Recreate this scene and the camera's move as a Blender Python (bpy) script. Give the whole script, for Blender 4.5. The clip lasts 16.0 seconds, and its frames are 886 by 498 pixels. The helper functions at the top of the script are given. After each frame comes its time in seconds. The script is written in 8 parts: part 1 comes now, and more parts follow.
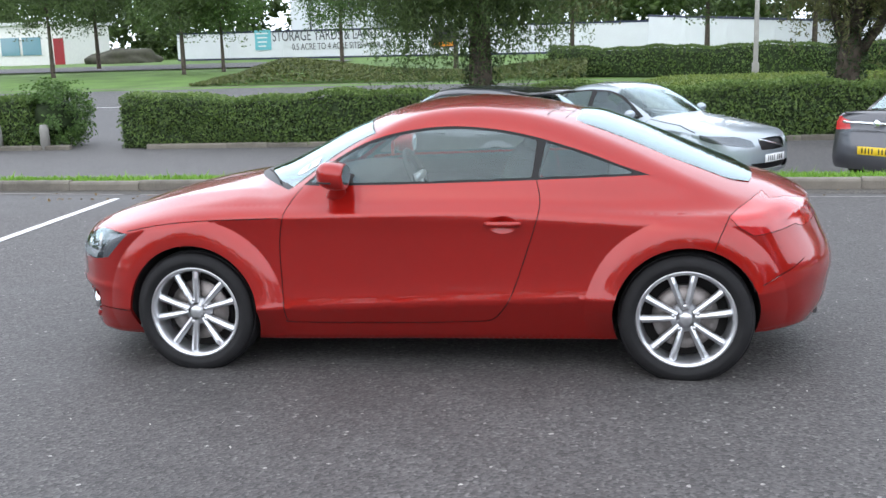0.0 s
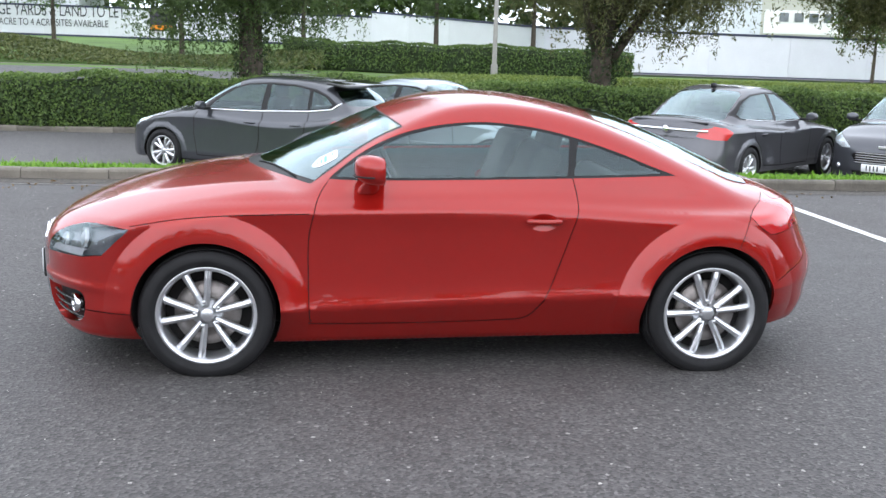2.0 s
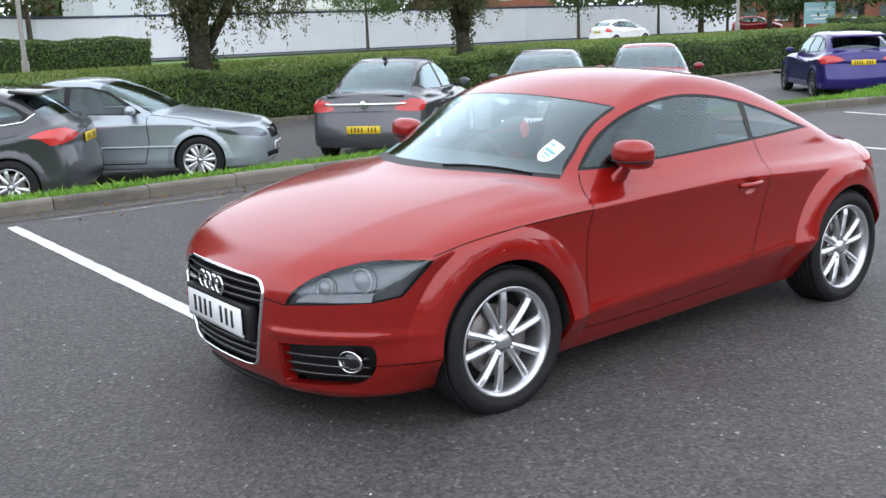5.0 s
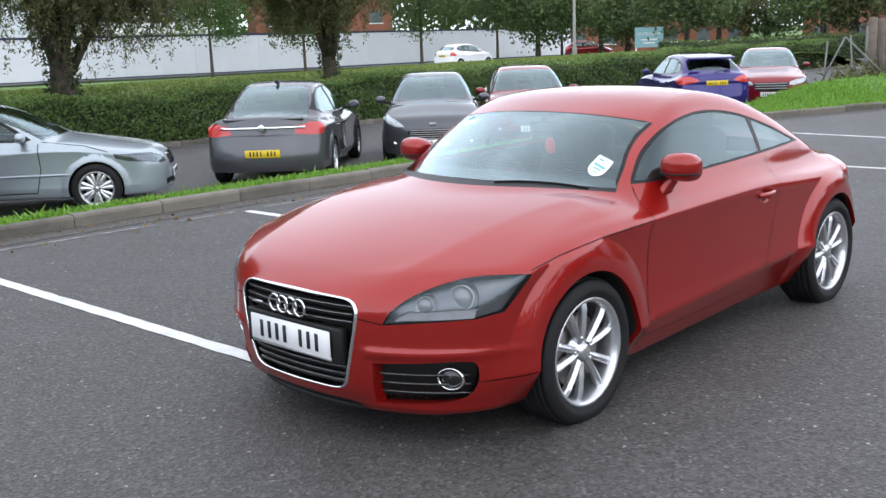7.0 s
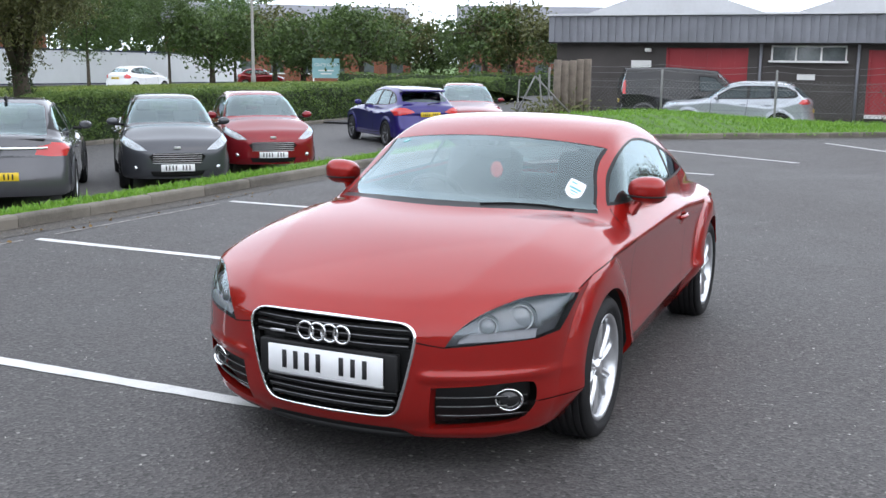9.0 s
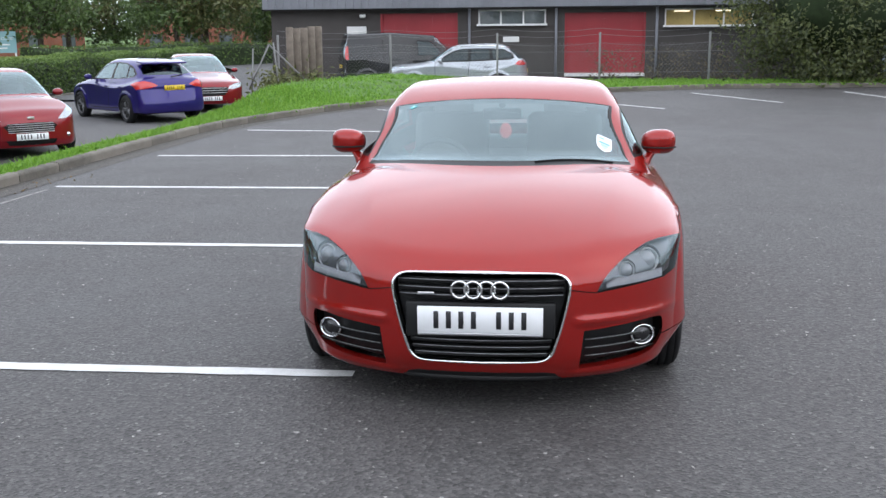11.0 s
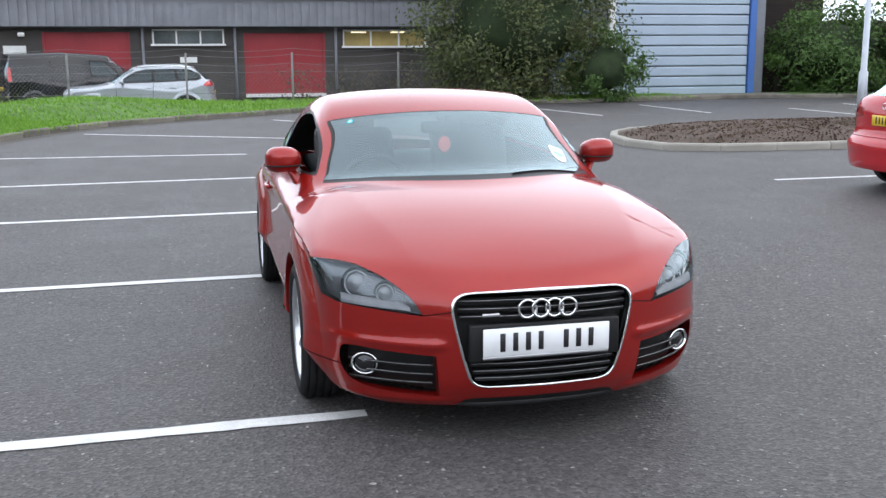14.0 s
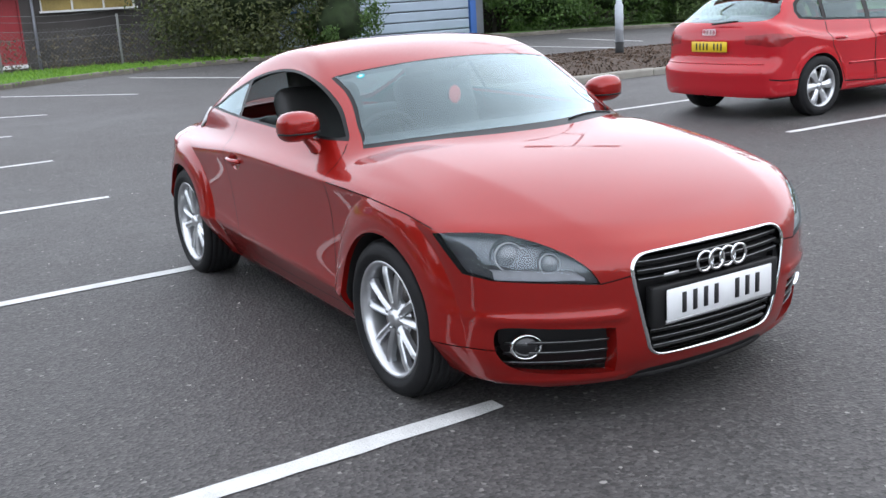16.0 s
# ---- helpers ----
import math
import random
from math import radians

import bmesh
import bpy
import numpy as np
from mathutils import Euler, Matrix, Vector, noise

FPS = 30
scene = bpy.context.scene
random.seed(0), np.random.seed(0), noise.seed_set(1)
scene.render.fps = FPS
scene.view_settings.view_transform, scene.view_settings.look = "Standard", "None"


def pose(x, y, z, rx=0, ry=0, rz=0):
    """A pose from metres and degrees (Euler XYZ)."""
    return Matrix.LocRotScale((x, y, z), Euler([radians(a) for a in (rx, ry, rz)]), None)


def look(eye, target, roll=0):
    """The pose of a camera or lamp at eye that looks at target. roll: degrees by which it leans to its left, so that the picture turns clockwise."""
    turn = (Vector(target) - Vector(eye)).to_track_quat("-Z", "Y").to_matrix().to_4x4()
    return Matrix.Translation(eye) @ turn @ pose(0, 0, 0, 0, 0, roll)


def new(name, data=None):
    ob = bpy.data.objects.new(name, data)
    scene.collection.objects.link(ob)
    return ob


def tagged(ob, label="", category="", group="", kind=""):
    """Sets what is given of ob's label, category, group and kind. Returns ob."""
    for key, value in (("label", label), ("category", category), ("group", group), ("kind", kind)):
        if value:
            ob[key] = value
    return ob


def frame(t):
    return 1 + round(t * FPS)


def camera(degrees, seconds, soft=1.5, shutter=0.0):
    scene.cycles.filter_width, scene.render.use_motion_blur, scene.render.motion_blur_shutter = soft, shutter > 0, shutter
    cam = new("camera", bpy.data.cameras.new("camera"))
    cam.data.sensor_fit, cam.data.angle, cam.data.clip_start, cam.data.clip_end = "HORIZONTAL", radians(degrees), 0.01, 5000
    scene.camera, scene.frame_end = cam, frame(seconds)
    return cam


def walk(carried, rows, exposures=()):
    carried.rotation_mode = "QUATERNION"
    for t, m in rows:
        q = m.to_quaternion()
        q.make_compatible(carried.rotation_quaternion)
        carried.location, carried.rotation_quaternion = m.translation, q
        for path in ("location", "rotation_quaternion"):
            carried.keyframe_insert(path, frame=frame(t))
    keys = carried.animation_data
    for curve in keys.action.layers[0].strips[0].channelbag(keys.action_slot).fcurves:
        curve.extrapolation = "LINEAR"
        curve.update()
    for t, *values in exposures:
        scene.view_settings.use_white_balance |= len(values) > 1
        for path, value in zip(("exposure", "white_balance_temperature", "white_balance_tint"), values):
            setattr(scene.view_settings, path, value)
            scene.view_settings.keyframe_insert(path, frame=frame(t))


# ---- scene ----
cam = camera(47.1, 16.0)

PATH = [
    (0, (0.904, -5.636, 1.59), (0.567, -3.703, 1.201), -1.7),
    (0.5, (0.719, -5.644, 1.587), (0.481, -3.692, 1.222), -0.5),
    (1, (0.324, -5.643, 1.593), (0.203, -3.68, 1.231), 0.1),
    (1.5, (-0.143, -5.595, 1.596), (-0.1, -3.631, 1.22), 1.2),
    (2, (-0.708, -5.575, 1.597), (-0.463, -3.632, 1.193), 1.7),
    (2.5, (-1.281, -5.46, 1.583), (-0.899, -3.531, 1.222), 2.0),
    (3, (-1.854, -5.291, 1.588), (-1.272, -3.41, 1.236), 1.6),
    (3.5, (-2.394, -4.998, 1.596), (-1.647, -3.175, 1.249), 1.1),
    (4, (-2.9, -4.676, 1.605), (-2.033, -2.912, 1.235), 0.1),
    (4.2, (-3.111, -4.538, 1.604), (-2.17, -2.818, 1.211), -0.3),
    (6.3, (-4.48, -3.32, 1.615), (-3.092, -1.94, 1.206), -2.9),
    (6.5, (-4.537, -3.31, 1.616), (-3.124, -1.954, 1.213), -2.5),
    (7, (-4.597, -3.298, 1.62), (-3.185, -1.941, 1.212), -2.1),
    (7.5, (-4.646, -3.248, 1.624), (-3.229, -1.903, 1.196), -0.9),
    (8, (-4.886, -2.993, 1.616), (-3.356, -1.781, 1.183), -0.8),
    (8.5, (-5.13, -2.541, 1.587), (-3.458, -1.523, 1.176), 0.2),
    (9, (-5.424, -2.004, 1.601), (-3.631, -1.194, 1.24), 0.7),
    (9.2, (-5.545, -1.781, 1.61), (-3.714, -1.097, 1.188), 0.7),
    (11.3, (-6.171, -0.208, 1.597), (-4.222, -0.036, 1.181), -0.6),
    (11.5, (-6.184, -0.181, 1.595), (-4.234, -0.035, 1.174), -0.5),
    (12, (-6.19, -0.15, 1.599), (-4.24, -0.023, 1.173), -0.0),
    (12.5, (-6.187, -0.066, 1.601), (-4.238, 0.025, 1.161), 0.4),
    (13, (-6.156, 0.337, 1.6), (-4.214, 0.215, 1.138), -0.3),
    (13.5, (-5.951, 0.815, 1.554), (-4.009, 0.576, 1.138), -0.7),
    (14, (-5.746, 1.301, 1.544), (-3.839, 0.838, 1.16), -0.3),
    (14.5, (-5.473, 1.749, 1.549), (-3.631, 1.096, 1.121), -1.0),
    (15, (-5.16, 2.128, 1.536), (-3.386, 1.317, 1.093), -0.8),
    (15.5, (-4.866, 2.466, 1.537), (-3.16, 1.538, 1.058), -2.1),
    (16, (-4.6, 2.622, 1.521), (-2.932, 1.633, 1.034), -3.4),
]
walk(cam, [(t, look(eye, target, roll)) for t, eye, target, roll in PATH], [(0, 0.20), (2.0, 0.27), (3.0, 0.20), (4.2, 0.0), (7.0, -0.12), (12.0, -0.08), (16.0, -0.06)])

# ---- sky and sun: a bright overcast day ----
world = bpy.data.worlds.new("overcast_sky")
scene.world = world
world.use_nodes = True
wn, wl = world.node_tree.nodes, world.node_tree.links
sky = wn.new("ShaderNodeTexSky")
sky.sky_type, sky.sun_disc = "NISHITA", False
sky.sun_elevation, sky.sun_rotation = radians(48), radians(200)
sky.air_density, sky.dust_density, sky.ozone_density = 1.0, 6.0, 0.6
tex = wn.new("ShaderNodeTexCoord")
cloud = wn.new("ShaderNodeTexNoise")
cloud.inputs["Scale"].default_value, cloud.inputs["Detail"].default_value = 2.2, 6
ramp = wn.new("ShaderNodeValToRGB")
ramp.color_ramp.elements[0].position, ramp.color_ramp.elements[0].color = 0.25, (12.3, 13.5, 15.7, 1)
ramp.color_ramp.elements[1].position, ramp.color_ramp.elements[1].color = 0.75, (19.3, 20.7, 23.3, 1)
mixs = wn.new("ShaderNodeMix")
mixs.data_type = "RGBA"
mixs.inputs[0].default_value = 0.88
wl.new(tex.outputs["Generated"], cloud.inputs["Vector"])
wl.new(cloud.outputs["Fac"], ramp.inputs[0])
wl.new(sky.outputs[0], mixs.inputs[6])
wl.new(ramp.outputs[0], mixs.inputs[7])
# a thin bright overcast, brighter towards the horizon than overhead
sep, lift, up = wn.new("ShaderNodeSeparateXYZ"), wn.new("ShaderNodeMapRange"), wn.new("ShaderNodeVectorMath")
lift.inputs[1].default_value, lift.inputs[2].default_value, lift.inputs[3].default_value, lift.inputs[4].default_value = 0.0, 1.0, 1.5, 1.0
up.operation = "SCALE"
wl.new(tex.outputs["Generated"], sep.inputs[0])
wl.new(sep.outputs[2], lift.inputs[0])
wl.new(mixs.outputs[2], up.inputs[0])
wl.new(lift.outputs[0], up.inputs[3])
wl.new(up.outputs[0], wn["Background"].inputs[0])
wn["Background"].inputs[1].default_value = 0.1

sun_data = bpy.data.lights.new("sun", "SUN")
sun_data.energy, sun_data.angle, sun_data.color = 0.9, radians(170), (1.0, 0.97, 0.95)
sun = new("sun", sun_data)
sun.matrix_basis = look((-12, -30, 40), (0, 0, 0))

# ---- materials ----


def shader(name, base=(0.5, 0.5, 0.5), rough=0.5, metal=0.0, coat=0.0, spec=0.5, vary=0.0, scale=4.0, bump=0.0, bscale=60.0, tint=None, emit=None, strength=0.0, trans=0.0, per_object=0.0, coat_rough=0.03):
    """A procedural material: base colour varied at two scales, fine relief, gloss."""
    m = bpy.data.materials.new(name)
    m.use_nodes = True
    nt = m.node_tree
    b = nt.nodes["Principled BSDF"]
    b.inputs["Base Color"].default_value = (*base, 1)
    b.inputs["Roughness"].default_value, b.inputs["Metallic"].default_value = rough, metal
    b.inputs["Coat Weight"].default_value, b.inputs["Coat Roughness"].default_value = coat, coat_rough
    b.inputs["Specular IOR Level"].default_value, b.inputs["Transmission Weight"].default_value = spec, trans
    if emit:
        b.inputs["Emission Color"].default_value, b.inputs["Emission Strength"].default_value = (*emit, 1), strength
    tc = nt.nodes.new("ShaderNodeTexCoord")
    if vary or tint:
        n1, n2 = nt.nodes.new("ShaderNodeTexNoise"), nt.nodes.new("ShaderNodeTexNoise")
        n1.inputs["Scale"].default_value, n1.inputs["Detail"].default_value = scale, 5
        n2.inputs["Scale"].default_value, n2.inputs["Detail"].default_value = scale * 14, 3
        ad = nt.nodes.new("ShaderNodeMath")
        ad.operation = "MULTIPLY_ADD"
        ad.inputs[1].default_value = 0.35
        nt.links.new(tc.outputs["Object"], n1.inputs["Vector"])
        nt.links.new(tc.outputs["Object"], n2.inputs["Vector"])
        nt.links.new(n2.outputs["Fac"], ad.inputs[0])
        nt.links.new(n1.outputs["Fac"], ad.inputs[2])
        val = ad.outputs[0]
        if per_object:
            oi, a2 = nt.nodes.new("ShaderNodeObjectInfo"), nt.nodes.new("ShaderNodeMath")
            a2.operation = "MULTIPLY_ADD"
            a2.inputs[1].default_value = per_object
            nt.links.new(oi.outputs["Random"], a2.inputs[0])
            nt.links.new(val, a2.inputs[2])
            val = a2.outputs[0]
        r = nt.nodes.new("ShaderNodeValToRGB")
        lo = tuple(c * (1 - vary) for c in base)
        hi = tint or tuple(min(1, c * (1 + vary)) for c in base)
        r.color_ramp.elements[0].position, r.color_ramp.elements[0].color = 0.42, (*lo, 1)
        r.color_ramp.elements[1].position, r.color_ramp.elements[1].color = 0.95 + per_object, (*hi, 1)
        nt.links.new(val, r.inputs[0])
        nt.links.new(r.outputs[0], b.inputs["Base Color"])
    if bump:
        nb, bp = nt.nodes.new("ShaderNodeTexNoise"), nt.nodes.new("ShaderNodeBump")
        nb.inputs["Scale"].default_value, nb.inputs["Detail"].default_value = bscale, 4
        bp.inputs["Strength"].default_value, bp.inputs["Distance"].default_value = bump, 0.01
        nt.links.new(tc.outputs["Object"], nb.inputs["Vector"])
        nt.links.new(nb.outputs["Fac"], bp.inputs["Height"])
        nt.links.new(bp.outputs[0], b.inputs["Normal"])
    return m


def glass(name, tintc, alpha, rough=0.0, f0=0.06, rise=3.6):
    """Tinted car or window glass: see-through film with a sharp surface reflection, stronger at a slant."""
    m = bpy.data.materials.new(name)
    m.use_nodes = True
    nt = m.node_tree
    nt.nodes.remove(nt.nodes["Principled BSDF"])
    tr, gl, mx, lw, pw, mr = (nt.nodes.new("ShaderNode" + n) for n in ("BsdfTransparent", "BsdfGlossy", "MixShader", "LayerWeight", "Math", "MapRange"))
    tr.inputs[0].default_value = (*[c * alpha for c in tintc], 1)
    gl.inputs["Roughness"].default_value = rough
    gl.inputs["Color"].default_value = (0.80, 0.96, 1.0, 1)
    lw.inputs["Blend"].default_value = 0.5
    pw.operation = "POWER"
    pw.inputs[1].default_value = rise
    mr.inputs[3].default_value, mr.inputs[4].default_value = f0, 1.0
    nt.links.new(lw.outputs["Facing"], pw.inputs[0])
    nt.links.new(pw.outputs[0], mr.inputs[0])
    nt.links.new(mr.outputs[0], mx.inputs[0])
    nt.links.new(tr.outputs[0], mx.inputs[1])
    nt.links.new(gl.outputs[0], mx.inputs[2])
    nt.links.new(mx.outputs[0], nt.nodes["Material Output"].inputs["Surface"])
    return m


def paint(name, base, metal=0.55, rough=0.32, flake=0.0):
    """Car paint: a metallic base under a clear coat, with fine flake and a little road film."""
    m = shader(name, base, rough, metal, coat=1.0, spec=0.05, vary=0.06, scale=1.5)
    nt = m.node_tree
    b = nt.nodes["Principled BSDF"]
    tc = nt.nodes.new("ShaderNodeTexCoord")
    v, bp = nt.nodes.new("ShaderNodeTexVoronoi"), nt.nodes.new("ShaderNodeBump")
    v.inputs["Scale"].default_value = 900
    bp.inputs["Strength"].default_value, bp.inputs["Distance"].default_value = flake, 0.001
    nt.links.new(tc.outputs["Object"], v.inputs["Vector"])
    nt.links.new(v.outputs["Distance"], bp.inputs["Height"])
    nt.links.new(bp.outputs[0], b.inputs["Normal"])
    b.inputs["Coat IOR"].default_value = 1.53
    n = nt.nodes.new("ShaderNodeTexNoise")
    n.inputs["Scale"].default_value, n.inputs["Detail"].default_value = 3, 6
    mr = nt.nodes.new("ShaderNodeMapRange")
    mr.inputs[3].default_value, mr.inputs[4].default_value = 0.006, 0.035
    nt.links.new(tc.outputs["Object"], n.inputs["Vector"])
    nt.links.new(n.outputs["Fac"], mr.inputs[0])
    nt.links.new(mr.outputs[0], b.inputs["Coat Roughness"])
    return m


M_RED = paint("metallic_orange_red", (0.283, 0.0088, 0.0062), 0.40, 0.36, 0.05)
M_BLACK = shader("black_plastic", (0.009, 0.009, 0.0095), 0.5, spec=0.3, bump=0.1, bscale=400)
M_GLOSSBLACK = shader("gloss_black", (0.01, 0.01, 0.011), 0.12, coat=0.5)
M_SEAL = shader("black_window_seal", (0.01, 0.01, 0.011), 0.4, spec=0.25)
M_GAP = shader("panel_gap", (0.006, 0.005, 0.005), 0.9)
M_LINING = shader("dark_lining", (0.022, 0.022, 0.024), 0.85, vary=0.2, scale=20)
M_RUBBER = shader("tyre_rubber", (0.013, 0.013, 0.014), 0.7, spec=0.25, vary=0.25, scale=14, bump=0.15, bscale=150)
M_ALLOY = shader("silver_alloy", (0.62, 0.63, 0.65), 0.28, 0.85, coat=0.4, vary=0.06, scale=9)
M_CHROME = shader("chrome", (0.85, 0.86, 0.87), 0.08, 1.0)
M_SATIN = shader("satin_metal", (0.6, 0.6, 0.61), 0.32, 0.9)
M_DARKTRIM = shader("dark_chrome_trim", (0.32, 0.32, 0.33), 0.3, 0.9)
M_DISC = shader("brake_disc", (0.22, 0.2, 0.19), 0.4, 0.8, vary=0.2, scale=30)
M_GLASS = glass("tinted_glass", (0.72, 0.84, 0.82), 0.76, 0.0, 0.07)
M_SCREEN = glass("windscreen_glass", (0.80, 0.94, 0.95), 0.92, 0.0, 0.08, 2.7)
M_LENS = glass("clear_lens", (1, 1, 1), 0.92, 0.0, 0.05)
M_LAMPBACK = shader("smoked_lamp_housing", (0.13, 0.138, 0.155), 0.24, 0.6, vary=0.25, scale=10)
M_REFLECT = shader("lamp_reflector", (0.75, 0.77, 0.8), 0.12, 1.0)
M_LAMPGREY = shader("grey_light_strip", (0.20, 0.21, 0.23), 0.3, 0.4, vary=0.2, scale=20)
M_LAMPSILVER = shader("lamp_silver", (0.5, 0.52, 0.55), 0.3, 0.6, vary=0.3, scale=14)
M_TAIL = shader("red_tail_lens", (0.40, 0.012, 0.014), 0.12, coat=0.8, vary=0.15, scale=8)
M_TAILHI = shader("bright_red_lens", (0.55, 0.03, 0.03), 0.15, coat=0.8)
M_TAILDK = shader("deep_red_lens", (0.26, 0.009, 0.012), 0.2, coat=0.4, vary=0.3, scale=12)
M_AMBER = shader("amber_lens", (0.85, 0.3, 0.04), 0.15, coat=0.6)
M_PLATEW = shader("white_plate", (0.78, 0.79, 0.8), 0.3, vary=0.03, scale=20)
M_PLATEY = shader("yellow_plate", (0.72, 0.5, 0.02), 0.35, vary=0.05, scale=20)
M_INK = shader("black_ink", (0.012, 0.012, 0.014), 0.5)
M_STICKTEAL = shader("pale_teal_print", (0.16, 0.42, 0.46), 0.5)
M_STICKW = shader("white_sticker", (0.75, 0.8, 0.82), 0.5)
M_LEATHER = shader("black_leather", (0.025, 0.024, 0.024), 0.5, vary=0.2, scale=12, bump=0.2, bscale=200)
M_TAG = shader("red_air_freshener", (0.7, 0.06, 0.04), 0.6)

# ---- building helpers ----


def part(name, bm, material, parent=None, label="", smooth=True):
    """One bmesh as one mesh object under a thing or a part."""
    me = bpy.data.meshes.new(name)
    bm.normal_update()
    bm.to_mesh(me)
    bm.free()
    me.materials.append(material)
    if smooth:
        me.shade_smooth()
    ob = new(name, me)
    ob.parent = parent
    if label:
        ob["label"] = label
    return ob


def mesh_part(name, verts, faces, material, parent=None, label="", smooth=False, normals=None):
    me = bpy.data.meshes.new(name)
    me.from_pydata([tuple(map(float, v)) for v in verts], [], [tuple(map(int, f)) for f in faces])
    if smooth or normals is not None:
        me.shade_smooth()
    if normals is not None:
        me.normals_split_custom_set_from_vertices([tuple(map(float, n)) for n in normals])
    me.materials.append(material)
    ob = new(name, me)
    ob.parent = parent
    if label:
        ob["label"] = label
    return ob


def thing(name, label, category, m=Matrix.Identity(4), group="", kind=""):
    """An empty at the base of a thing, which parents its parts."""
    ob = new(name)
    ob.empty_display_size = 0.1
    ob.matrix_basis = m
    return tagged(ob, label, category, group, kind)


def add_box(bm, c, s, rot=None, bevel=0.0, seg=1):
    """A box of size s centred at c, turned by rot (a matrix), with bevelled edges, joined into bm."""
    r = bmesh.ops.create_cube(bm, size=1)
    vs = r["verts"]
    bmesh.ops.scale(bm, vec=s, verts=vs)
    if bevel:
        es = {e for v in vs for e in v.link_edges}
        out = bmesh.ops.bevel(bm, geom=list(es), offset=bevel, segments=seg, profile=0.5, affect="EDGES", clamp_overlap=True)
        vs = list({v for f in out["faces"] for v in f.verts} | {v for v in vs if v.is_valid})
        vs = list({w for v in vs for f in v.link_faces for w in f.verts} | set(vs))
    m = Matrix.Translation(c) @ (rot.to_4x4() if rot else Matrix.Identity(4))
    bmesh.ops.transform(bm, matrix=m, verts=vs)
    return bm


def box(c, s, rot=None, bevel=0.0, seg=1):
    return add_box(bmesh.new(), c, s, rot, bevel, seg)


def tube(points, radii, sides=10, caps=True, bm=None):
    """A round tube along points, with a radius for each."""
    bm = bm or bmesh.new()
    pts = [Vector(p) for p in points]
    if not hasattr(radii, "__len__"):
        radii = [radii] * len(pts)
    rings = []
    up = None
    for i, p in enumerate(pts):
        d = (pts[min(i + 1, len(pts) - 1)] - pts[max(i - 1, 0)]).normalized()
        if up is None:
            up = Vector((0, 0, 1)) if abs(d.z) < 0.9 else Vector((1, 0, 0))
        a = d.cross(up).normalized()
        up = a.cross(d).normalized()
        rings.append([bm.verts.new(p + radii[i] * (math.cos(q) * a + math.sin(q) * up)) for q in (2 * math.pi * k / sides for k in range(sides))])
    for r0, r1 in zip(rings, rings[1:]):
        for k in range(sides):
            bm.faces.new((r0[k], r0[(k + 1) % sides], r1[(k + 1) % sides], r1[k]))
    if caps:
        bm.faces.new(rings[0][::-1])
        bm.faces.new(rings[-1])
    return bm


def lathe(profile, sides=32, axis="y", bm=None, closed=False):
    """Turns a profile of (radius, height) round an axis."""
    bm = bm or bmesh.new()
    rings = []
    for r, h in profile:
        ring = []
        for k in range(sides):
            q = 2 * math.pi * k / sides
            c, s = r * math.cos(q), r * math.sin(q)
            ring.append(bm.verts.new({"y": (c, h, s), "z": (c, s, h), "x": (h, c, s)}[axis]))
        rings.append(ring)
    pairs = list(zip(rings, rings[1:])) + ([(rings[-1], rings[0])] if closed else [])
    for r0, r1 in pairs:
        for k in range(sides):
            bm.faces.new((r0[k], r0[(k + 1) % sides], r1[(k + 1) % sides], r1[k]))
    bmesh.ops.recalc_face_normals(bm, faces=bm.faces)
    return bm


def prism(poly, h0, h1, axes="xyz", bm=None):
    """A flat outline pushed from h0 to h1 along the third of the named axes."""
    bm = bm or bmesh.new()
    order = ["xyz".index(a) for a in axes]

    def put(p, h):
        v = [0, 0, 0]
        for i, c in zip(order, (p[0], p[1], h)):
            v[i] = c
        return bm.verts.new(v)

    lo, hi = [put(p, h0) for p in poly], [put(p, h1) for p in poly]
    n = len(poly)
    fs = [bm.faces.new(lo[::-1]), bm.faces.new(hi)]
    fs += [bm.faces.new((lo[i], lo[(i + 1) % n], hi[(i + 1) % n], hi[i])) for i in range(n)]
    bmesh.ops.recalc_face_normals(bm, faces=fs)
    return bm

# ---- car bodies: smooth blended solids, sampled as panels along their shut lines ----
from mathutils.geometry import delaunay_2d_cdt


def cubic(knots):
    """A natural cubic spline through (x, y) knots, straight beyond its ends."""
    k = np.array(knots, float)
    x, y = k[:, 0], k[:, 1]
    n, h = len(x), np.diff(x)
    a, r = np.zeros((n, n)), np.zeros(n)
    a[0, 0] = a[-1, -1] = 1
    for i in range(1, n - 1):
        a[i, i - 1], a[i, i], a[i, i + 1] = h[i - 1], 2 * (h[i - 1] + h[i]), h[i]
        r[i] = 6 * ((y[i + 1] - y[i]) / h[i] - (y[i] - y[i - 1]) / h[i - 1])
    m = np.linalg.solve(a, r)
    s0 = (y[1] - y[0]) / h[0] - h[0] * (2 * m[0] + m[1]) / 6
    s1 = (y[-1] - y[-2]) / h[-1] + h[-1] * (m[-2] + 2 * m[-1]) / 6

    def at(q):
        q = np.asarray(q, float)
        i = np.clip(np.searchsorted(x, q) - 1, 0, n - 2)
        c = np.clip(q, x[0], x[-1])
        u, v = x[i + 1] - c, c - x[i]
        w = h[i]
        out = (m[i] * u**3 + m[i + 1] * v**3) / (6 * w) + (y[i] / w - m[i] * w / 6) * u + (y[i + 1] / w - m[i + 1] * w / 6) * v
        return out + s0 * np.minimum(q - x[0], 0) + s1 * np.maximum(q - x[-1], 0)

    return at


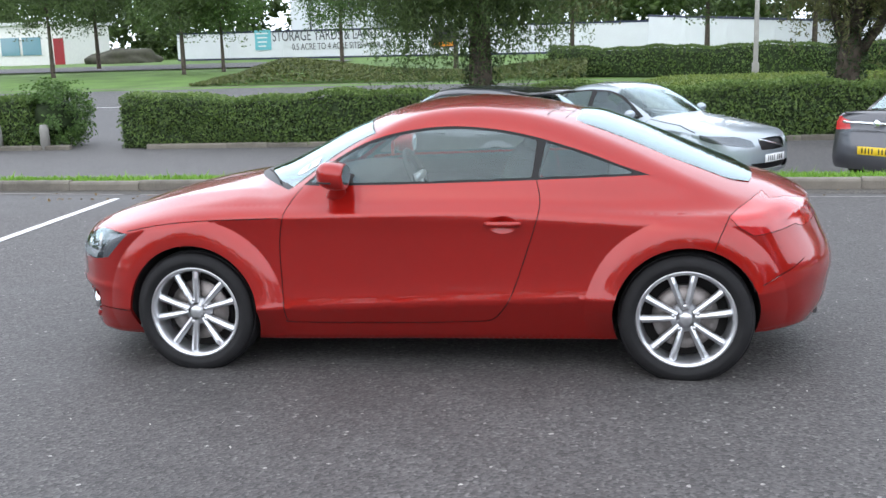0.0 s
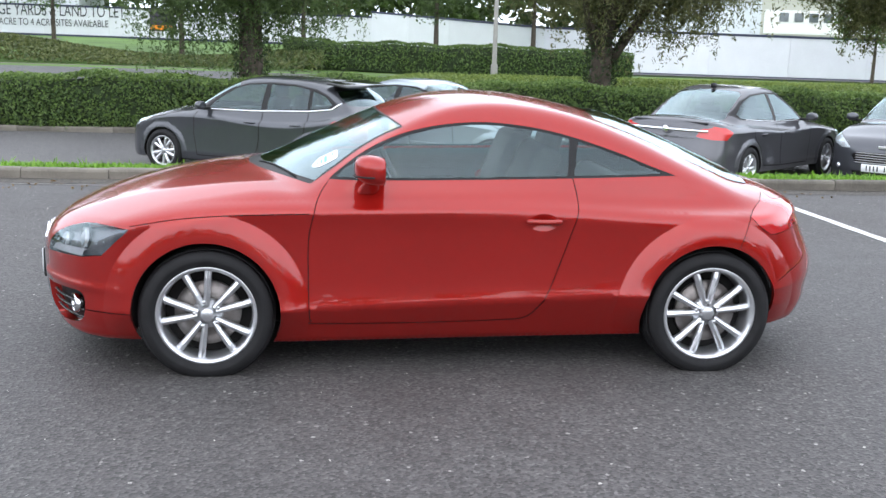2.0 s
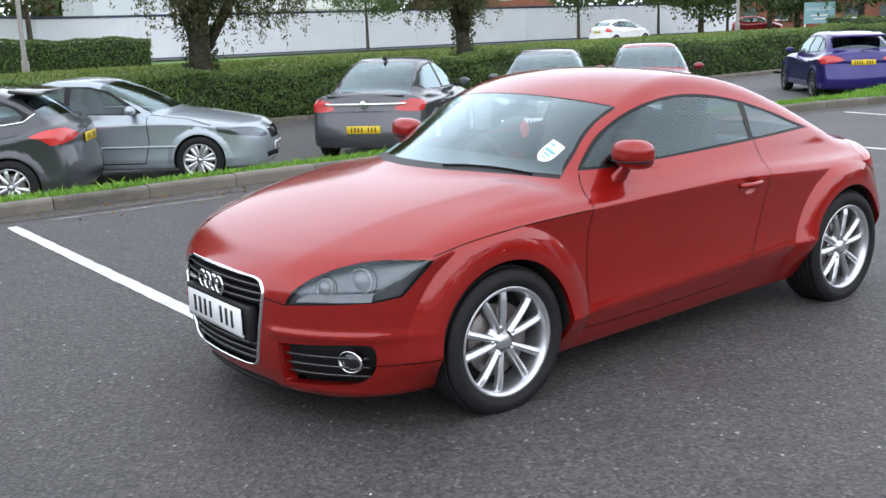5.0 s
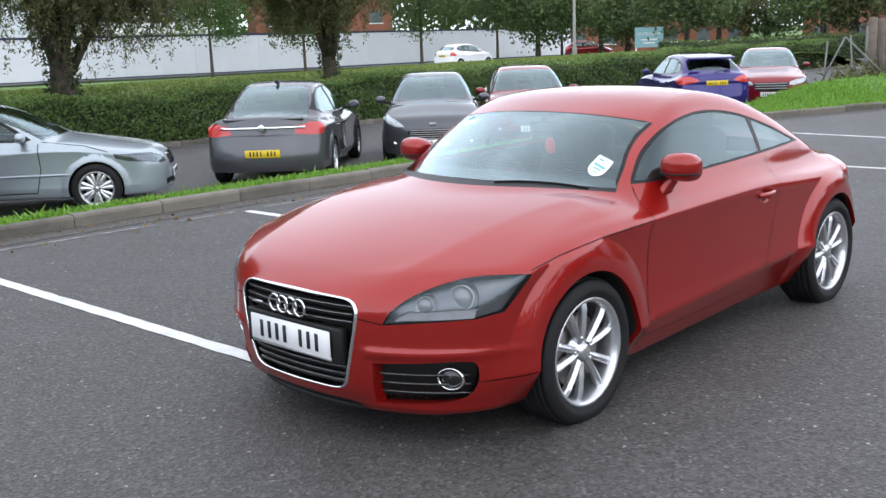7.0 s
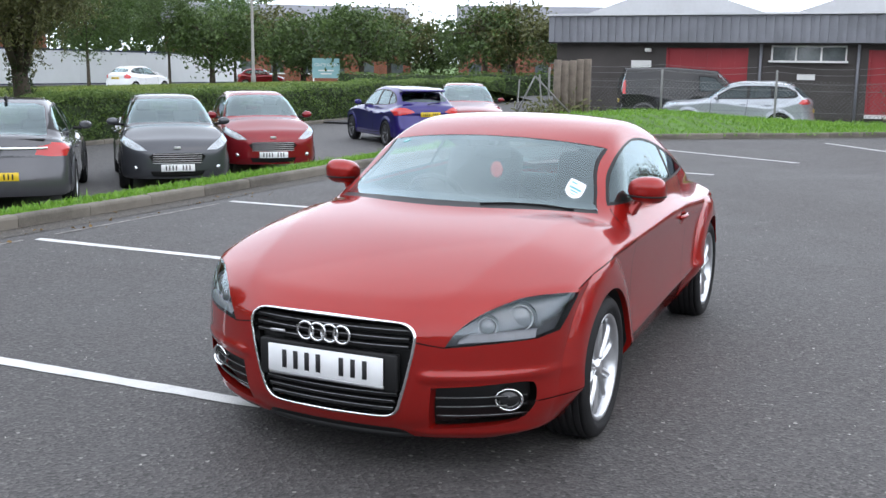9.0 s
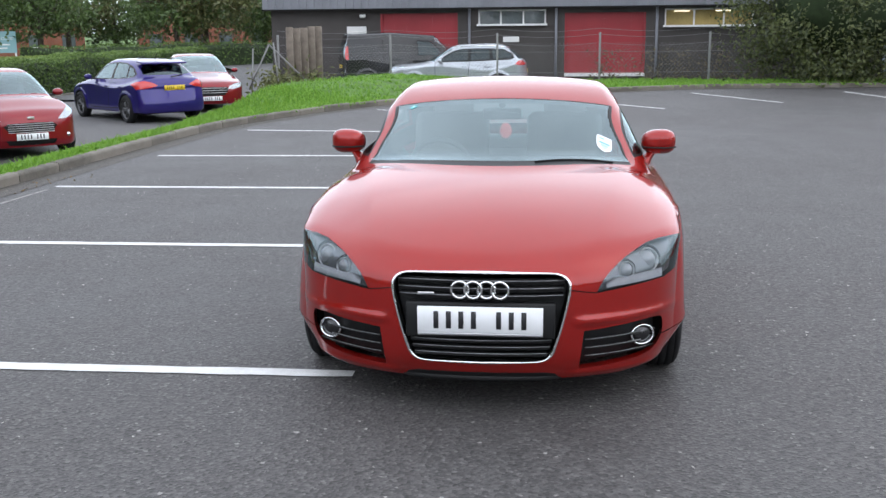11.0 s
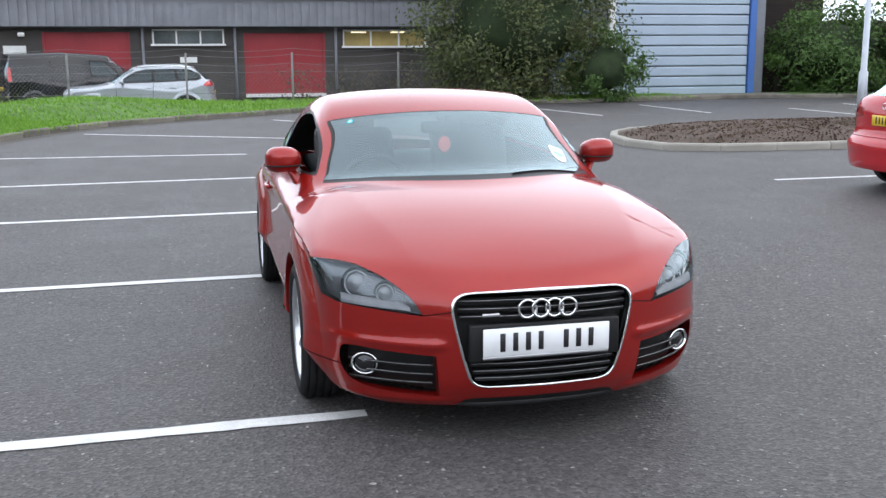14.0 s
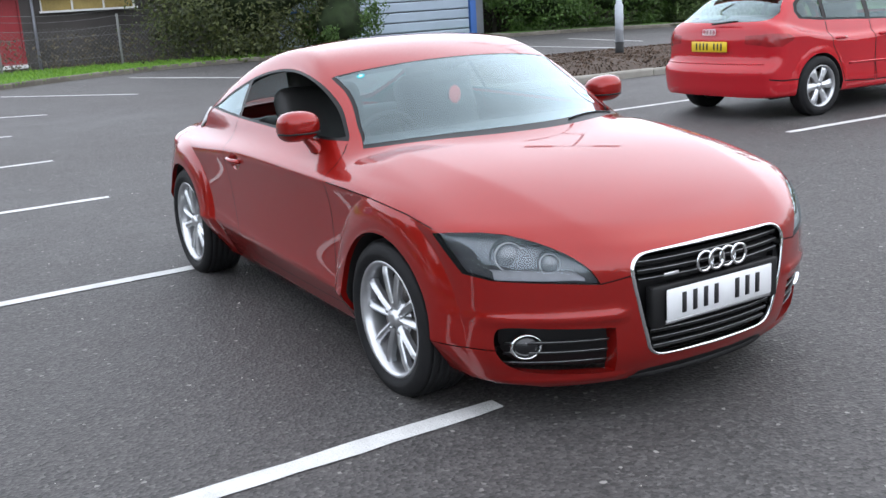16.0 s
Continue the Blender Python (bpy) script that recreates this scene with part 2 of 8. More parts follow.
def pieces(knots):
    k = np.array(knots, float)
    return lambda q: np.interp(q, k[:, 0], k[:, 1])


def smax(a, b, k):
    h = np.maximum(k - np.abs(a - b), 0) / k
    return np.maximum(a, b) + h * h * k * 0.25


def smin(a, b, k):
    return -smax(-a, -b, k)


def car_field(s):
    """The body of a car as a solid: where the field is negative there is car. Nose towards -x."""
    plan, zs, z0, zl = cubic(s["plan"]), cubic(s["shoulder"]), pieces(s["sill"]), pieces(s["crease"])
    deck, roof, wide, beta = cubic(s["deck"]), (pieces if s.get("boxy") else cubic)(s["roof"]), cubic(s["cabin"]), pieces(s["beta"])
    xf, xr = cubic(s["front"]), cubic(s["rear"])
    fa, fb = s.get("bow_front", (0.30, 0.35))
    ra, rb = s.get("bow_rear", (0.30, 0.28))
    side = s.get("side", (0.018, 0.012, 0.8))

    def field(x, y, z):
        y = np.abs(y)
        b, lo, bot = zs(x), zl(x), z0(x)
        t = z - b
        up = np.where(t > 0, -0.25 * t - side[2] * np.maximum(t - 0.006, 0) * np.clip((t - 0.006) / 0.05, 0, 1) - 0.9 * np.maximum(t - 0.12, 0), 0)
        dn = -t / np.maximum(b - lo, 0.1)
        mid = np.where(t <= 0, side[0] * np.exp(-np.maximum(dn, 0) * 6), side[0])
        q = z - lo
        low = side[1] * np.where(q > 0, np.exp(-q / 0.06), np.maximum(1 + q / s.get("under", 0.05), -6))
        und = -0.35 * np.maximum(bot + 0.035 - z, 0) - 8 * np.maximum(bot + 0.012 - z, 0) ** 1.2
        wy = plan(x) + up + mid + low + und
        for cx in s["axles"]:
            r = np.hypot(x - cx, z - s["hub"])
            q_ = np.clip((r - s["arch"]) / (s["flare_r"] - s["arch"]), -0.2, 1)
            fr = s["flare"] * (1 - np.sign(q_) * np.abs(q_) ** s.get("flare_p", 1.0))
            fr = fr * np.clip((z - 0.13) / 0.2, 0.15, 1)
            wy = wy + fr * np.clip((s["flare_top"] - z) / 0.03, 0, 1)
        d, d4, fold = s["crown"], s.get("crown4", 0.04), 0.0
        if "hood_fold" in s:
            # a flatter bonnet that breaks down to the wings along a line on each side
            line, steep, soft_, x0 = s["hood_fold"]
            on = np.clip((x0 - x) / 0.3, 0, 1)
            on = on * on * (3 - 2 * on)
            u = y - np.interp(x, *zip(*line))
            fold = steep * on * 0.5 * (u + np.sqrt(u * u + soft_**2))
            d, d4 = d - 0.035 * on, d4 * (1 - 0.6 * on)
        top = z - (deck(x) - d * y**2 - d4 * y**4 - fold)
        body = smax(y - wy, top, s.get("k_edge", 0.07))
        front = xf(z) + fa * y**2 + fb * y**4 - x
        for zz, amp, wid, y0 in s.get("brows", ()):
            front = front - amp * np.exp(-(((z - zz) / wid) ** 2)) * np.clip((y - y0) / 0.06, 0, 1)
        back = x - (xr(z) - ra * y**2 - rb * y**4)
        body = smax(smax(body, front, s.get("k_front", 0.1)), back, s.get("k_back", 0.08))
        be = beta(x)
        gz = roof(x - be * y**2) - s["roof_crown"] * y**2 - s.get("roof_crown4", 0.08) * y**4
        gy = wide(x) - s["tumble"] * smax(z - s["belt"], -0.07 + 0 * z, 0.10) - s.get("tumble2", 0.25) * np.maximum(z - s["belt"] - 0.05, 0) ** 2
        cab = np.maximum(smax(y - gy, z - gz, s.get("k_roof", 0.08)), s["belt"] - 0.14 - z)
        cab = smax(cab, back, 0.05)
        return smin(body, cab, s.get("k_cab", 0.05))

    return field


def cast(field, o, d, r1):
    """The outermost places at which rays from o along d leave the solid."""
    o, d = np.asarray(o, float), np.asarray(d, float)
    lo, hi = np.zeros(len(o)), np.full(len(o), float(r1))
    found = np.zeros(len(o), bool)
    steps = np.linspace(r1, 0, 44)
    for a, b in zip(steps, steps[1:]):
        p = o + d * b
        inside = (field(p[:, 0], p[:, 1], p[:, 2]) < 0) & ~found
        lo[inside], hi[inside] = b, a
        found |= inside
    for _ in range(16):
        mid = (lo + hi) / 2
        p = o + d * mid[:, None]
        neg = field(p[:, 0], p[:, 1], p[:, 2]) < 0
        lo, hi = np.where(neg, mid, lo), np.where(neg, hi, mid)
    return o + d * lo[:, None]


def normals_of(field, p, e=0.004):
    x, y, z = p.T
    y = np.abs(y)
    g = np.stack([field(x + e, y, z) - field(x - e, y, z), field(x, y + e, z) - field(x, y - e, z), field(x, y, z + e) - field(x, y, z - e)], 1)
    g[:, 1] *= np.where(p[:, 1] < 0, -1, 1)
    g[np.abs(p[:, 1]) < 0.002, 1] = 0
    return g / np.maximum(np.linalg.norm(g, axis=1, keepdims=True), 1e-9)


def resample(pts, step, closed):
    p = np.array(pts, float)
    if closed:
        p = np.vstack([p, p[:1]])
    out = []
    for a, b in zip(p, p[1:]):
        n = max(1, int(np.ceil(np.linalg.norm(b - a) / step)))
        out += [a + (b - a) * i / n for i in range(n)]
    if not closed:
        out.append(p[-1])
    return np.array(out)


def rounded(pts, closed=True, n=6, tension=0.5):
    """A smooth line through points (Catmull-Rom); a point given twice is a corner."""
    p = [np.array(q, float) for q in pts]
    m = len(p)
    out = []
    for i in range(m if closed else m - 1):
        p0, p1, p2, p3 = (p[(i + k) % m] if closed else p[min(max(i + k, 0), m - 1)] for k in (-1, 0, 1, 2))
        if np.allclose(p1, p2):
            continue
        a, b = tension * (p2 - p0), tension * (p3 - p1)
        if np.allclose(p0, p1):
            a = a * 0
        if np.allclose(p2, p3):
            b = b * 0
        for k in range(n):
            t = k / n
            out.append((2 * t**3 - 3 * t**2 + 1) * p1 + (t**3 - 2 * t**2 + t) * a + (-2 * t**3 + 3 * t**2) * p2 + (t**3 - t**2) * b)
    if not closed:
        out.append(p[-1])
    return np.array(out)


def inside(poly, q):
    x, y = q.T
    hit = np.zeros(len(q), bool)
    a = np.asarray(poly)
    for (x0, y0), (x1, y1) in zip(a, np.roll(a, -1, 0)):
        if y0 != y1:
            hit ^= ((y0 > y) != (y1 > y)) & (x < (x1 - x0) * (y - y0) / (y1 - y0) + x0)
    return hit


def near_line(line, q, w):
    hit = np.zeros(len(q), bool)
    for a, b in zip(line, line[1:]):
        d = b - a
        t = np.clip(((q - a) @ d) / max(d @ d, 1e-12), 0, 1)
        hit |= np.hypot(*(q - a - t[:, None] * d).T) < w
    return hit


def on_surface(field, view, pts):
    """Outline points of a side, front, rear or top view, laid on the body (on its +y half)."""
    if view == "mix":
        return np.vstack([on_surface(field, v, q) for v, q in pts])
    p = np.asarray(pts, float)
    o = np.zeros((len(p), 3))
    d = np.zeros((len(p), 3))
    if view == "side":
        o[:, 0], o[:, 2], d[:, 1] = p[:, 0], p[:, 1], 1
    elif view == "top":
        o[:, 0], o[:, 1], o[:, 2], d[:, 2] = p[:, 0], p[:, 1], 0.4, 1
    else:
        o[:, 1], o[:, 2], d[:, 0] = p[:, 0], p[:, 1], -1 if view == "front" else 1
    return cast(field, o, d, 2.6)


def car_shell(field, s, features, gaps, step, ridges=()):
    """Cuts the half body (y > 0) into named panels. features: (name, view, outline); the first that holds a place takes it.
    gaps: (view, line, width). Gives, for each name, points, faces and normals."""
    zc, R0 = s.get("zc", 0.45), 0.75
    xa, xb = s["seams"]
    cn, ct = np.array([xa + 0.38, 0, 0.42]), np.array([xb - 0.38, 0, 0.45])
    z0 = pieces(s["sill"])

    def dom_shell(p):
        return np.stack([p[:, 0], R0 * np.arctan2(p[:, 1], p[:, 2] - zc)], 1)

    def ray_shell(q):
        th = q[:, 1] / R0
        return np.stack([q[:, 0], 0 * th, 0 * th + zc], 1), np.stack([0 * th, np.sin(th), np.cos(th)], 1)

    def ball(c, sgn):
        def dom(p):
            v = p - c
            return 0.8 * np.stack([np.arctan2(v[:, 1], sgn * v[:, 0]), np.arctan2(v[:, 2], np.hypot(v[:, 0], v[:, 1]))], 1)

        def ray(q):
            a, e = q.T / 0.8
            return np.repeat(c[None], len(q), 0), np.stack([sgn * np.cos(a) * np.cos(e), np.sin(a) * np.cos(e), np.sin(e)], 1)

        return dom, ray

    def seam(x):
        th = np.linspace(0, 2.6, 300)
        p = cast(field, *ray_shell(np.stack([0 * th + x, th * R0], 1)), 1.8)
        return p[p[:, 2] > float(z0(x))]

    def bottom(c, sgn, p_end, zb):
        a_end = np.arctan2(p_end[1], sgn * (p_end[0] - c[0]))
        a = np.linspace(0, a_end, 40)
        zz = zb + (p_end[2] - zb) * (a / a_end) ** 2
        o = np.stack([0 * a + c[0], 0 * a, zz], 1)
        return cast(field, o, np.stack([sgn * np.cos(a), np.sin(a), 0 * a], 1), 2.0)

    sa, sb = seam(xa), seam(xb)
    xs = np.arange(xa, xb, step)
    low = cast(field, np.stack([xs, 0 * xs, z0(xs) + 0 * xs], 1), np.repeat([[0.0, 1, 0]], len(xs), 0), 1.6)
    pats = []
    edge = np.vstack([resample(dom_shell(sa), step, False)[::-1], [[x, 0] for x in xs[1:]], resample(dom_shell(sb), step, False), dom_shell(low)[::-1][:-1]])
    pats.append((dom_shell, ray_shell, edge))
    for c, sgn, sm, zb in ((cn, -1, sa, s["chin"]), (ct, 1, sb, s["tail_low"])):
        dom, ray = ball(c, sgn)
        bt = dom(bottom(c, sgn, sm[-1], zb))
        smd = resample(dom(sm), step, False)
        mid = resample([smd[0], bt[0]], step, False)
        pats.append((dom, ray, np.vstack([resample(bt, step, False)[:-1], smd[::-1][:-1], mid[:-1]])))

    def dense(v, o, closed):
        return [(a, resample(b, step * 0.8, False)) for a, b in o] if v == "mix" else resample(o, step * 0.8, closed)

    laid = [(n, on_surface(field, v, dense(v, o, True))) for n, v, o in features]
    lined = [(on_surface(field, v, dense(v, o, False)), w) for v, o, w in gaps]
    ridged = [on_surface(field, v, resample(o, step * 0.8, False)) for v, o in ridges]
    out = {}
    for pi, (dom, ray, edge) in enumerate(pats):
        verts, edges = [tuple(p) for p in edge], []
        n = len(edge)
        edges += [(i, (i + 1) % n) for i in range(n)]
        lo, hi = edge.min(0) - 0.05, edge.max(0) + 0.05

        def lay(q, closed):
            ok = ((q > lo) & (q < hi)).all(1)
            idx = []
            for p, g in zip(q, ok):
                if g:
                    idx.append(len(verts))
                    verts.append(tuple(p))
                else:
                    idx.append(None)
            prs = list(zip(idx, idx[1:] + (idx[:1] if closed else [])))
            edges.extend((a, b) for a, b in prs if a is not None and b is not None)

        def near(p):
            x = p[:, 0]
            if pi == 0:
                return p if (x.max() > xa - 0.02 and x.min() < xb + 0.02) else None
            if (x.min() > xa + 0.05) if pi == 1 else (x.max() < xb - 0.05):
                return None
            p = p.copy()
            p[:, 0] = np.minimum(x, xa + 0.15) if pi == 1 else np.maximum(x, xb - 0.15)
            return p

        flat = []
        for name, p in laid:
            p = near(p)
            if p is None:
                continue
            q = dom(p)
            flat.append((name, q))
            lay(q, True)
        strips = []
        for p, w in lined:
            p = near(p)
            if p is None:
                continue
            q = dom(p)
            t = np.gradient(q, axis=0)
            nrm = np.stack([-t[:, 1], t[:, 0]], 1) / np.maximum(np.hypot(*t.T), 1e-9)[:, None]
            strips.append((q, w))
            lay(q + nrm * w / 2, False)
            lay(q - nrm * w / 2, False)
        for p in ridged:
            x = p[:, 0]
            p = p[(x > xa - 0.02) & (x < xb + 0.02)] if pi == 0 else p[x < xa] if pi == 1 else p[x > xb]
            if len(p) > 1:
                lay(dom(p), False)
        g0, g1 = np.meshgrid(np.arange(lo[0], hi[0], step), np.arange(lo[1], hi[1], step), indexing="ij")
        g1 = g1 + (np.arange(g0.shape[0]) % 2)[:, None] * step / 2
        grid = np.stack([g0.ravel(), g1.ravel()], 1)
        grid = grid[inside(edge, grid)]
        cons = np.array(verts)
        keep = np.ones(len(grid), bool)
        for i in range(0, len(grid), 500):
            dd = np.hypot(grid[i : i + 500, None, 0] - cons[None, :, 0], grid[i : i + 500, None, 1] - cons[None, :, 1])
            keep[i : i + 500] = dd.min(1) > step * 0.55
        verts += [tuple(p) for p in grid[keep]]
        vv, _, ff, *_ = delaunay_2d_cdt([Vector(v) for v in verts], edges, [], 0, 1e-5)
        q = np.array([tuple(v) for v in vv])
        f = np.array([tuple(t) for t in ff if len(t) == 3])
        mid = q[f].mean(1)
        a, b, c = q[f[:, 0]], q[f[:, 1]], q[f[:, 2]]
        area = np.abs((b[:, 0] - a[:, 0]) * (c[:, 1] - a[:, 1]) - (b[:, 1] - a[:, 1]) * (c[:, 0] - a[:, 0]))
        ok = inside(edge, mid) & (area > 1e-9)
        f, mid = f[ok], mid[ok]
        who = np.array(["body"] * len(f), dtype=object)
        free = np.ones(len(f), bool)
        for qq, w in strips:
            hit = near_line(qq, mid, w * 0.52) & free
            who[hit], free[hit] = "gap", False
        cut = np.zeros(len(f), bool)
        for name, poly in flat:
            hit = inside(poly, mid)
            if name == "arch":
                cut |= hit
                continue
            who[hit & free] = name
            free &= ~hit
        p3 = cast(field, *ray(q), 2.4)
        nn = normals_of(field, p3)
        fn = np.cross(p3[f[:, 1]] - p3[f[:, 0]], p3[f[:, 2]] - p3[f[:, 0]])
        flip = (fn * nn[f].mean(1)).sum(1) < 0
        f[flip] = f[flip][:, ::-1]
        p3[np.abs(p3[:, 1]) < 2e-4, 1] = 0
        for name in set(who[~cut]):
            out.setdefault(name, []).append((p3, f[(who == name) & ~cut], nn))
    res = {}
    for name, chunks in out.items():
        ps, fs, ns, base = [], [], [], 0
        for p, f, nrm in chunks:
            used, inv = np.unique(f, return_inverse=True)
            ps.append(p[used]), ns.append(nrm[used]), fs.append(inv.reshape(f.shape) + base)
            base += len(used)
        res[name] = (np.vstack(ps), np.vstack(fs), np.vstack(ns))
    return res


def flipped(p):
    """The mirrored panel, for the other side."""
    q, n = p[0].copy(), p[2].copy()
    q[:, 1] *= -1
    n[:, 1] *= -1
    return q, p[1][:, ::-1], n


def joined(*ps):
    """Several panels as one, welded where their points meet."""
    base, v, f, n = 0, [], [], []
    for a, b, c in ps:
        v.append(a), f.append(b + base), n.append(c)
        base += len(a)
    v, f, n = np.vstack(v), np.vstack(f), np.vstack(n)
    _, first, back = np.unique(np.round(v / 0.0007).astype(int), axis=0, return_index=True, return_inverse=True)
    f = back.reshape(-1)[f]
    f = f[(f[:, 0] != f[:, 1]) & (f[:, 1] != f[:, 2]) & (f[:, 0] != f[:, 2])]
    return v[first], f, n[first]


def islands(p):
    """A panel's separate pieces."""
    v, f, n = joined(p)
    lab = np.arange(len(v))
    while True:
        low = lab[f].min(1)
        nxt = lab.copy()
        for k in range(3):
            np.minimum.at(nxt, f[:, k], low)
        if (nxt == lab).all():
            break
        lab = nxt
    who = lab[f[:, 0]]
    return [(v, f[who == k], n) for k in np.unique(who) if (who == k).sum() > 3]


def sunk(p, d):
    return p[0] - p[2] * d, p[1], p[2]


def panel(name, p, material, parent, label=""):
    p = joined(p)
    used, inv = np.unique(p[1], return_inverse=True)
    p = (p[0][used], inv.reshape(p[1].shape), p[2][used])
    return mesh_part(name, p[0], p[1], material, parent, label, normals=p[2])


BAYS = [((-7.3, 0.6), (-7.5, 5.0)), ((-4.45, 0.64), (-4.74, 5.10)), ((-1.60, 0.64), (-1.66, 5.12)), ((1.30, 0.75), (1.25, 5.0)), ((4.2, 0.68), (4.13, 5.0)), ((7.0, 0.6), (6.87, 4.95)), ((10.0, 0.55), (10.4, 4.8)), ((12.65, -0.4), (14.8, 3.36)), ((15.0, -2.5), (17.8, -0.45)), ((16.7, -5.2), (20.2, -3.7)), ((16.9, -8.1), (20.6, -7.5)), ((17.0, -11.0), (21.0, -10.9)), ((14.6, -13.95), (18.2, -13.85)), ((15.9, -16.0), (19.8, -16.6)), ((2.17, -5.4), (2.17, -10.2)), ((5.05, -5.4), (5.05, -10.2)), ((-0.7, -5.4), (-0.7, -10.2))]

# ---- materials of the place ----


def tarmac(name, base, chip, scale=1.0, wet=0.0):
    m = shader(name, base, 0.82)
    nt = m.node_tree
    b = nt.nodes["Principled BSDF"]
    tc = nt.nodes.new("ShaderNodeTexCoord")
    v = nt.nodes.new("ShaderNodeTexVoronoi")
    v.inputs["Scale"].default_value = 72 * scale
    n1, n2, n3 = (nt.nodes.new("ShaderNodeTexNoise") for _ in range(3))
    for n, s, d in ((n1, 0.22, 5), (n2, 1.7, 6), (n3, 160 * scale, 3)):
        n.inputs["Scale"].default_value, n.inputs["Detail"].default_value = s, d
    for n in (v, n1, n2, n3):
        nt.links.new(tc.outputs["Object"], n.inputs["Vector"])
    stone = nt.nodes.new("ShaderNodeValToRGB")
    e = stone.color_ramp.elements
    e[0].position, e[0].color = 0.0, (*[c * 0.32 for c in base], 1)
    e[1].position, e[1].color = 1.0, (*chip, 1)
    for p, c in ((0.45, [c * 0.80 for c in base]), (0.8, [c * 1.28 for c in base]), (0.93, [c * 1.9 for c in base])):
        el = e.new(p)
        el.color = (*c, 1)
    nt.links.new(v.outputs["Color"], stone.inputs[0])
    patch = nt.nodes.new("ShaderNodeMath")
    patch.operation = "MULTIPLY_ADD"
    patch.inputs[1].default_value = 0.6
    nt.links.new(n2.outputs["Fac"], patch.inputs[0])
    nt.links.new(n1.outputs["Fac"], patch.inputs[2])
    mr = nt.nodes.new("ShaderNodeMapRange")
    mr.inputs[1].default_value, mr.inputs[2].default_value, mr.inputs[3].default_value, mr.inputs[4].default_value = 0.5, 1.1, 0.72, 1.28
    nt.links.new(patch.outputs[0], mr.inputs[0])
    mul = nt.nodes.new("ShaderNodeMix")
    mul.data_type, mul.blend_type = "RGBA", "MULTIPLY"
    mul.inputs[0].default_value = 1
    nt.links.new(stone.outputs[0], mul.inputs[6])
    nt.links.new(mr.outputs[0], mul.inputs[7])
    nt.links.new(mul.outputs[2], b.inputs["Base Color"])
    ro = nt.nodes.new("ShaderNodeMapRange")
    ro.inputs[1].default_value, ro.inputs[2].default_value, ro.inputs[3].default_value, ro.inputs[4].default_value = 0.45, 1.1, 0.62 - wet, 0.9 - wet
    nt.links.new(patch.outputs[0], ro.inputs[0])
    nt.links.new(ro.outputs[0], b.inputs["Roughness"])
    bp = nt.nodes.new("ShaderNodeBump")
    bp.inputs["Strength"].default_value, bp.inputs["Distance"].default_value = 0.55, 0.006
    nt.links.new(v.outputs["Distance"], bp.inputs["Height"])
    nt.links.new(bp.outputs[0], b.inputs["Normal"])
    return m


def leafmat(name, dark, light, rough=0.45):
    m = bpy.data.materials.new(name)
    m.use_nodes = True
    nt = m.node_tree
    b = nt.nodes["Principled BSDF"]
    g, r = nt.nodes.new("ShaderNodeNewGeometry"), nt.nodes.new("ShaderNodeValToRGB")
    r.color_ramp.elements[0].color, r.color_ramp.elements[1].color = (*dark, 1), (*light, 1)
    nt.links.new(g.outputs["Random Per Island"], r.inputs[0])
    nt.links.new(r.outputs[0], b.inputs["Base Color"])
    b.inputs["Roughness"].default_value = rough
    tl, ad = nt.nodes.new("ShaderNodeBsdfTranslucent"), nt.nodes.new("ShaderNodeMixShader")
    nt.links.new(r.outputs[0], tl.inputs[0])
    ad.inputs[0].default_value = 0.3
    nt.links.new(b.outputs[0], ad.inputs[1])
    nt.links.new(tl.outputs[0], ad.inputs[2])
    nt.links.new(ad.outputs[0], nt.nodes["Material Output"].inputs["Surface"])
    return m


def brickmat(name, c1, c2, mortar, scale):
    m = shader(name, c1, 0.85)
    nt = m.node_tree
    b = nt.nodes["Principled BSDF"]
    tc, mp, br, bp, ns, mx = (nt.nodes.new("ShaderNode" + n) for n in ("TexCoord", "Mapping", "TexBrick", "Bump", "TexNoise", "Mix"))
    mp.inputs["Rotation"].default_value = (radians(90), 0, radians(90))
    br.inputs["Scale"].default_value = scale
    br.inputs["Color1"].default_value, br.inputs["Color2"].default_value, br.inputs["Mortar"].default_value = (*c1, 1), (*c2, 1), (*mortar, 1)
    br.inputs["Mortar Size"].default_value = 0.012
    br.inputs["Brick Width"].default_value, br.inputs["Row Height"].default_value = 0.45, 0.15
    ns.inputs["Scale"].default_value, ns.inputs["Detail"].default_value = 0.8, 5
    mx.data_type, mx.blend_type = "RGBA", "MULTIPLY"
    mx.inputs[0].default_value = 0.7
    bp.inputs["Strength"].default_value = 0.4
    nt.links.new(tc.outputs["Object"], mp.inputs[0])
    nt.links.new(mp.outputs[0], br.inputs["Vector"])
    nt.links.new(tc.outputs["Object"], ns.inputs["Vector"])
    nt.links.new(br.outputs["Color"], mx.inputs[6])
    nt.links.new(ns.outputs["Fac"], mx.inputs[7])
    nt.links.new(mx.outputs[2], b.inputs["Base Color"])
    nt.links.new(br.outputs["Fac"], bp.inputs["Height"])
    nt.links.new(bp.outputs[0], b.inputs["Normal"])
    return m


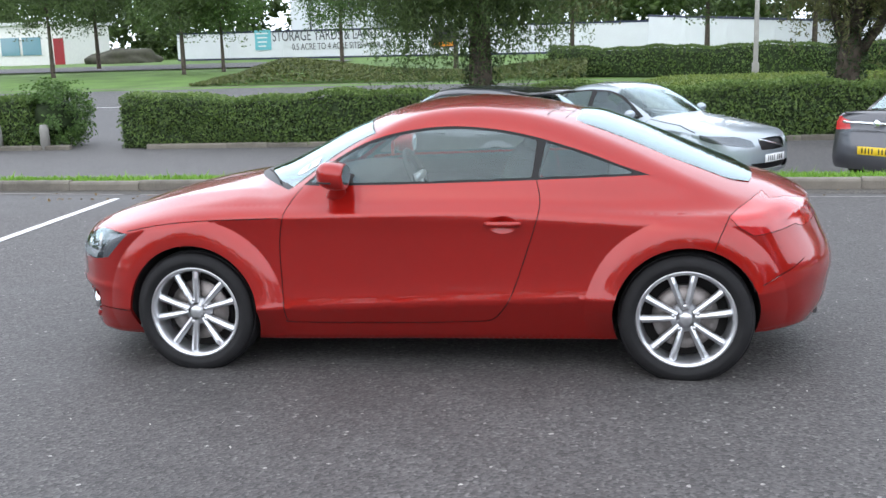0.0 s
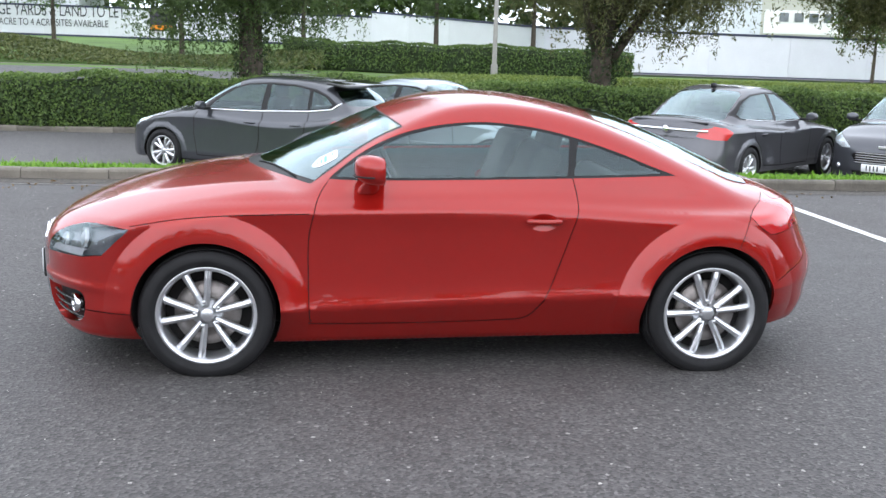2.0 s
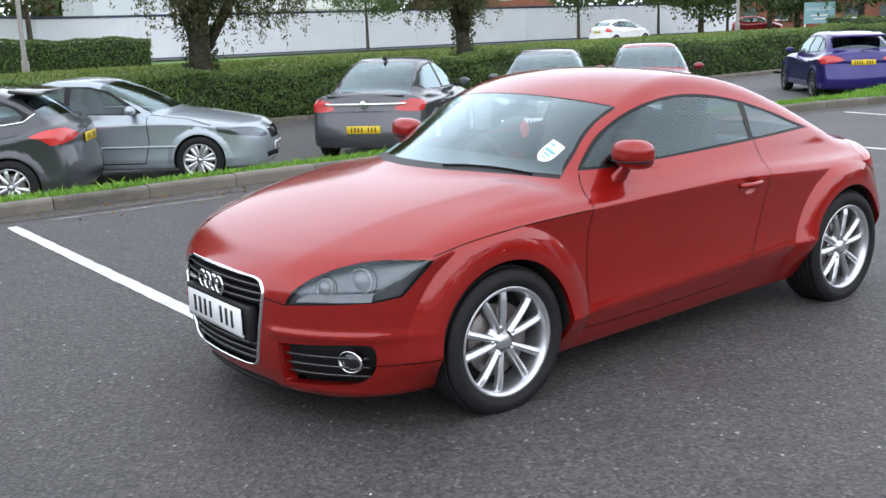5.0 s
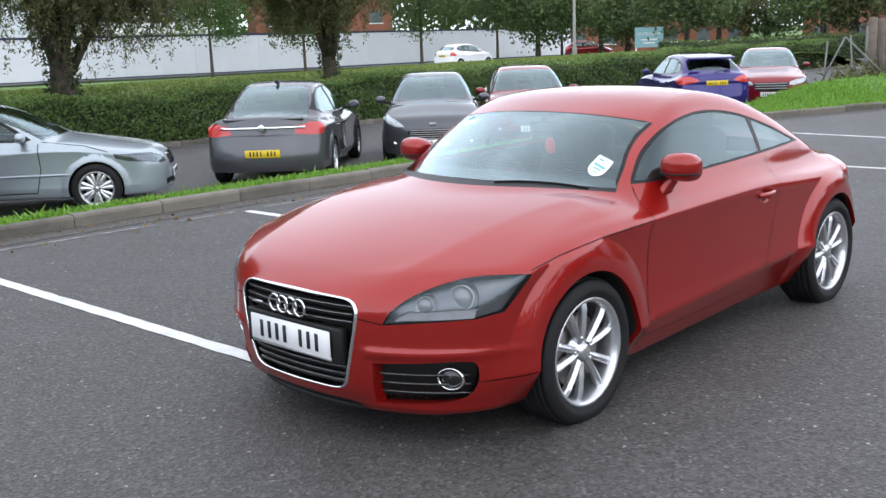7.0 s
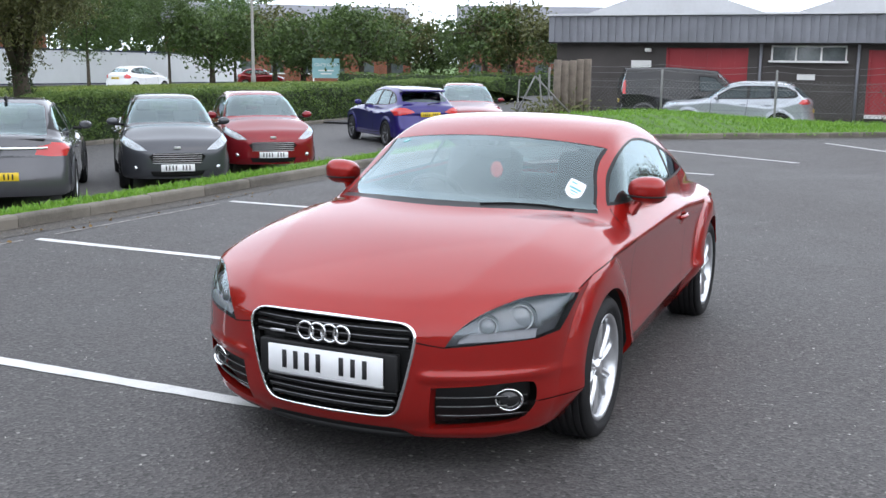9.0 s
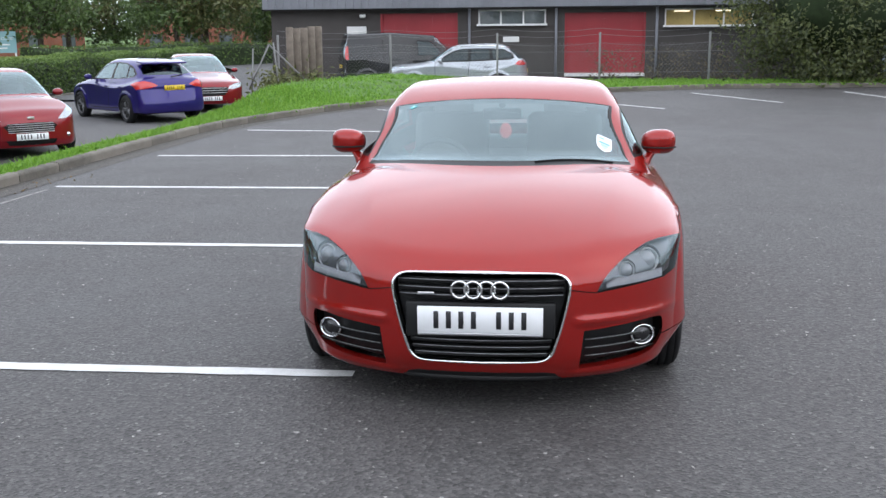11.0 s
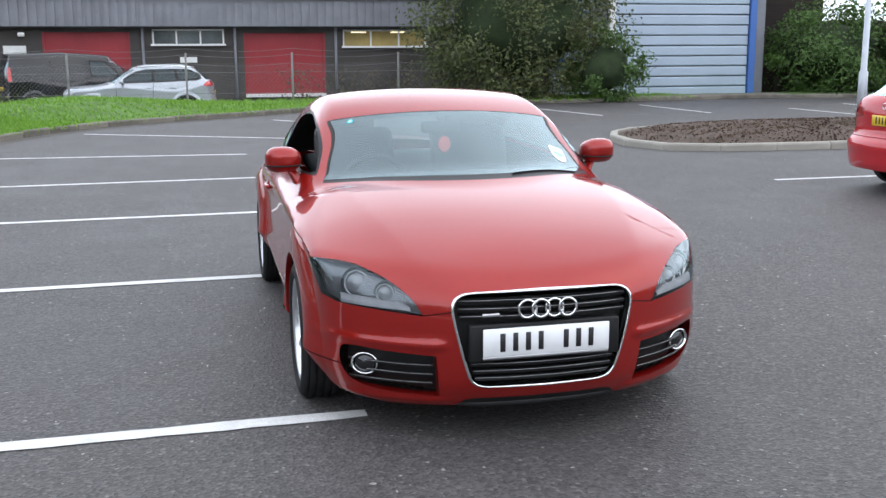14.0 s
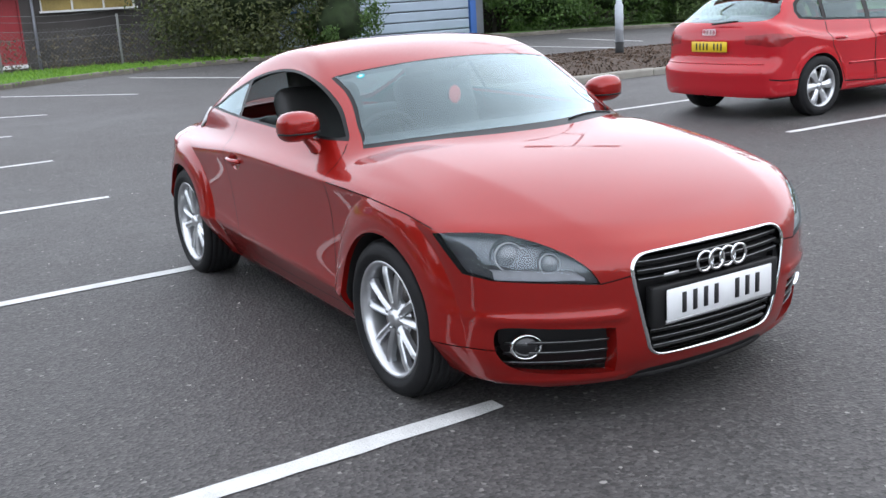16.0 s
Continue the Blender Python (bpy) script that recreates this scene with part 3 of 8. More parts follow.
M_TARMAC = tarmac("car_park_tarmac", (0.0645, 0.0605, 0.0595), (0.40, 0.385, 0.36), 1.0, 0.12)
M_LANE = tarmac("worn_lane_tarmac", (0.10, 0.097, 0.096), (0.24, 0.235, 0.225), 0.8, 0.0)
M_ROAD = tarmac("road_tarmac", (0.088, 0.087, 0.087), (0.2, 0.2, 0.19), 0.6, 0.0)
M_LINE = shader("worn_white_paint", (0.62, 0.62, 0.61), 0.7, vary=0.22, scale=6, bump=0.4, bscale=120)
M_WORNLINE = shader("worn_thin_line_paint", (0.26, 0.25, 0.235), 0.85, vary=0.55, scale=9)
M_KERB = shader("weathered_concrete_kerb", (0.125, 0.113, 0.094), 0.9, vary=0.5, scale=3.5, bump=0.5, bscale=70, per_object=0.35)
M_KERBPALE = shader("pale_concrete_kerb", (0.30, 0.285, 0.25), 0.9, vary=0.2, scale=3.5, bump=0.5, bscale=70, per_object=0.2)
M_EARTH = shader("brown_bark_soil", (0.075, 0.052, 0.038), 0.95, vary=0.45, scale=9, bump=0.9, bscale=30)
M_MOSS = shader("grassy_soil", (0.075, 0.15, 0.025), 0.95, vary=0.4, scale=3, bump=0.6, bscale=30)
M_FIELD = shader("mown_grass", (0.088, 0.165, 0.03), 0.9, vary=0.35, scale=0.5, bump=0.7, bscale=14)
M_GRASS = leafmat("grass_blades", (0.10, 0.235, 0.02), (0.22, 0.40, 0.05))
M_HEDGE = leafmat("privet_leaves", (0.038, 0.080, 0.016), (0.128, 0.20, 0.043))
# paler leaf colour for the top of the lane hedges
M_HEDGETOP = leafmat("paler_hedge_top", (0.10, 0.17, 0.04), (0.20, 0.29, 0.08))
# dark green that stands in for the shade deep among the leaves
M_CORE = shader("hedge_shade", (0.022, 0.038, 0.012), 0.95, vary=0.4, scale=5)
M_LEAF = leafmat("tree_leaves", (0.038, 0.072, 0.018), (0.108, 0.166, 0.046))
M_LEAFB = leafmat("brownish_leaves", (0.060, 0.070, 0.024), (0.165, 0.17, 0.060))
M_LEAFL = leafmat("light_leaves", (0.040, 0.090, 0.018), (0.108, 0.195, 0.042))
M_IVY = leafmat("ivy_leaves", (0.015, 0.035, 0.01), (0.05, 0.085, 0.022))
M_BARK = shader("bark", (0.075, 0.06, 0.047), 0.95, vary=0.4, scale=7, bump=0.9, bscale=40)
M_HOARD = shader("white_hoarding_paint", (0.72, 0.74, 0.78), 0.55, vary=0.05, scale=0.8)
M_NAVY = shader("navy_trim", (0.025, 0.03, 0.075), 0.5, vary=0.1)
M_CYAN = shader("cyan_panel", (0.16, 0.5, 0.58), 0.5, vary=0.06)
M_SIGNTXT = shader("dark_grey_lettering", (0.05, 0.055, 0.065), 0.5)
M_GALV = shader("galvanised_steel", (0.42, 0.45, 0.49), 0.45, 0.6, vary=0.12, scale=4)
M_FENCEPOST = shader("dull_grey_post", (0.20, 0.20, 0.195), 0.8, vary=0.25, scale=5)
M_WIRE = shader("dull_fence_wire", (0.18, 0.18, 0.18), 0.6, 0.4)
M_CONC = shader("concrete_post", (0.25, 0.243, 0.225), 0.9, vary=0.1, scale=6, bump=0.3)
M_BRICK = brickmat("dark_brown_brick", (0.075, 0.052, 0.045), (0.055, 0.042, 0.038), (0.09, 0.08, 0.075), 4.4)
M_BRICKR = brickmat("red_brick", (0.35, 0.10, 0.05), (0.28, 0.085, 0.045), (0.3, 0.22, 0.18), 4.4)
M_FASCIA = shader("grey_profiled_fascia", (0.20, 0.205, 0.23), 0.5, 0.2, vary=0.15, scale=1.2)
M_ROOF = shader("pale_sheet_roof", (0.62, 0.63, 0.65), 0.5, vary=0.1, scale=0.6)
M_REDDOOR = shader("red_shutter_paint", (0.30, 0.022, 0.03), 0.55, vary=0.12, scale=1.5)
M_WHITE = shader("white_paint", (0.72, 0.72, 0.70), 0.5, vary=0.06)
M_WINDOW = shader("dark_window_glass", (0.10, 0.115, 0.12), 0.08, coat=0.6, vary=0.4, scale=1.2)
M_LITWIN = shader("lit_office_pane", (0.40, 0.30, 0.12), 0.1, coat=0.6, vary=0.3, scale=1.2)
M_TUBE = shader("strip_light_glow", (0.9, 0.85, 0.7), 0.4, emit=(1.0, 0.9, 0.65), strength=2.0)
M_CLAD = shader("grey_blue_cladding", (0.36, 0.43, 0.52), 0.42, 0.25, vary=0.07, scale=1.0)
M_BLUETRIM = shader("blue_trim_paint", (0.05, 0.14, 0.42), 0.45)
M_BEIGE = shader("beige_cladding", (0.46, 0.46, 0.40), 0.6, vary=0.08, scale=0.5)
M_PALE = shader("pale_grey_cladding", (0.58, 0.61, 0.65), 0.6, vary=0.05, scale=0.4)
M_TEAL = shader("teal_sign", (0.22, 0.40, 0.42), 0.5)
rng = np.random.default_rng(5)


def smooth01(x, a, b):
    t = np.clip((x - a) / (b - a), 0, 1)
    return t * t * (3 - 2 * t)


def terrain(x, y):
    """The lie of the land beyond the car park."""
    x, y = np.asarray(x, float), np.asarray(y, float)
    z = np.interp(y, [-400, -40, 8, 16, 19, 24, 30, 38, 45, 52, 75, 130, 400], [-0.5, -0.5, -0.52, -0.5, -0.48, -0.46, -0.28, -0.12, 0.0, 0.02, 0.05, 0.3, 2.0])
    left = smooth01(-x, -8, 14)
    z = z + left * np.interp(y, [24, 38, 50, 72, 400], [0, 0.05, 0.55, 1.1, 1.3])
    return z - 0.007 * np.clip(x - 15, 0, 80) * smooth01(y, 20, 45) - 0.5 * smooth01(x, 90, 300) * 0


# ---- leaves, trees, hedges ----


def leaf_mesh(name, centres, size, material, parent=None, flat=0.0, hang=0.0, kind="", label="", category="", normals=None, ragged=0.35):
    """Many small leaf clumps, each a bent pair of quads, in one mesh."""
    n = len(centres)
    a = rng.normal(size=(n, 3))
    if normals is not None:
        a = a * 0.75 + normals
    a[:, 2] += flat
    a /= np.linalg.norm(a, axis=1, keepdims=True)
    u = np.cross(a, rng.normal(size=(n, 3)))
    if hang:
        u = u * (1 - hang) + np.array((0, 0, -1.0)) * hang
    u -= a * (u * a).sum(1, keepdims=True)
    u /= np.linalg.norm(u, axis=1, keepdims=True)
    v = np.cross(a, u)
    s = size * (1 - ragged + 2 * ragged * rng.random((n, 1)))
    L, W = s * (1.0 + 0.7 * hang), s * (0.55 - 0.2 * hang)
    c = np.asarray(centres)
    p = np.stack([c - u * L * 0.5, c + v * W * 0.5 + a * s * 0.1, c + u * L * 0.5 - a * s * 0.08, c - v * W * 0.5 + a * s * 0.1], 1).reshape(-1, 3)
    i = np.arange(n)[:, None] * 4
    f = np.concatenate([i + np.array([[0, 1, 2]]), i + np.array([[0, 2, 3]])], 1).reshape(-1, 3)
    ob = mesh_part(name, p, f, material, parent)
    if kind:
        tagged(ob, label, category, "", kind)
    return ob


def crown_points(c, r, n, clumps, spread=0.34, hollow=0.35):
    """Leaf places gathered in clumps, so that the outline is uneven and has gaps."""
    d = rng.normal(size=(clumps, 3))
    d /= np.linalg.norm(d, axis=1, keepdims=True)
    rad = hollow + (1 - hollow) * rng.random((clumps, 1)) ** 0.6
    k = d * rad * np.asarray(r)
    pick = rng.integers(0, clumps, n)
    q = k[pick] + np.clip(rng.normal(size=(n, 3)), -1.7, 1.7) * np.asarray(r) * spread * (0.5 + rng.random((clumps, 1)))[pick] * 0.5
    return q + np.asarray(c)


def tree(name, base, h, trunk, crown_c, crown_r, leaves, clumps, material, size=0.16, label="", droop=0.0, ivy=0, limbs=6, lean=(0, 0), fork=0.35, group=""):
    t = thing(name, label, "tree", Matrix.Translation(base), group)
    top = Vector((lean[0], lean[1], h))
    pts = [Vector((0, 0, -0.3)), Vector((0, 0, 0.1)), Vector((lean[0] * 0.1, lean[1] * 0.1, h * 0.2)), Vector((lean[0] * 0.4, lean[1] * 0.4, h * 0.5)), top]
    bm = tube(pts, [trunk * 1.5, trunk * 1.15, trunk, trunk * 0.7, trunk * 0.15], 10)
    cc = Vector(crown_c)
    for k in range(limbs):
        a = 2 * math.pi * (k + 0.5 * rng.random()) / limbs
        z0 = h * (fork + 0.4 * rng.random())
        s = Vector((lean[0], lean[1], 0)) * (z0 / h) + Vector((0, 0, z0))
        e = cc + Vector((math.cos(a) * crown_r[0] * 0.75, math.sin(a) * crown_r[1] * 0.75, crown_r[2] * (0.5 * rng.random() - 0.1)))
        m = s.lerp(e, 0.5) + Vector((0, 0, 0.25 + 0.3 * rng.random()))
        tube([s, m, e], [trunk * 0.5, trunk * 0.3, trunk * 0.08], 6, True, bm)
        for q in range(2):
            e2 = m + Vector(tuple(rng.normal(size=3) * np.array(crown_r) * 0.35))
            tube([m, m.lerp(e2, 0.6) + Vector((0, 0, 0.1)), e2], [trunk * 0.22, trunk * 0.14, trunk * 0.04], 5, True, bm)
    part("trunk", bm, M_BARK, t)
    p = crown_points(crown_c, crown_r, leaves, clumps)
    if droop:
        # trailing strands of leaves under the crown
        k = int(leaves / 38)
        root = crown_points(crown_c, np.array(crown_r) * 0.95, k, clumps, 0.3, 0.55)
        root[:, 2] = np.minimum(root[:, 2], crown_c[2] + 0.2)
        ln = droop * (0.25 + 0.75 * rng.random(k) ** 1.5)
        s_ = rng.random((k, 36))
        sway = rng.normal(size=(k, 1, 2)) * 0.12
        q = np.repeat(root[:, None, :], 36, 1)
        q[:, :, 2] -= s_ * ln[:, None]
        q[:, :, :2] += sway * s_[:, :, None] ** 2 + rng.normal(size=(k, 36, 2)) * 0.05
        p = np.vstack([p, q.reshape(-1, 3)])
    p = p[p[:, 2] > 0.6]
    leaf_mesh("crown", p, size, material, t, hang=0.55 if droop else 0.0)
    if ivy:
        z = rng.random(ivy) ** 1.2 * h * 0.6
        a = rng.random(ivy) * 2 * math.pi
        rr = trunk * (1.05 + 0.5 * rng.random(ivy))
        q = np.stack([rr * np.cos(a) + lean[0] * z / h * 0.6, rr * np.sin(a) + lean[1] * z / h * 0.6, z], 1)
        leaf_mesh("ivy", q, 0.08, M_IVY, t)
    return t


def hedge(name, path, width, z_top, label, n_leaf, size=0.075, top_mat=None, wob=0.06, z_base=None, mat=None):
    """A clipped hedge along a path: a core coloured as deep shade, wrapped in leaves, with an uneven face and top."""
    h = thing(name, label, "hedge")
    P = np.array(path, float)
    seg = np.diff(P, axis=0)
    ln = np.hypot(*seg.T)
    cum = np.r_[0, np.cumsum(ln)]

    def at(s):
        x, y = np.interp(s, cum, P[:, 0]), np.interp(s, cum, P[:, 1])
        i = np.clip(np.searchsorted(cum, s, side="right") - 1, 0, len(seg) - 1)
        d = seg[i] / ln[i][:, None]
        return np.stack([x, y], 1), np.stack([-d[:, 1], d[:, 0]], 1)

    def wave(s, k):
        return wob * (np.sin(s * 1.3 + k) + 0.6 * np.sin(s * 3.7 + 2 * k) + 0.5 * np.sin(s * 0.45 + 3 * k))

    zb = (lambda x, y: terrain(x, y)) if z_base is None else (lambda x, y: 0 * x + z_base)
    zt = z_top if callable(z_top) else (lambda x: 0 * x + z_top)
    ss = np.linspace(0, cum[-1], max(6, int(cum[-1] / 0.6)))
    c, nrm = at(ss)
    ring = []
    for off, zf in ((-0.5, 0.0), (-0.52, 0.8), (-0.36, 0.97), (0.36, 0.97), (0.52, 0.8), (0.5, 0.0)):
        q = c + nrm * (width * off * 0.88)[..., None] if hasattr(width * off, "shape") else c + nrm * width * off * 0.88
        b = zb(c[:, 0], c[:, 1])
        ring.append(np.stack([q[:, 0], q[:, 1], b - 0.02 + (zt(c[:, 0]) + wave(ss, 1.0) - b - 0.05) * zf], 1))
    ring = np.stack(ring, 1)
    k = ring.shape[1]
    fs = [(i * k + j, i * k + j + 1, (i + 1) * k + j + 1, (i + 1) * k + j) for i in range(len(ss) - 1) for j in range(k - 1)]
    fs += [tuple(range(k)), tuple((len(ss) - 1) * k + j for j in range(k))[::-1]]
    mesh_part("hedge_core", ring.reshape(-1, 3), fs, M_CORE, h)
    zm = float(np.mean(zt(P[:, 0]) - zb(P[:, 0], P[:, 1])))
    share = zm / (2 * zm + width)
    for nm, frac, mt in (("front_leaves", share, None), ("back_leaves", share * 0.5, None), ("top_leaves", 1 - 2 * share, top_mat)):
        m = int(n_leaf * frac)
        s = rng.random(m) * cum[-1]
        c, nrm = at(s)
        b, t = zb(c[:, 0], c[:, 1]), zt(c[:, 0]) + wave(s, 1.0)
        if nm == "top_leaves":
            o = (rng.random(m) - 0.5) * width
            z = t - 0.06 * (2 * np.abs(o) / width) ** 4 + rng.normal(size=m) * 0.025
            nn = np.tile((0, 0, 1.0), (m, 1))
        else:
            sg = -1 if nm == "front_leaves" else 1
            f = rng.random(m)
            bulge = width / 2 * (0.96 + 0.07 * np.sin(f * 3.1)) + wave(s + 3 * f, 2.0) * 0.8 + rng.normal(size=m) * 0.03
            bulge -= np.clip(f - 0.9, 0, 1) * 1.2 * 0.6
            o = sg * bulge
            z = b + 0.04 + (t - b) * f
            nn = np.concatenate([nrm * sg, np.full((m, 1), 0.35)], 1)
        q = c + nrm * o[:, None]
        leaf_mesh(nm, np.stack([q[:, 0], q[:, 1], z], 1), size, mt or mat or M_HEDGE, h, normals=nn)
    for e in (0, -1):
        m = int(n_leaf * 0.5 * width * zm / max(cum[-1] * (2 * zm + width), 1)) + 60
        c, nrm = at(np.array([cum[e]]))
        o, f = (rng.random(m) - 0.5) * width, rng.random(m)
        b = float(zb(c[:, 0], c[:, 1])[0])
        d = seg[e] / ln[e] * (-1 if e == 0 else 1)
        q = c + nrm * o[:, None] + d * (rng.normal(size=(m, 1)) * 0.04 + 0.03)
        leaf_mesh("end_leaves", np.stack([q[:, 0], q[:, 1], b + (float(zt(c[:, 0])[0]) - b) * f], 1), size, mat or M_HEDGE, h, normals=np.tile((*d, 0.3), (m, 1)))
    return h


def bush(name, base, r, n, material, label, size=0.13, clumps=40, core=True):
    b = thing(name, label, "bush", Matrix.Translation(base))
    if core:
        bm = bmesh.new()
        bmesh.ops.create_icosphere(bm, subdivisions=3, radius=1)
        for v in bm.verts:
            w = 0.62 * (1 + 0.25 * noise.noise(v.co * 2.3 + Vector(base)))
            v.co = (v.co.x * r[0] * w, v.co.y * r[1] * w, max(0.0, r[2] * 0.5 + v.co.z * r[2] * 0.52 * w))
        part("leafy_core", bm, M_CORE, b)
    p = crown_points((0, 0, r[2] * 0.5), (r[0], r[1], r[2] * 0.56), n, clumps, 0.3, 0.7)
    p = p[p[:, 2] > 0.02]
    leaf_mesh("leaves", p, size, material, b, normals=p / np.linalg.norm(p + 1e-6, axis=1, keepdims=True))
    return b


# ---- ground, car park, lane, kerbs ----
KERB = rounded([(-60, 6.3), (-30, 6.05), (-10, 5.82), (-4.5, 5.76), (0, 5.66), (4, 5.54), (8, 5.50), (10.8, 5.33), (13.2, 4.72), (15.2, 3.95), (17.0, 2.75), (19.0, 0.35), (20.3, -1.15), (21.7, -3.45), (22.3, -5.3), (22.5, -8.0), (22.9, -11.0), (23.3, -14), (23.4, -17), (22.6, -19.5), (20.8, -22), (17, -25), (-60, -25)], False, 8)


def flat_sheet(name, outline, z, material, thick=0.0, kind="structure", label="", category=""):
    vs, fs = [], []
    vv, _, ff, *_ = delaunay_2d_cdt([Vector(p) for p in outline], [(i, (i + 1) % len(outline)) for i in range(len(outline))], [], 1, 1e-5)
    vs = [(v[0], v[1], z) for v in vv]
    fs = [tuple(f) for f in ff]
    ob = mesh_part(name, vs, fs, material)
    me = ob.data
    if me.polygons and me.polygons[0].normal.z < 0:
        me.flip_normals()
    return tagged(ob, label, category, "", kind)


def grid_sheet(name, xs, ys, zfun, material, label, category):
    X, Y = np.meshgrid(xs, ys, indexing="ij")
    Z = zfun(X, Y)
    n, m = X.shape
    v = np.stack([X.ravel(), Y.ravel(), Z.ravel()], 1)
    f = [(i * m + j, (i + 1) * m + j, (i + 1) * m + j + 1, i * m + j + 1) for i in range(n - 1) for j in range(m - 1)]
    return tagged(mesh_part(name, v, f, material, smooth=True), label, category, "", "structure")


xs_g = np.r_[-900, -300, -120, np.arange(-70, 111, 5.0), 160, 300, 900]
grid_sheet("ground", xs_g, np.r_[-900, -300, -80, -30, 0, 8, np.arange(14, 81, 3.0), 100, 140, 300, 900], lambda x, y: terrain(x, y) - 0.06, M_FIELD, "rough mown grass reaching far beyond the roads", "ground")
flat_sheet("car_park", list(KERB), 0.0, M_TARMAC, label="dark speckled tarmac of the car park", category="tarmac")
grid_sheet("lane", np.linspace(-60, 40, 41), np.linspace(6.4, 16.0, 6), lambda x, y: 0 * x - 0.48, M_LANE, "worn grey tarmac lane with parked cars", "road")
grid_sheet("gap_path", np.linspace(-13.2, -9.8, 4), np.linspace(15.9, 20.6, 6), lambda x, y: terrain(x, y) + 0.015, M_LANE, "short grey path through the hedge gap", "path")
grid_sheet("road", np.linspace(-140, 140, 57), np.linspace(20.5, 39.5, 9), lambda x, y: terrain(x, y) + 0.0, M_ROAD, "grey tarmac main road behind the hedge", "road")
grid_sheet("footpath", np.linspace(-3, 80, 40), np.linspace(48.6, 51.2, 3), lambda x, y: terrain(x, y) + 0.02, M_LANE, "grey footpath along the hoarding", "path")
grid_sheet("side_road", np.linspace(-60, -17, 16), np.linspace(56, 64, 5), lambda x, y: terrain(x, y) + 0.02, M_ROAD, "grey side road beyond the grass", "road")
for k in range(18):
    x = -96 + 11 * k
    ob = tagged(part("road_marking", box((x, 30, float(terrain(x, 30)) + 0.012), (4, 0.12, 0.006)), M_LINE, smooth=False), "white dash of road paint", "road marking", "road markings")
grid_sheet("road_edge", np.linspace(-140, 140, 57), np.linspace(39.5, 39.75, 2), lambda x, y: terrain(x, y) + 0.08, M_KERB, "pale concrete edge of the main road", "kerb")

# the grass verge: a strip inside the kerb that widens into a bank at the bend


def verge_z(d, x, y):
    bank = 0.34 * smooth01(x, 11, 19) * (1 - smooth01(-y, -2.0, 2.5))
    return 0.085 + bank * smooth01(d, 0.2, 3.0) - 0.40 * smooth01(d, 0.35, 1.7) * (1 - smooth01(x, 9, 16))


def verge_width(x, y):
    return 1.95 - 0.85 * smooth01(x, 1, 7) * (1 - smooth01(x, 9.5, 13)) + 3.2 * smooth01(x, 13.5, 19) - 2.9 * smooth01(-y, 1, 7)


K = resample(KERB, 0.45, False)
K = K[(K[:, 1] > -24.5) & (K[:, 0] < 40)]
tk = np.gradient(K, axis=0)
nk = np.stack([-tk[:, 1], tk[:, 0]], 1) / np.hypot(*tk.T)[:, None]
vw = verge_width(K[:, 0], K[:, 1])
rows = []
for f in np.linspace(0, 1, 8):
    d = 0.11 + f * vw
    q = K + nk * d[:, None]
    rows.append(np.stack([q[:, 0], q[:, 1], verge_z(d, K[:, 0], K[:, 1]) + 0.02 * np.sin(q[:, 0] * 2.1) * f], 1))
last = rows[-1].copy()
last[:, :2] += nk * 0.28
last[:, 2] = -0.55
rows.append(last)
V = np.stack(rows, 1)
kk = V.shape[1]
tagged(mesh_part("verge", V.reshape(-1, 3), [(i * kk + j, (i + 1) * kk + j, (i + 1) * kk + j + 1, i * kk + j + 1) for i in range(len(K) - 1) for j in range(kk - 1)], M_MOSS, smooth=True), "soil of the grass verge behind the kerb", "verge", "", "structure")


def verge_grass(n, x0, x1, hgt):
    cand = np.where((K[:, 0] > x0) & (K[:, 0] < x1) & (K[:, 1] > -14))[0]
    i = rng.choice(cand, n)
    f = rng.random(n)
    d = 0.10 + f * vw[i]
    base = K[i] + nk[i] * d[:, None] + rng.normal(size=(n, 2)) * 0.2 * np.array([1, 0.1])
    z = verge_z(d, K[i, 0], K[i, 1]) - 0.01
    a = rng.random(n) * 2 * math.pi
    w = 0.010 + 0.012 * rng.random(n)
    hh = hgt * (0.45 + 0.9 * rng.random(n)) * (1 + 0.8 * (rng.random(n) < 0.03))
    side = np.stack([np.cos(a), np.sin(a)], 1)
    tip = rng.normal(size=(n, 2)) * (hh * 0.45)[:, None]
    p0, p1 = base - side * w[:, None], base + side * w[:, None]
    p = np.stack([np.c_[p0, z], np.c_[p1, z], np.c_[base + tip, z + hh]], 1).reshape(-1, 3)
    return p, np.arange(3 * n).reshape(-1, 3)


p, f = verge_grass(75000, -12, 16, 0.062)
p2, f2 = verge_grass(34000, 10, 24, 0.075)
tagged(mesh_part("verge_grass", np.vstack([p, p2]), np.vstack([f, f2 + len(p)]), M_GRASS), "bright green grass of the verge, uncut at the edge", "grass", "", "stuff")

# kerb stones, each a chamfered block
kerb = thing("kerb", "weathered concrete kerb round the car park", "kerb", kind="structure")
stone = {}


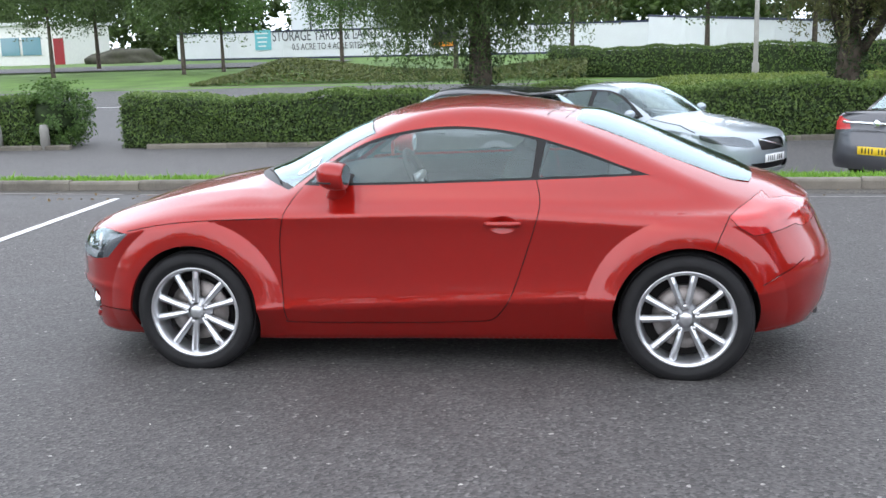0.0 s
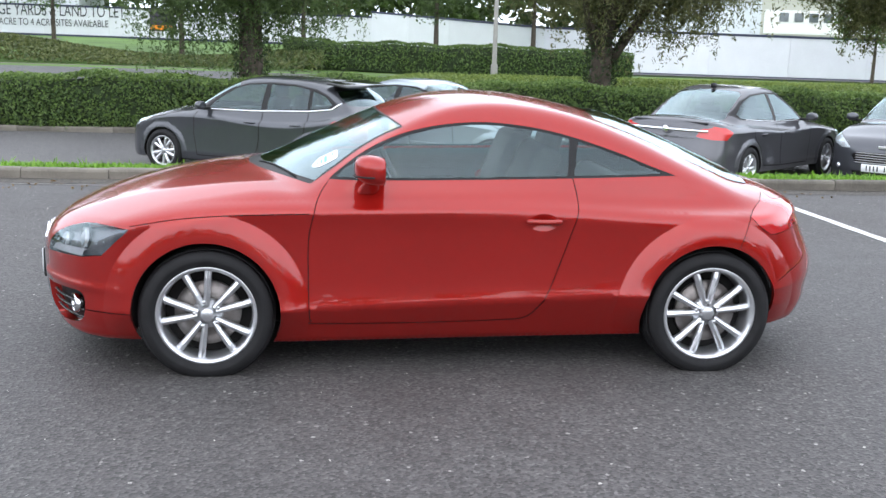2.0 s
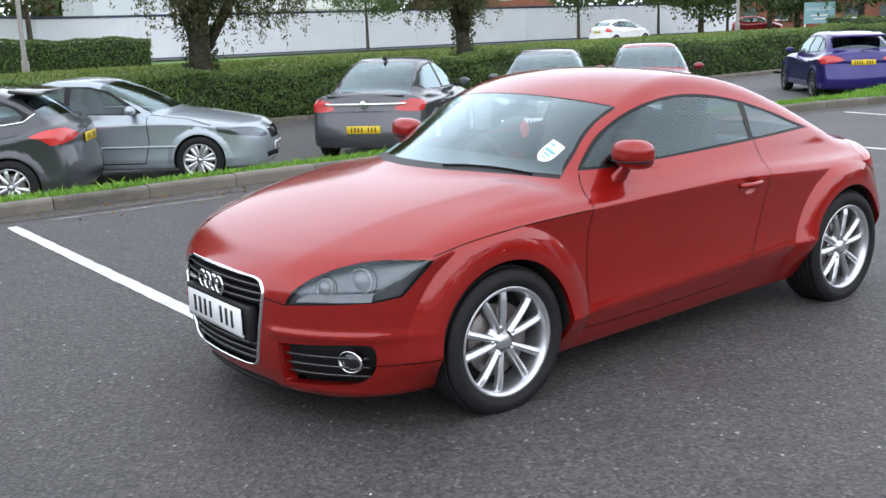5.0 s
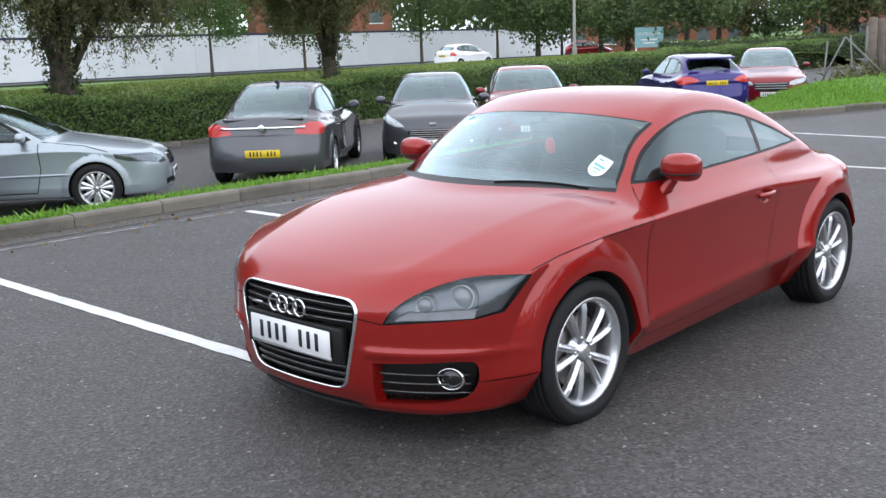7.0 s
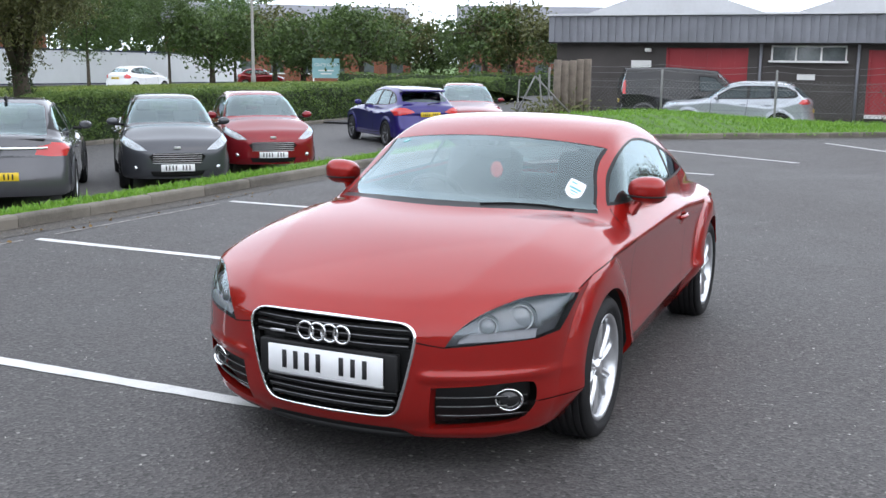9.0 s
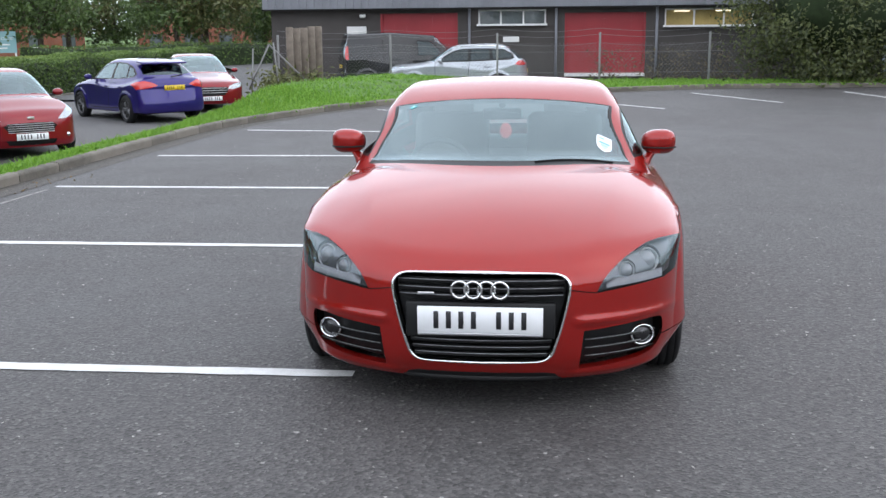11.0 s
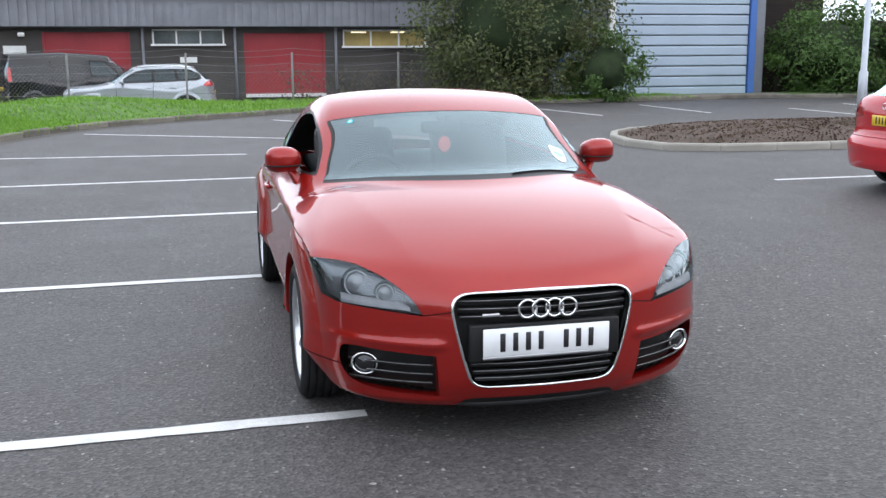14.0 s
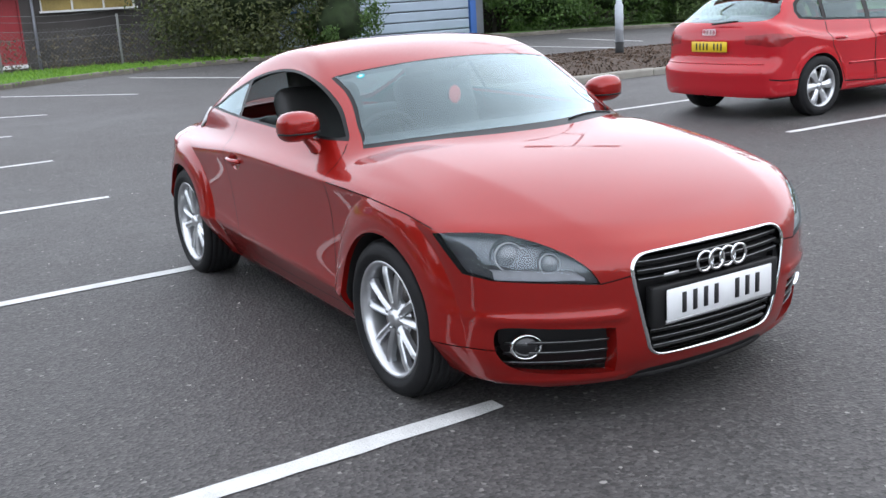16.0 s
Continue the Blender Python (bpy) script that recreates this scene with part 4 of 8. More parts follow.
def kerb_stone(a, b, parent, h=0.115, w=0.125, mat_=None):
    d = Vector((b[0] - a[0], b[1] - a[1], 0))
    L = d.length - 0.008
    key = (round(L, 2), mat_)
    if key not in stone:
        prof = [(0.0, -0.1), (0.0, h - 0.03), (0.012, h - 0.008), (0.03, h), (w, h), (w, -0.1)]
        bm = bmesh.new()
        ends = [[bm.verts.new((s * L / 2, y, z)) for y, z in prof] for s in (-1, 1)]
        for i in range(5):
            bm.faces.new((ends[0][i], ends[1][i], ends[1][i + 1], ends[0][i + 1]))
        bm.faces.new(ends[0]), bm.faces.new(ends[1][::-1])
        bmesh.ops.recalc_face_normals(bm, faces=bm.faces)
        me = bpy.data.meshes.new("kerb_stone")
        bm.to_mesh(me)
        bm.free()
        me.materials.append(mat_ or M_KERB)
        stone[key] = me
    ob = new("kerb_stone", stone[key])
    ob.parent = parent
    m = (Vector(a) + Vector(b)) / 2
    ob.matrix_basis = pose(m.x, m.y, rng.normal() * 0.004, rng.normal() * 0.6, 0, math.degrees(math.atan2(d.y, d.x)) + rng.normal() * 0.25)
    return ob


ks = resample(KERB[(KERB[:, 1] > -23)], 0.1, False)
ks = ks[ks[:, 0] > -14]
acc = np.r_[0, np.cumsum(np.hypot(*np.diff(ks, axis=0).T))]
marks = np.arange(0, acc[-1], 0.915)
pts = np.stack([np.interp(marks, acc, ks[:, 0]), np.interp(marks, acc, ks[:, 1])], 1)
for a, b in zip(pts, pts[1:]):
    kerb_stone(a, b, kerb)
# the gutter of fine grit along the kerb
rows = [np.c_[K - nk * d, np.full(len(K), 0.004)] for d in (0.0, 0.35)]
G = np.stack(rows, 1)
tagged(mesh_part("gutter", G.reshape(-1, 3), [(2 * i, 2 * i + 1, 2 * i + 3, 2 * i + 2) for i in range(len(K) - 1)], tarmac("gritty_gutter", (0.068, 0.060, 0.051), (0.26, 0.23, 0.20), 0.7)), "gritty brown gutter along the kerb", "gutter", "", "structure")

# low kerb and hard edge on the far side of the lane
lk = thing("lane_kerb", "low stone edging under the hedge", "kerb", kind="structure")
for i in range(70):
    x = -22 + 0.95 * i
    if -12.4 < x < -10.2:
        continue
    ob = kerb_stone((x, 16.05), (x + 0.95, 16.05), lk, 0.115, 0.125)
    ob.matrix_basis = Matrix.Translation((0, 0, -0.49)) @ ob.matrix_basis


def painted_line(a, b, w=0.1):
    d = Vector((b[0] - a[0], b[1] - a[1], 0))
    bm = bmesh.new()
    n = max(4, int(d.length / 0.12))
    t = Vector((-d.y, d.x, 0)).normalized()
    rows = []
    for i in range(n + 1):
        c = Vector((a[0], a[1], 0.0045)) + d * (i / n)
        j0, j1 = 1 + 0.045 * float(rng.normal()), 1 + 0.045 * float(rng.normal())
        if i in (0, n):
            j0, j1 = 0.75, 0.85
        rows.append((bm.verts.new(c + t * w / 2 * j0), bm.verts.new(c - t * w / 2 * j1)))
    for r0, r1 in zip(rows, rows[1:]):
        bm.faces.new((r0[0], r0[1], r1[1], r1[0]))
    bmesh.ops.recalc_face_normals(bm, faces=bm.faces)
    ob = part("bay_line", bm, M_LINE, smooth=False)
    if ob.data.polygons[0].normal.z < 0:
        ob.data.flip_normals()
    return tagged(ob, "worn white painted bay line on tarmac", "bay line", "bay lines")


for a, b in BAYS:
    painted_line(a, b)
# the thin worn line between the bay ends and the gutter
for a, b in (((-7.4, 5.62), (-4.82, 5.42)), ((-4.6, 5.40), (-1.74, 5.21)), ((-1.3, 5.18), (0.3, 5.10)), ((0.55, 5.09), (1.15, 5.06)), ((1.5, 5.05), (3.9, 4.99))):
    edge_line = painted_line(a, b, 0.035)
    edge_line["label"] = "thin broken worn line beside the gutter"
    edge_line.data.materials[0] = M_WORNLINE

# planted island with bark soil
isl = rounded([(8.35, -6.5), (8.6, -5.85), (9.3, -5.5), (10.3, -5.53), (11.4, -6.0), (12.2, -6.95), (12.6, -8.5), (12.7, -11), (12.4, -14), (11.6, -15.5), (9.6, -15.6), (8.5, -14), (8.2, -11), (8.2, -8.5)], True, 5)
ik = thing("island_kerb", "concrete kerb round the planted island", "kerb", kind="structure")
ip = resample(isl, 0.1, True)
acc = np.r_[0, np.cumsum(np.hypot(*np.diff(np.vstack([ip, ip[:1]]), axis=0).T))]
m = int(acc[-1] / 0.9)
mk_ = np.linspace(0, acc[-1], m + 1)
cl = np.vstack([ip, ip[:1]])
pts = np.stack([np.interp(mk_, acc, cl[:, 0]), np.interp(mk_, acc, cl[:, 1])], 1)
area2 = float((cl[:-1, 0] * cl[1:, 1] - cl[1:, 0] * cl[:-1, 1]).sum())
for a, b in zip(pts, pts[1:]):
    kerb_stone(a, b, ik, mat_=M_KERBPALE) if area2 > 0 else kerb_stone(b, a, ik, mat_=M_KERBPALE)
ctr = isl.mean(0)
rows = [np.c_[ctr + (ip - ctr) * s, np.full(len(ip), z) + 0.02 * np.sin(ip[:, 1] * 3 + ip[:, 0] * 5)] for s, z in ((0.955, 0.07), (0.8, 0.16), (0.5, 0.22), (0.02, 0.25))]
S = np.stack(rows, 1)
n = len(ip)
tagged(mesh_part("planting_bed", S.reshape(-1, 3), [(i * 4 + j, ((i + 1) % n) * 4 + j, ((i + 1) % n) * 4 + j + 1, i * 4 + j + 1) for i in range(n) for j in range(3)], M_EARTH, smooth=True), "heaped brown bark soil inside the island kerb", "soil", "", "structure")
m = 5000
a, rr = rng.random(m), np.sqrt(rng.random(m)) * 0.93
q = ctr + (ip[(a * n).astype(int)] - ctr) * rr[:, None]
zz = np.interp(rr, [0, 0.5, 0.8, 0.955], [0.25, 0.22, 0.16, 0.07]) + 0.015
leaf_mesh("bark_chips", np.c_[q, zz], 0.06, leafmat("bark_chip", (0.03, 0.02, 0.014), (0.16, 0.11, 0.08), 0.9), flat=1.0, kind="stuff", label="loose bark chips and dead leaves", category="bark chips")

# loose pale grit on the tarmac
m = 900
gx, gy = rng.uniform(-7, 6, m), rng.uniform(-7, 5.6, m)
leaf_mesh("grit", np.c_[gx, gy, np.full(m, 0.006)], 0.013, shader("pale_grit", (0.5, 0.48, 0.44), 0.8), flat=3.0, kind="stuff", label="scattered pale grit on the tarmac", category="grit")
m = 110
gx, gy = rng.uniform(-6, 5, m), rng.uniform(4.9, 5.6, m)
leaf_mesh("fallen_leaves", np.c_[gx, gy, np.full(m, 0.012)], 0.05, leafmat("dead_leaf", (0.10, 0.06, 0.02), (0.28, 0.18, 0.07), 0.8), flat=2.0, kind="stuff", label="a few dead leaves along the gutter", category="leaves")

# the raised grass verge between the hedge and the main road, fading out towards the gap
def roadside_z(x, y):
    on = smooth01(x, -2.5, 3.0) * (1 - smooth01(x, 40, 52))
    prof = np.interp(y, [17.0, 18.2, 20.0, 25.0, 29.0, 31.5], [0.35, 0.56, 0.60, 0.52, 0.40, -0.45])
    low = terrain(x, y) - 0.12
    return low + (np.maximum(prof, low) - low) * on + 0.02 * np.sin(x * 1.7) * np.sin(y * 1.3)


M_VERGE = shader("olive_roadside_grass", (0.13, 0.185, 0.036), 0.95, vary=0.45, scale=1.1, bump=0.8, bscale=22)
grid_sheet("roadside_verge", np.linspace(-3, 54, 96), np.linspace(17.0, 31.5, 22), roadside_z, M_VERGE, "rough olive-green grass verge behind the hedge", "verge")
m = 34000
bx, by = rng.uniform(-0.5, 46, m), rng.uniform(17.6, 30.0, m)
leaf_mesh("roadside_grass", np.c_[bx, by, roadside_z(bx, by) + 0.03], 0.13, leafmat("olive_grass_tufts", (0.10, 0.155, 0.03), (0.23, 0.29, 0.07)), kind="stuff", label="tufts of rough grass behind the hedge", category="grass", flat=0.3, hang=0.3)

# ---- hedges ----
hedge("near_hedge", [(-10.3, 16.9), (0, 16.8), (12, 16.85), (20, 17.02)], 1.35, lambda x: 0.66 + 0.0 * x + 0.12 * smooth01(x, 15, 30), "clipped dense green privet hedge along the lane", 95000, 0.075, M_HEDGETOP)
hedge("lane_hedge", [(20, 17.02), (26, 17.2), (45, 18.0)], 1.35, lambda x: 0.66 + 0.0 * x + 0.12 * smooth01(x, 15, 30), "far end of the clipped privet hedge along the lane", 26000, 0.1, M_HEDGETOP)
hedge("hedge_stub", [(-22, 17.3), (-16, 17.2), (-12.7, 17.1)], 1.5, lambda x: 0.70 + 0 * x, "shorter clipped hedge beside the gap", 26000, 0.085)
bush("hedge_end_bush", (-12.4, 17.0, -0.5), (0.85, 0.8, 1.45), 6000, M_LEAFL, "rounded bright green bush at the hedge end", 0.085)
for x in (-13.4, -12.2):
    tagged(part("stone_bollard", tube([(x, 16.15, -0.5), (x, 16.15, -0.05), (x, 16.15, 0.1)], [0.11, 0.11, 0.09], 10), M_CONC), "short rough concrete bollard by the hedge gap", "bollard", "bollards")
hedge("far_hedge", [(-2.2, 44.5), (4, 43.6), (14.2, 43.0)], 1.7, lambda x: 1.42 - 0.012 * (x + 2), "tall clipped hedge across the main road", 12000, 0.13)
hedge("boundary_hedge", [(45, 27), (60, 19), (75, 8)], 1.4, lambda x: 0.95 + 0 * x, "long low hedge beyond the road junction", 6000, 0.16)
m = 16000
bx, by = rng.uniform(-19.5, -0.5, m), rng.uniform(41.2, 47.5, m)
bz = terrain(bx, by) + (0.55 + 0.45 * np.sin(bx * 0.35 + 1.2)) * np.sin(np.clip((by - 41.2) / 6.3, 0, 1) * 3.1) ** 0.6 * smooth01(bx, -19.5, -15) * (0.75 + 0.25 * rng.random(m)) + 0.05
leaf_mesh("shrub_bank", np.c_[bx, by, bz], 0.2, leafmat("shrub_leaves", (0.05, 0.075, 0.02), (0.15, 0.17, 0.055)), kind="stuff", label="low spreading shrubs covering the bank", category="shrubs", flat=0.8)

# ---- trees ----
tree("roadside_tree", (-2.2, 17.9, -0.45), 7.8, 0.27, (-0.4, 0.2, 6.2), (3.1, 2.6, 3.6), 135000, 480, M_LEAF, 0.075, "weeping tree with trailing leaves and an ivied trunk", droop=2.7, ivy=2200, limbs=8, group="roadside trees")
tree("roadside_tree", (5.8, 17.9, -0.45), 5.4, 0.27, (0.9, 0.1, 4.6), (2.8, 2.3, 1.8), 56000, 220, M_LEAFB, 0.075, "brownish spreading tree with an ivied forked trunk", droop=1.6, ivy=2200, limbs=10, lean=(0.2, 0), fork=0.24, group="roadside trees")
tree("roadside_tree", (13.7, 18.2, -0.45), 5.0, 0.22, (-0.4, 0.1, 4.3), (2.1, 2.0, 1.6), 34000, 150, M_LEAFB, 0.075, "leaning brownish tree with hanging foliage", droop=1.2, ivy=1600, limbs=9, lean=(-0.5, 0), fork=0.24, group="roadside trees")
for x, y, s, mt in ((28.2, 45.5, 1.0, M_LEAFL), (34.8, 45.5, 0.95, M_LEAF), (44.6, 45.3, 1.15, M_LEAF), (52.3, 45.2, 1.1, M_LEAF), (59.7, 45, 1.1, M_LEAFL), (-31.6, 50, 1.35, M_LEAF), (-23.5, 50, 1.15, M_LEAF), (-21.9, 52, 1.1, M_LEAFL), (-15.1, 53.5, 1.25, M_LEAFL), (5.3, 47.5, 1.5, M_LEAF), (10.5, 48, 1.5, M_LEAFB), (-8.0, 51.5, 1.4, M_LEAF), (-1.5, 50.5, 1.4, M_LEAFB), (-40, 53, 1.3, M_LEAF), (-27, 58, 1.5, M_LEAFL), (-34, 60, 1.5, M_LEAF)):
    z = float(terrain(x, y))
    tree("street_tree", (x, y, z), 4.6 * s, 0.09 * s, (0, 0, 3.95 * s), (2.3 * s, 2.1 * s, 2.1 * s), int(10000 * s**1.5), 100, mt, 0.16, "slim young street tree with a full green crown", limbs=5, fork=0.5, group="street trees")
for k in range(12):
    a = radians(53.5 + 2.35 * k + rng.normal() * 0.5)
    d = 74 + 6 * math.sin(k * 1.7)
    x, y = -5.4 + d * math.sin(a), -2 + d * math.cos(a)
    tree("park_tree", (x, y, -0.6), 5.2, 0.2, (0, 0, 3.7 + 0.4 * math.sin(k * 2.1)), (3.4, 3.2, 2.0), 4500, 80, (M_LEAF, M_LEAFB, M_LEAF)[k % 3], 0.28, "full-grown green tree along the estate road", limbs=6, group="park trees")


def wood(name, pts, r, n, size, label):
    q = np.vstack([crown_points(p, r * np.array((1, 1, 0.8 + 0.3 * rng.random())), n, 26, 0.3, 0.6) for p in pts])
    leaf_mesh(name, q, size, M_LEAF, kind="stuff", label=label, category="woods")


wood("far_woods", [(x, 112 + 5 * math.sin(x), 5.5 + 2.0 * math.sin(x * 0.13) + 0.03 * x) for x in np.arange(-4, 150, 6.5)] + [(x, 128 + 5 * math.sin(x), 13.5 + 1.5 * math.sin(x * 0.2)) for x in np.arange(-8, 170, 8)], 7.5, 900, 1.1, "dark wooded hillside behind the buildings")
wood("left_woods", [(x, 98 + 4 * math.sin(x), 6.2 + 1.5 * math.sin(x * 0.4) + (3.2 if x > -32 else 0)) for x in np.arange(-75, 28, 6.0)], 6.0, 1700, 0.8, "trees behind the works beyond the hoarding")
# unseen tree lines, added to cut horizon light and darken the car's reflections
wood("south_woods", [(x, -62 + 5 * math.sin(x), 4.0) for x in np.arange(-80, 70, 7.0)], 6.0, 700, 1.1, "unseen trees added to darken reflections from the south")
wood("west_woods", [(-58 + 4 * math.sin(y), y, 4.0) for y in np.arange(-60, 60, 7.0)], 6.0, 600, 1.1, "unseen trees added to darken reflections from the west")

# ---- the white hoarding ----
hoard = thing("hoarding", "long white painted timber hoarding with a navy top rail", "hoarding")
HP = [(-33.6, 72.13, 1.18), (3.0, 67.5, 0.92), (12.0, 52.0, 0.0), (70.3, 52.0, -0.36)]
for (x0, y0, z0_), (x1, y1, z1_) in zip(HP, HP[1:]):
    L = math.hypot(x1 - x0, y1 - y0)
    n = max(1, round(L / 4.88))
    yaw = math.degrees(math.atan2(y1 - y0, x1 - x0))
    for i in range(n):
        f = (i + 0.5) / n
        c = (x0 + (x1 - x0) * f, y0 + (y1 - y0) * f, z0_ + (z1_ - z0_) * f)
        pit = math.degrees(math.atan2(z1_ - z0_, L))
        hgt = 1.95 if x0 < -20 else 2.3
        for nm, s, dz, mt in (("panel", (L / n - 0.015, 0.06, hgt), hgt / 2 + 0.05, M_HOARD), ("top_rail", (L / n, 0.12, 0.13), hgt + 0.10, M_NAVY), ("base_board", (L / n, 0.1, 0.14), 0.02, M_NAVY)):
            o = part(nm, box((0, 0, 0), s), mt, hoard, smooth=False)
            o.matrix_basis = pose(c[0], c[1], c[2] + dz, 0, -pit, yaw)


def writing(text, size, m, material, parent, width=None, name="lettering"):
    cu = bpy.data.curves.new(name, "FONT")
    cu.body, cu.size, cu.extrude, cu.align_x = text, size, 0.004, "LEFT"
    o = bpy.data.objects.new(name, cu)
    me = bpy.data.meshes.new_from_object(o)
    bpy.data.objects.remove(o)
    me.name = name
    if width:
        xs = [v.co.x for v in me.vertices]
        k = width / (max(xs) - min(xs))
        for v in me.vertices:
            v.co.x *= k
    me.materials.clear()
    me.materials.append(material)
    ob = new(name, me)
    ob.parent = parent
    ob.matrix_basis = m
    return ob


def on_hoard(x, dz, off=0.06):
    (x0, y0, z0_), (x1, y1, z1_) = HP[0], HP[1]
    f = (x - x0) / (x1 - x0)
    yaw = math.atan2(y1 - y0, x1 - x0)
    return (x + math.sin(yaw) * off, y0 + (y1 - y0) * f - math.cos(yaw) * off, z0_ + (z1_ - z0_) * f + dz), math.degrees(yaw)


for txt, x, dz, size, wd in (("STORAGE YARDS & LAND TO LET", -25.3, 1.30, 1.12, 11.2), ("0.5 ACRE TO 4 ACRE SITES AVAILABLE", -23.7, 0.62, 0.68, 8.4)):
    c, yaw = on_hoard(x, dz)
    writing(txt, size, pose(*c, 90, 0, yaw), M_SIGNTXT, hoard, wd)["label"] = "dark grey letters on the hoarding"
c, yaw = on_hoard(-26.1, 1.42)
o = part("cyan_board", box((0, 0, 0), (1.35, 0.05, 1.5)), M_CYAN, hoard, "cyan notice with pale lines of writing", False)
o.matrix_basis = pose(*c, 0, 0, yaw)
for k in range(4):
    b = part("bar", box((-0.05, -0.03, 0.5 - 0.32 * k), (1.0 - 0.12 * k, 0.012, 0.1)), M_PLATEW, o, smooth=False)
c, yaw = on_hoard(-11.6, 1.35)
o = part("picture_board", box((0, 0, 0), (1.7, 0.05, 1.6)), shader("dark_picture", (0.05, 0.045, 0.06), 0.5, vary=0.4, scale=2), hoard, "dark picture board with an orange strip", False)
o.matrix_basis = pose(*c, 0, 0, yaw)
part("strip", box((0, -0.03, -0.55), (1.6, 0.012, 0.3)), M_AMBER, o, smooth=False)

# ---- lamp columns ----


def lamp_column(name, x, y, z, h, r, label, arm=True, mat_=M_CONC, dark_foot=False):
    t = thing(name, label, "lamp post", Matrix.Translation((x, y, z)), "lamp posts")
    part("column", tube([(0, 0, -0.2), (0, 0, 1.0), (0, 0, 1.04), (0, 0, h)], [r * 1.45, r * 1.45, r, r * 0.6], 12), mat_, t)
    if arm:
        part("arm", tube([(0, 0, h), (0, -0.5, h + 0.25), (0, -1.3, h + 0.32)], r * 0.4, 8), mat_, t)
        part("lantern", box((0, -1.6, h + 0.3), (0.24, 0.7, 0.14), bevel=0.04, seg=2), M_GALV, t)
    if dark_foot:
        part("foot_band", tube([(0, 0, -0.05), (0, 0, 0.34)], r * 1.5, 12), M_BLACK, t)
    return t


lamp_column("lamp_post", 5.56, 31.0, -0.25, 8.0, 0.085, "tall plain concrete street lamp column")
lamp_column("lamp_post", 47.0, 34.5, -0.3, 8.5, 0.10, "tall slim street lamp column beyond the hedge")
lamp_column("lamp_post", 60.5, 23.0, -0.4, 8.5, 0.09, "tall slim street lamp column by the estate road")
t = lamp_column("car_park_lamp", 10.15, -10.2, 0.12, 7.5, 0.055, "pale grey steel lamp column with twin lanterns", False, M_GALV, True)
part("crossbar", tube([(-0.6, -0.68, 7.5), (0.6, 0.68, 7.5)], 0.045, 8), M_GALV, t)
for s in (-1, 1):
    part("lantern", box((0.62 * s, 0.70 * s, 7.52), (0.75, 0.36, 0.14), Euler((0, 0, math.atan2(0.75, 0.66))).to_matrix(), bevel=0.03, seg=2), M_GALV, t)

# ---- brick warehouse with red doors ----
shed = thing("warehouse", "dark brown brick warehouse with red doors and a grey metal fascia", "building")
XW = 33.0
openings = [(3.40, 6.35, -0.3, 2.24, "door"), (-3.6, -0.62, -0.14, 2.20, "door"), (0.08, 2.62, 1.76, 2.34, "window"), (-7.5, -4.28, 1.66, 2.32, "window")]
ycuts = sorted({-13.0, 10.6} | {v for o in openings for v in o[:2]})
for a, b in zip(ycuts, ycuts[1:]):
    op = next((o for o in openings if o[0] <= a and b <= o[1]), None)
    spans = [(-0.8, 2.45)] if op is None else [s for s in ((-0.8, op[2]), (op[3], 2.45)) if s[1] - s[0] > 0.02]
    for z0_, z1_ in spans:
        part("wall", box((XW + 0.15, (a + b) / 2, (z0_ + z1_) / 2), (0.3, b - a, z1_ - z0_)), M_BRICK, shed, smooth=False)
part("wall", box((XW + 10, 10.45, 0.8), (19.4, 0.3, 3.3)), M_BRICK, shed, smooth=False)
part("wall", box((XW + 10, -13.1, 0.8), (19.4, 0.3, 3.3)), M_BRICK, shed, smooth=False)
for y0, y1, z0_, z1_, kind_ in openings:
    if kind_ == "door":
        d = part("red_door", box((XW + 0.16, (y0 + y1) / 2, (z0_ + z1_) / 2), (0.06, y1 - y0, z1_ - z0_)), M_REDDOOR, shed, "red painted folding door", False)
        for k in range(1, 6):
            part("door_rib", box((XW + 0.125, y0 + (y1 - y0) * k / 6, (z0_ + z1_) / 2), (0.02, 0.03, z1_ - z0_)), M_REDDOOR, d, smooth=False)
        part("door_sill", box((XW + 0.02, (y0 + y1) / 2, z0_ + 0.06), (0.2, y1 - y0, 0.12)), M_WHITE, d, smooth=False)
        for yy in (y0 + 0.03, y1 - 0.03):
            part("door_frame", box((XW + 0.06, yy, (z0_ + z1_) / 2), (0.1, 0.06, z1_ - z0_)), M_REDDOOR, d, smooth=False)
    else:
        w = new("window")
        w.parent = shed
        part("window_frame", box((XW + 0.1, (y0 + y1) / 2, z1_ - 0.03), (0.1, y1 - y0, 0.06)), M_WHITE, w, smooth=False)
        part("window_sill", box((XW - 0.02, (y0 + y1) / 2, z0_ + 0.02), (0.3, y1 - y0 + 0.1, 0.07)), M_WHITE, w, smooth=False)
        for k in range(3):
            a, b = y0 + (y1 - y0) * k / 3, y0 + (y1 - y0) * (k + 1) / 3
            part("pane", box((XW + 0.12, (a + b) / 2, (z0_ + z1_) / 2), (0.02, b - a - 0.06, z1_ - z0_ - 0.08)), M_WINDOW if y0 > -5 else M_LITWIN, w, smooth=False)
        if y0 < -5:
            for yy in (-4.9, -6.4):
                part("strip_light", box((XW + 0.10, yy, z1_ - 0.10), (0.02, 0.55, 0.035)), M_TUBE, w, "lit strip light behind the pane", False)
        for k in range(4):
            part("mullion", box((XW + 0.1, min(max(y0 + (y1 - y0) * k / 3, y0 + 0.03), y1 - 0.03), (z0_ + z1_) / 2), (0.1, 0.06, z1_ - z0_ - 0.1)), M_WHITE, w, smooth=False)
